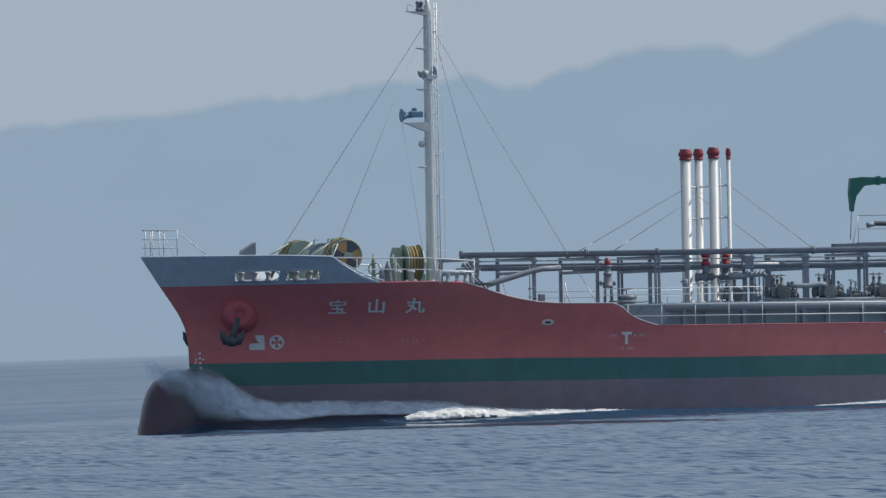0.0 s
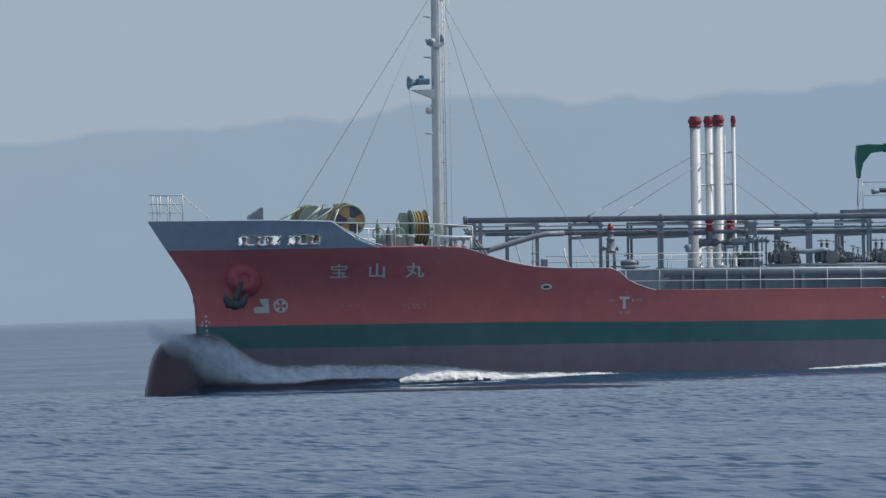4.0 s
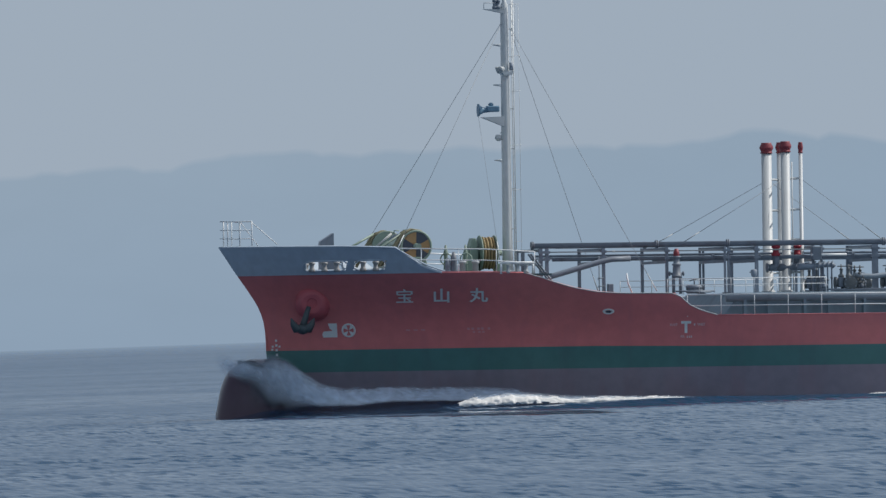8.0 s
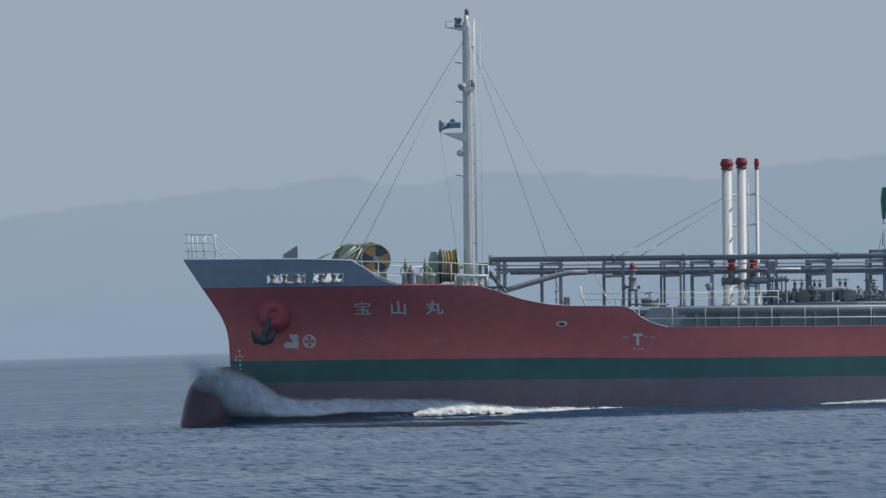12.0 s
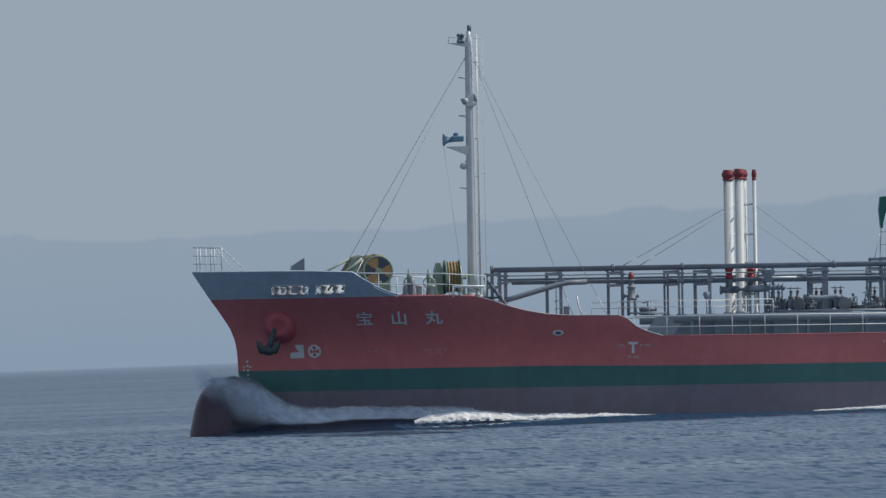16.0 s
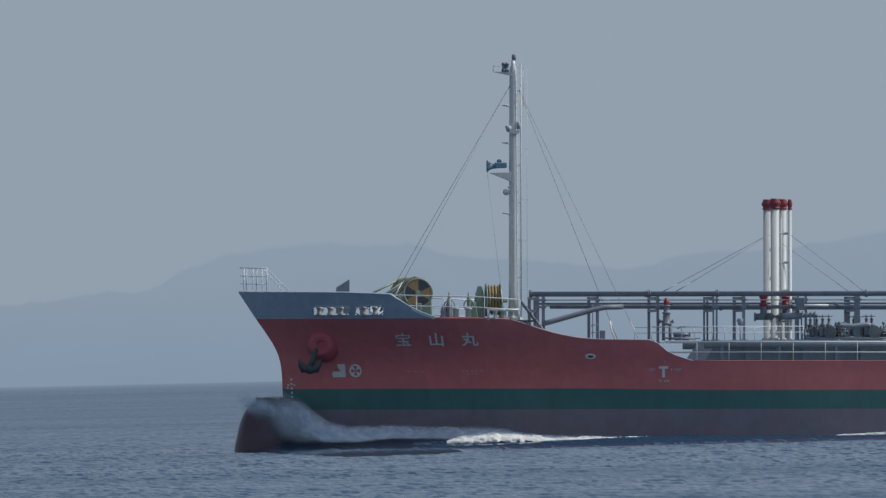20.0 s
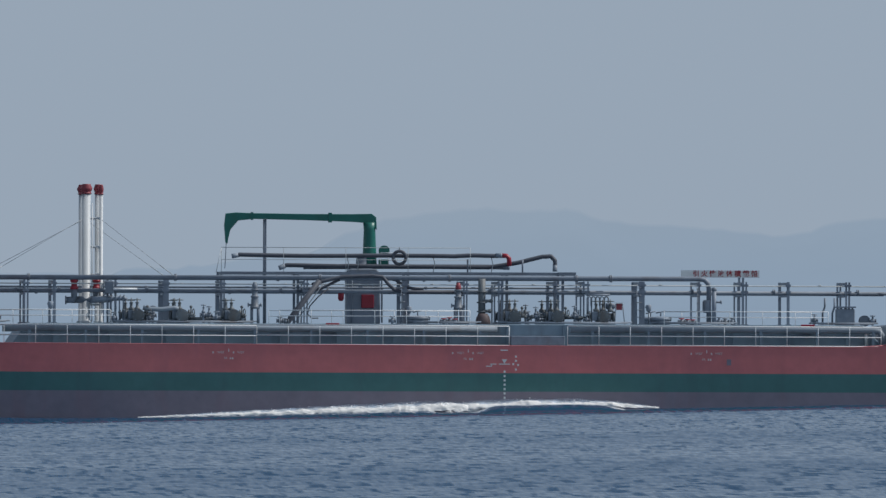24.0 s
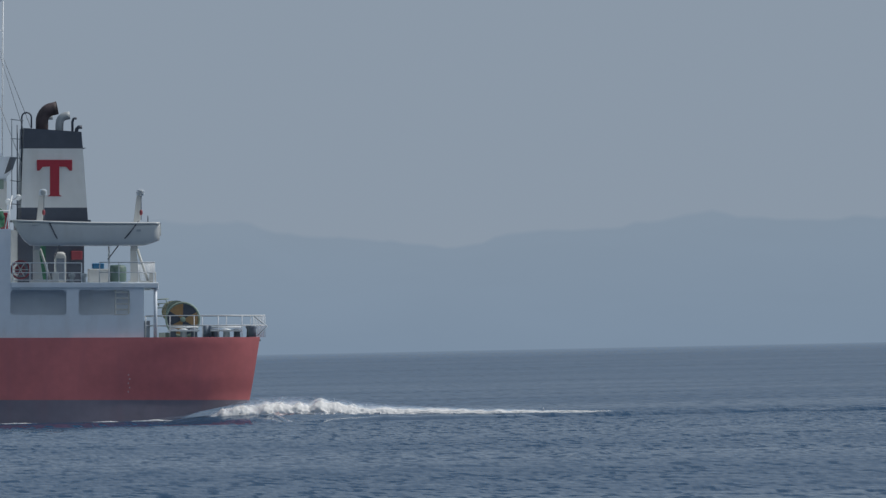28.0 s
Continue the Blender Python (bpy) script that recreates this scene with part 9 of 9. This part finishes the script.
MIST = []
hull_wash()
bow_spray()
bow_mist()
crest("bow_wave", "white foaming crest of the bow wave", 8.7, 20.0, lambda x: along([(8.7, 0.22), (9.4, 0.42), (10.9, 0.52), (12, 0.43), (13.6, 0.3), (16, 0.23), (18.4, 0.15), (20.0, 0.04)], x), lambda x: min(hull_out(x), -7.25), 12, bank=False)
crest("side_crest", "white foaming crest along the midbody", 26.4, 42.2, lambda x: along([(26.4, 0.04), (30.5, 0.19), (36, 0.36), (40.6, 0.46), (42.2, 0.3)], x), lambda x: hull_out(x) - 0.3, 13, foot=0.0, gap=0.3)
crest("side_crest", "thin white crest on a dark smooth wave", 40.4, 50.4, lambda x: along([(40.4, 0.3), (42, 0.44), (44, 0.46), (46.5, 0.44), (48.5, 0.32), (50.4, 0.1)], x), lambda x: hull_out(x) - 0.2, 14, foot=0.3, gap=0.5, steep=True)
crest("side_crest", "thin white ripple along the quarter", 73.7, 76.4, lambda x: along([(73.7, 0.03), (75, 0.1), (76.4, 0.04)], x), lambda x: hull_out(x) - 0.2, 15, gap=0.4)
crest("side_crest", "short white ripple under the counter", 78.1, 80.3, lambda x: along([(78.1, 0.03), (79.5, 0.1), (80.3, 0.03)], x), lambda x: hull_out(x) - 0.2, 19, gap=0.4)
crest("side_crest", "short white ripple near the transom", 80.7, 82.7, lambda x: along([(80.7, 0.03), (81.8, 0.08), (82.7, 0.02)], x), lambda x: hull_out(x) - 0.2, 21, gap=0.4)
crest("side_crest", "short white ripple abaft midships", 68.0, 69.6, lambda x: along([(68.0, 0.03), (68.8, 0.12), (69.6, 0.03)], x), lambda x: hull_out(x) - 0.2, 20, gap=0.4)
wake = crest("stern_wake", "white churned wake behind the transom", 84.3, 104.0, lambda x: along([(84.3, 0.2), (85.0, 0.55), (86, 0.78), (88, 0.9), (90.6, 0.76), (92.4, 0.54), (95.8, 0.36), (100, 0.2), (104, 0.08)], x), lambda x: along([(84.3, -6.3), (85.5, -6.1), (88, -5.4), (104, -5.2)], x), 16, foot=0.35, bank=False, puff=0.12, gap=0.15)
# dark water piled up under the counter
mound, xs_ = Shape(), np.linspace(79.5, 89.0, 40)
for x in xs_:
    h = along([(79.5, -0.35), (82, 0.06), (84, 0.24), (86, 0.36), (87.5, 0.3), (89.0, -0.35)], x)
    for y, f in ((-10.5, 0.0), (-9.0, 0.4), (-7.9, 0.62), (-6.9, 0.88), (-6.0, 1.0), (-5.0, 0.85), (-3.5, 0.4), (-2.0, 0.0)):
        mound.v.append((x, y, -0.4 + (h + 0.4) * f + 0.02 * noise.noise((x * 1.2, y, 4.0))))
for i in range(len(xs_) - 1):
    for k in range(7):
        a = i * 8 + k
        mound.face([a, a + 8, a + 9, a + 1], True)
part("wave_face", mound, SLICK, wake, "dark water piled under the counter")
# low dark swell rolling off the quarter
ridge, xs_ = Shape(), np.linspace(88.4, 101.0, 64)
for x in xs_:
    h = along([(88.4, -0.3), (90.0, 0.0), (92.5, 0.1), (96, 0.08), (99, 0.02), (101.0, -0.3)], x) + 0.035 * noise.noise((x * 0.7, 1.0, 8.0))
    for y, f in ((-12.0, 0.0), (-11.0, 0.55), (-10.2, 0.9), (-9.6, 1.0), (-9.0, 0.85), (-7.5, 0.3)):
        ridge.v.append((x, y - 0.12 * (x - 88), -0.4 + (h + 0.4) * f + 0.012 * noise.noise((x * 2.1, y, 6.0))))
for i in range(len(xs_) - 1):
    for k in range(5):
        a = i * 6 + k
        ridge.face([a, a + 6, a + 7, a + 1], True)
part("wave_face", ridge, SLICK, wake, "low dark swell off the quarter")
# thin spray drawn along under the counter
for q in range(3):
    veil(wake, lambda u, t, q=q: Vector((81.2 + 6.3 * u, -6.55 - 0.1 * q, (0.15 + 0.62 * u) * (1.05 - t) + 0.08 * noise.noise((u * 9, t * 2, q)))), 70, 9,
         lambda u, t, q=q: min(1, u * 2.2) * min(1, (1 - u) * 4) * min(1, t / 0.4) * (0.17 + 0.2 * noise.noise((u * 8, t * 2.5, 3.0 * q))), "thin grey spray under the counter")
crest("stern_wake", "white churned wake astern of the rudder", 86.2, 100.0, lambda x: along([(86.2, 0.45), (89, 0.72), (94, 0.4), (100, 0.06)], x), lambda x: -1.5 - 0.05 * (x - 84), 17, foot=0.3, bank=False, puff=0.16, gap=0.2)


def wake_trail():
    """Churned darker water trailing astern."""
    c = thing("wake_trail", "dark churned water trailing astern of the ship", "wave", "white water along the hull")
    WASH.append(c)
    rr = random.Random(31)
    lanes = ((89.5, 100, -9, -3, 14), (98, 104, -10, -2, 12), (103, 112, -9, 0, 9), (111, 132, -12, 2, 10))
    na = 30
    for x0, x1, y0, y1, count in lanes:
        for _ in range(count):
            # a low ragged mound of disturbed water, long along the track
            cx, cy = rr.uniform(x0, x1), rr.uniform(y0, y1)
            fade = min(1, 0.45 + 0.08 * (cx - 88), 0.25 + 0.03 * (136 - cx))
            lx, ly, ph, h = fade * rr.uniform(1.5, 4.2), fade * rr.uniform(2.5, 4.5), rr.uniform(0, 9), fade * rr.uniform(0.08, 0.2)
            sh, base = Shape(), 0
            sh.v.append((cx, cy, h - 0.15))
            for f, g in ((0.3, 0.82), (0.55, 0.45), (0.8, 0.06), (1.0, -0.7)):
                for k in range(na):
                    q = 2 * math.pi * k / na
                    w = 0.85 + 0.45 * noise.noise((math.cos(q) * 1.8, math.sin(q) * 1.8, ph)) + 0.2 * noise.noise((math.cos(q) * 5, math.sin(q) * 5, ph))
                    sh.v.append((cx + lx * w * f * math.cos(q), cy + ly * w * f * math.sin(q), h * g * (1 + 0.3 * noise.noise((q * 2, f * 4, ph))) - 0.15))
            for k in range(na):
                sh.face([base, base + 1 + k, base + 1 + (k + 1) % na], True)
                for j in range(3):
                    p0 = base + 1 + j * na
                    sh.face([p0 + k, p0 + na + k, p0 + na + (k + 1) % na, p0 + (k + 1) % na], True)
            part("churned_water", sh, CHURN, c, "dark churned water")


wake_trail()


# ---- what moves ----
def motions():
    stamps = [0.5 * k for k in range(57)]
    for ob in CARRIED:
        walk(ob, [(t, pose(230 - 8.7 * t, 0, 2.1635, 0, 1.1861, 0)) for t in stamps])
    for ob in MIST:
        walk(ob, [(t, pose(230 - 8.7 * t + 0.18 * math.sin(1.3 * t), 0, 0.05 + 0.22 * math.sin(2.1 * t + 0.6), 0, 1.5 * math.sin(1.7 * t), 0)) for t in stamps])
    for k, ob in enumerate(WASH):
        walk(ob, [(t, pose(230 - 8.7 * t + 0.1 * math.sin(1.9 * t + k), 0, 0.03 * math.sin(2.3 * t + 1.7 * k), 0, 0, 0)) for t in stamps])


motions()
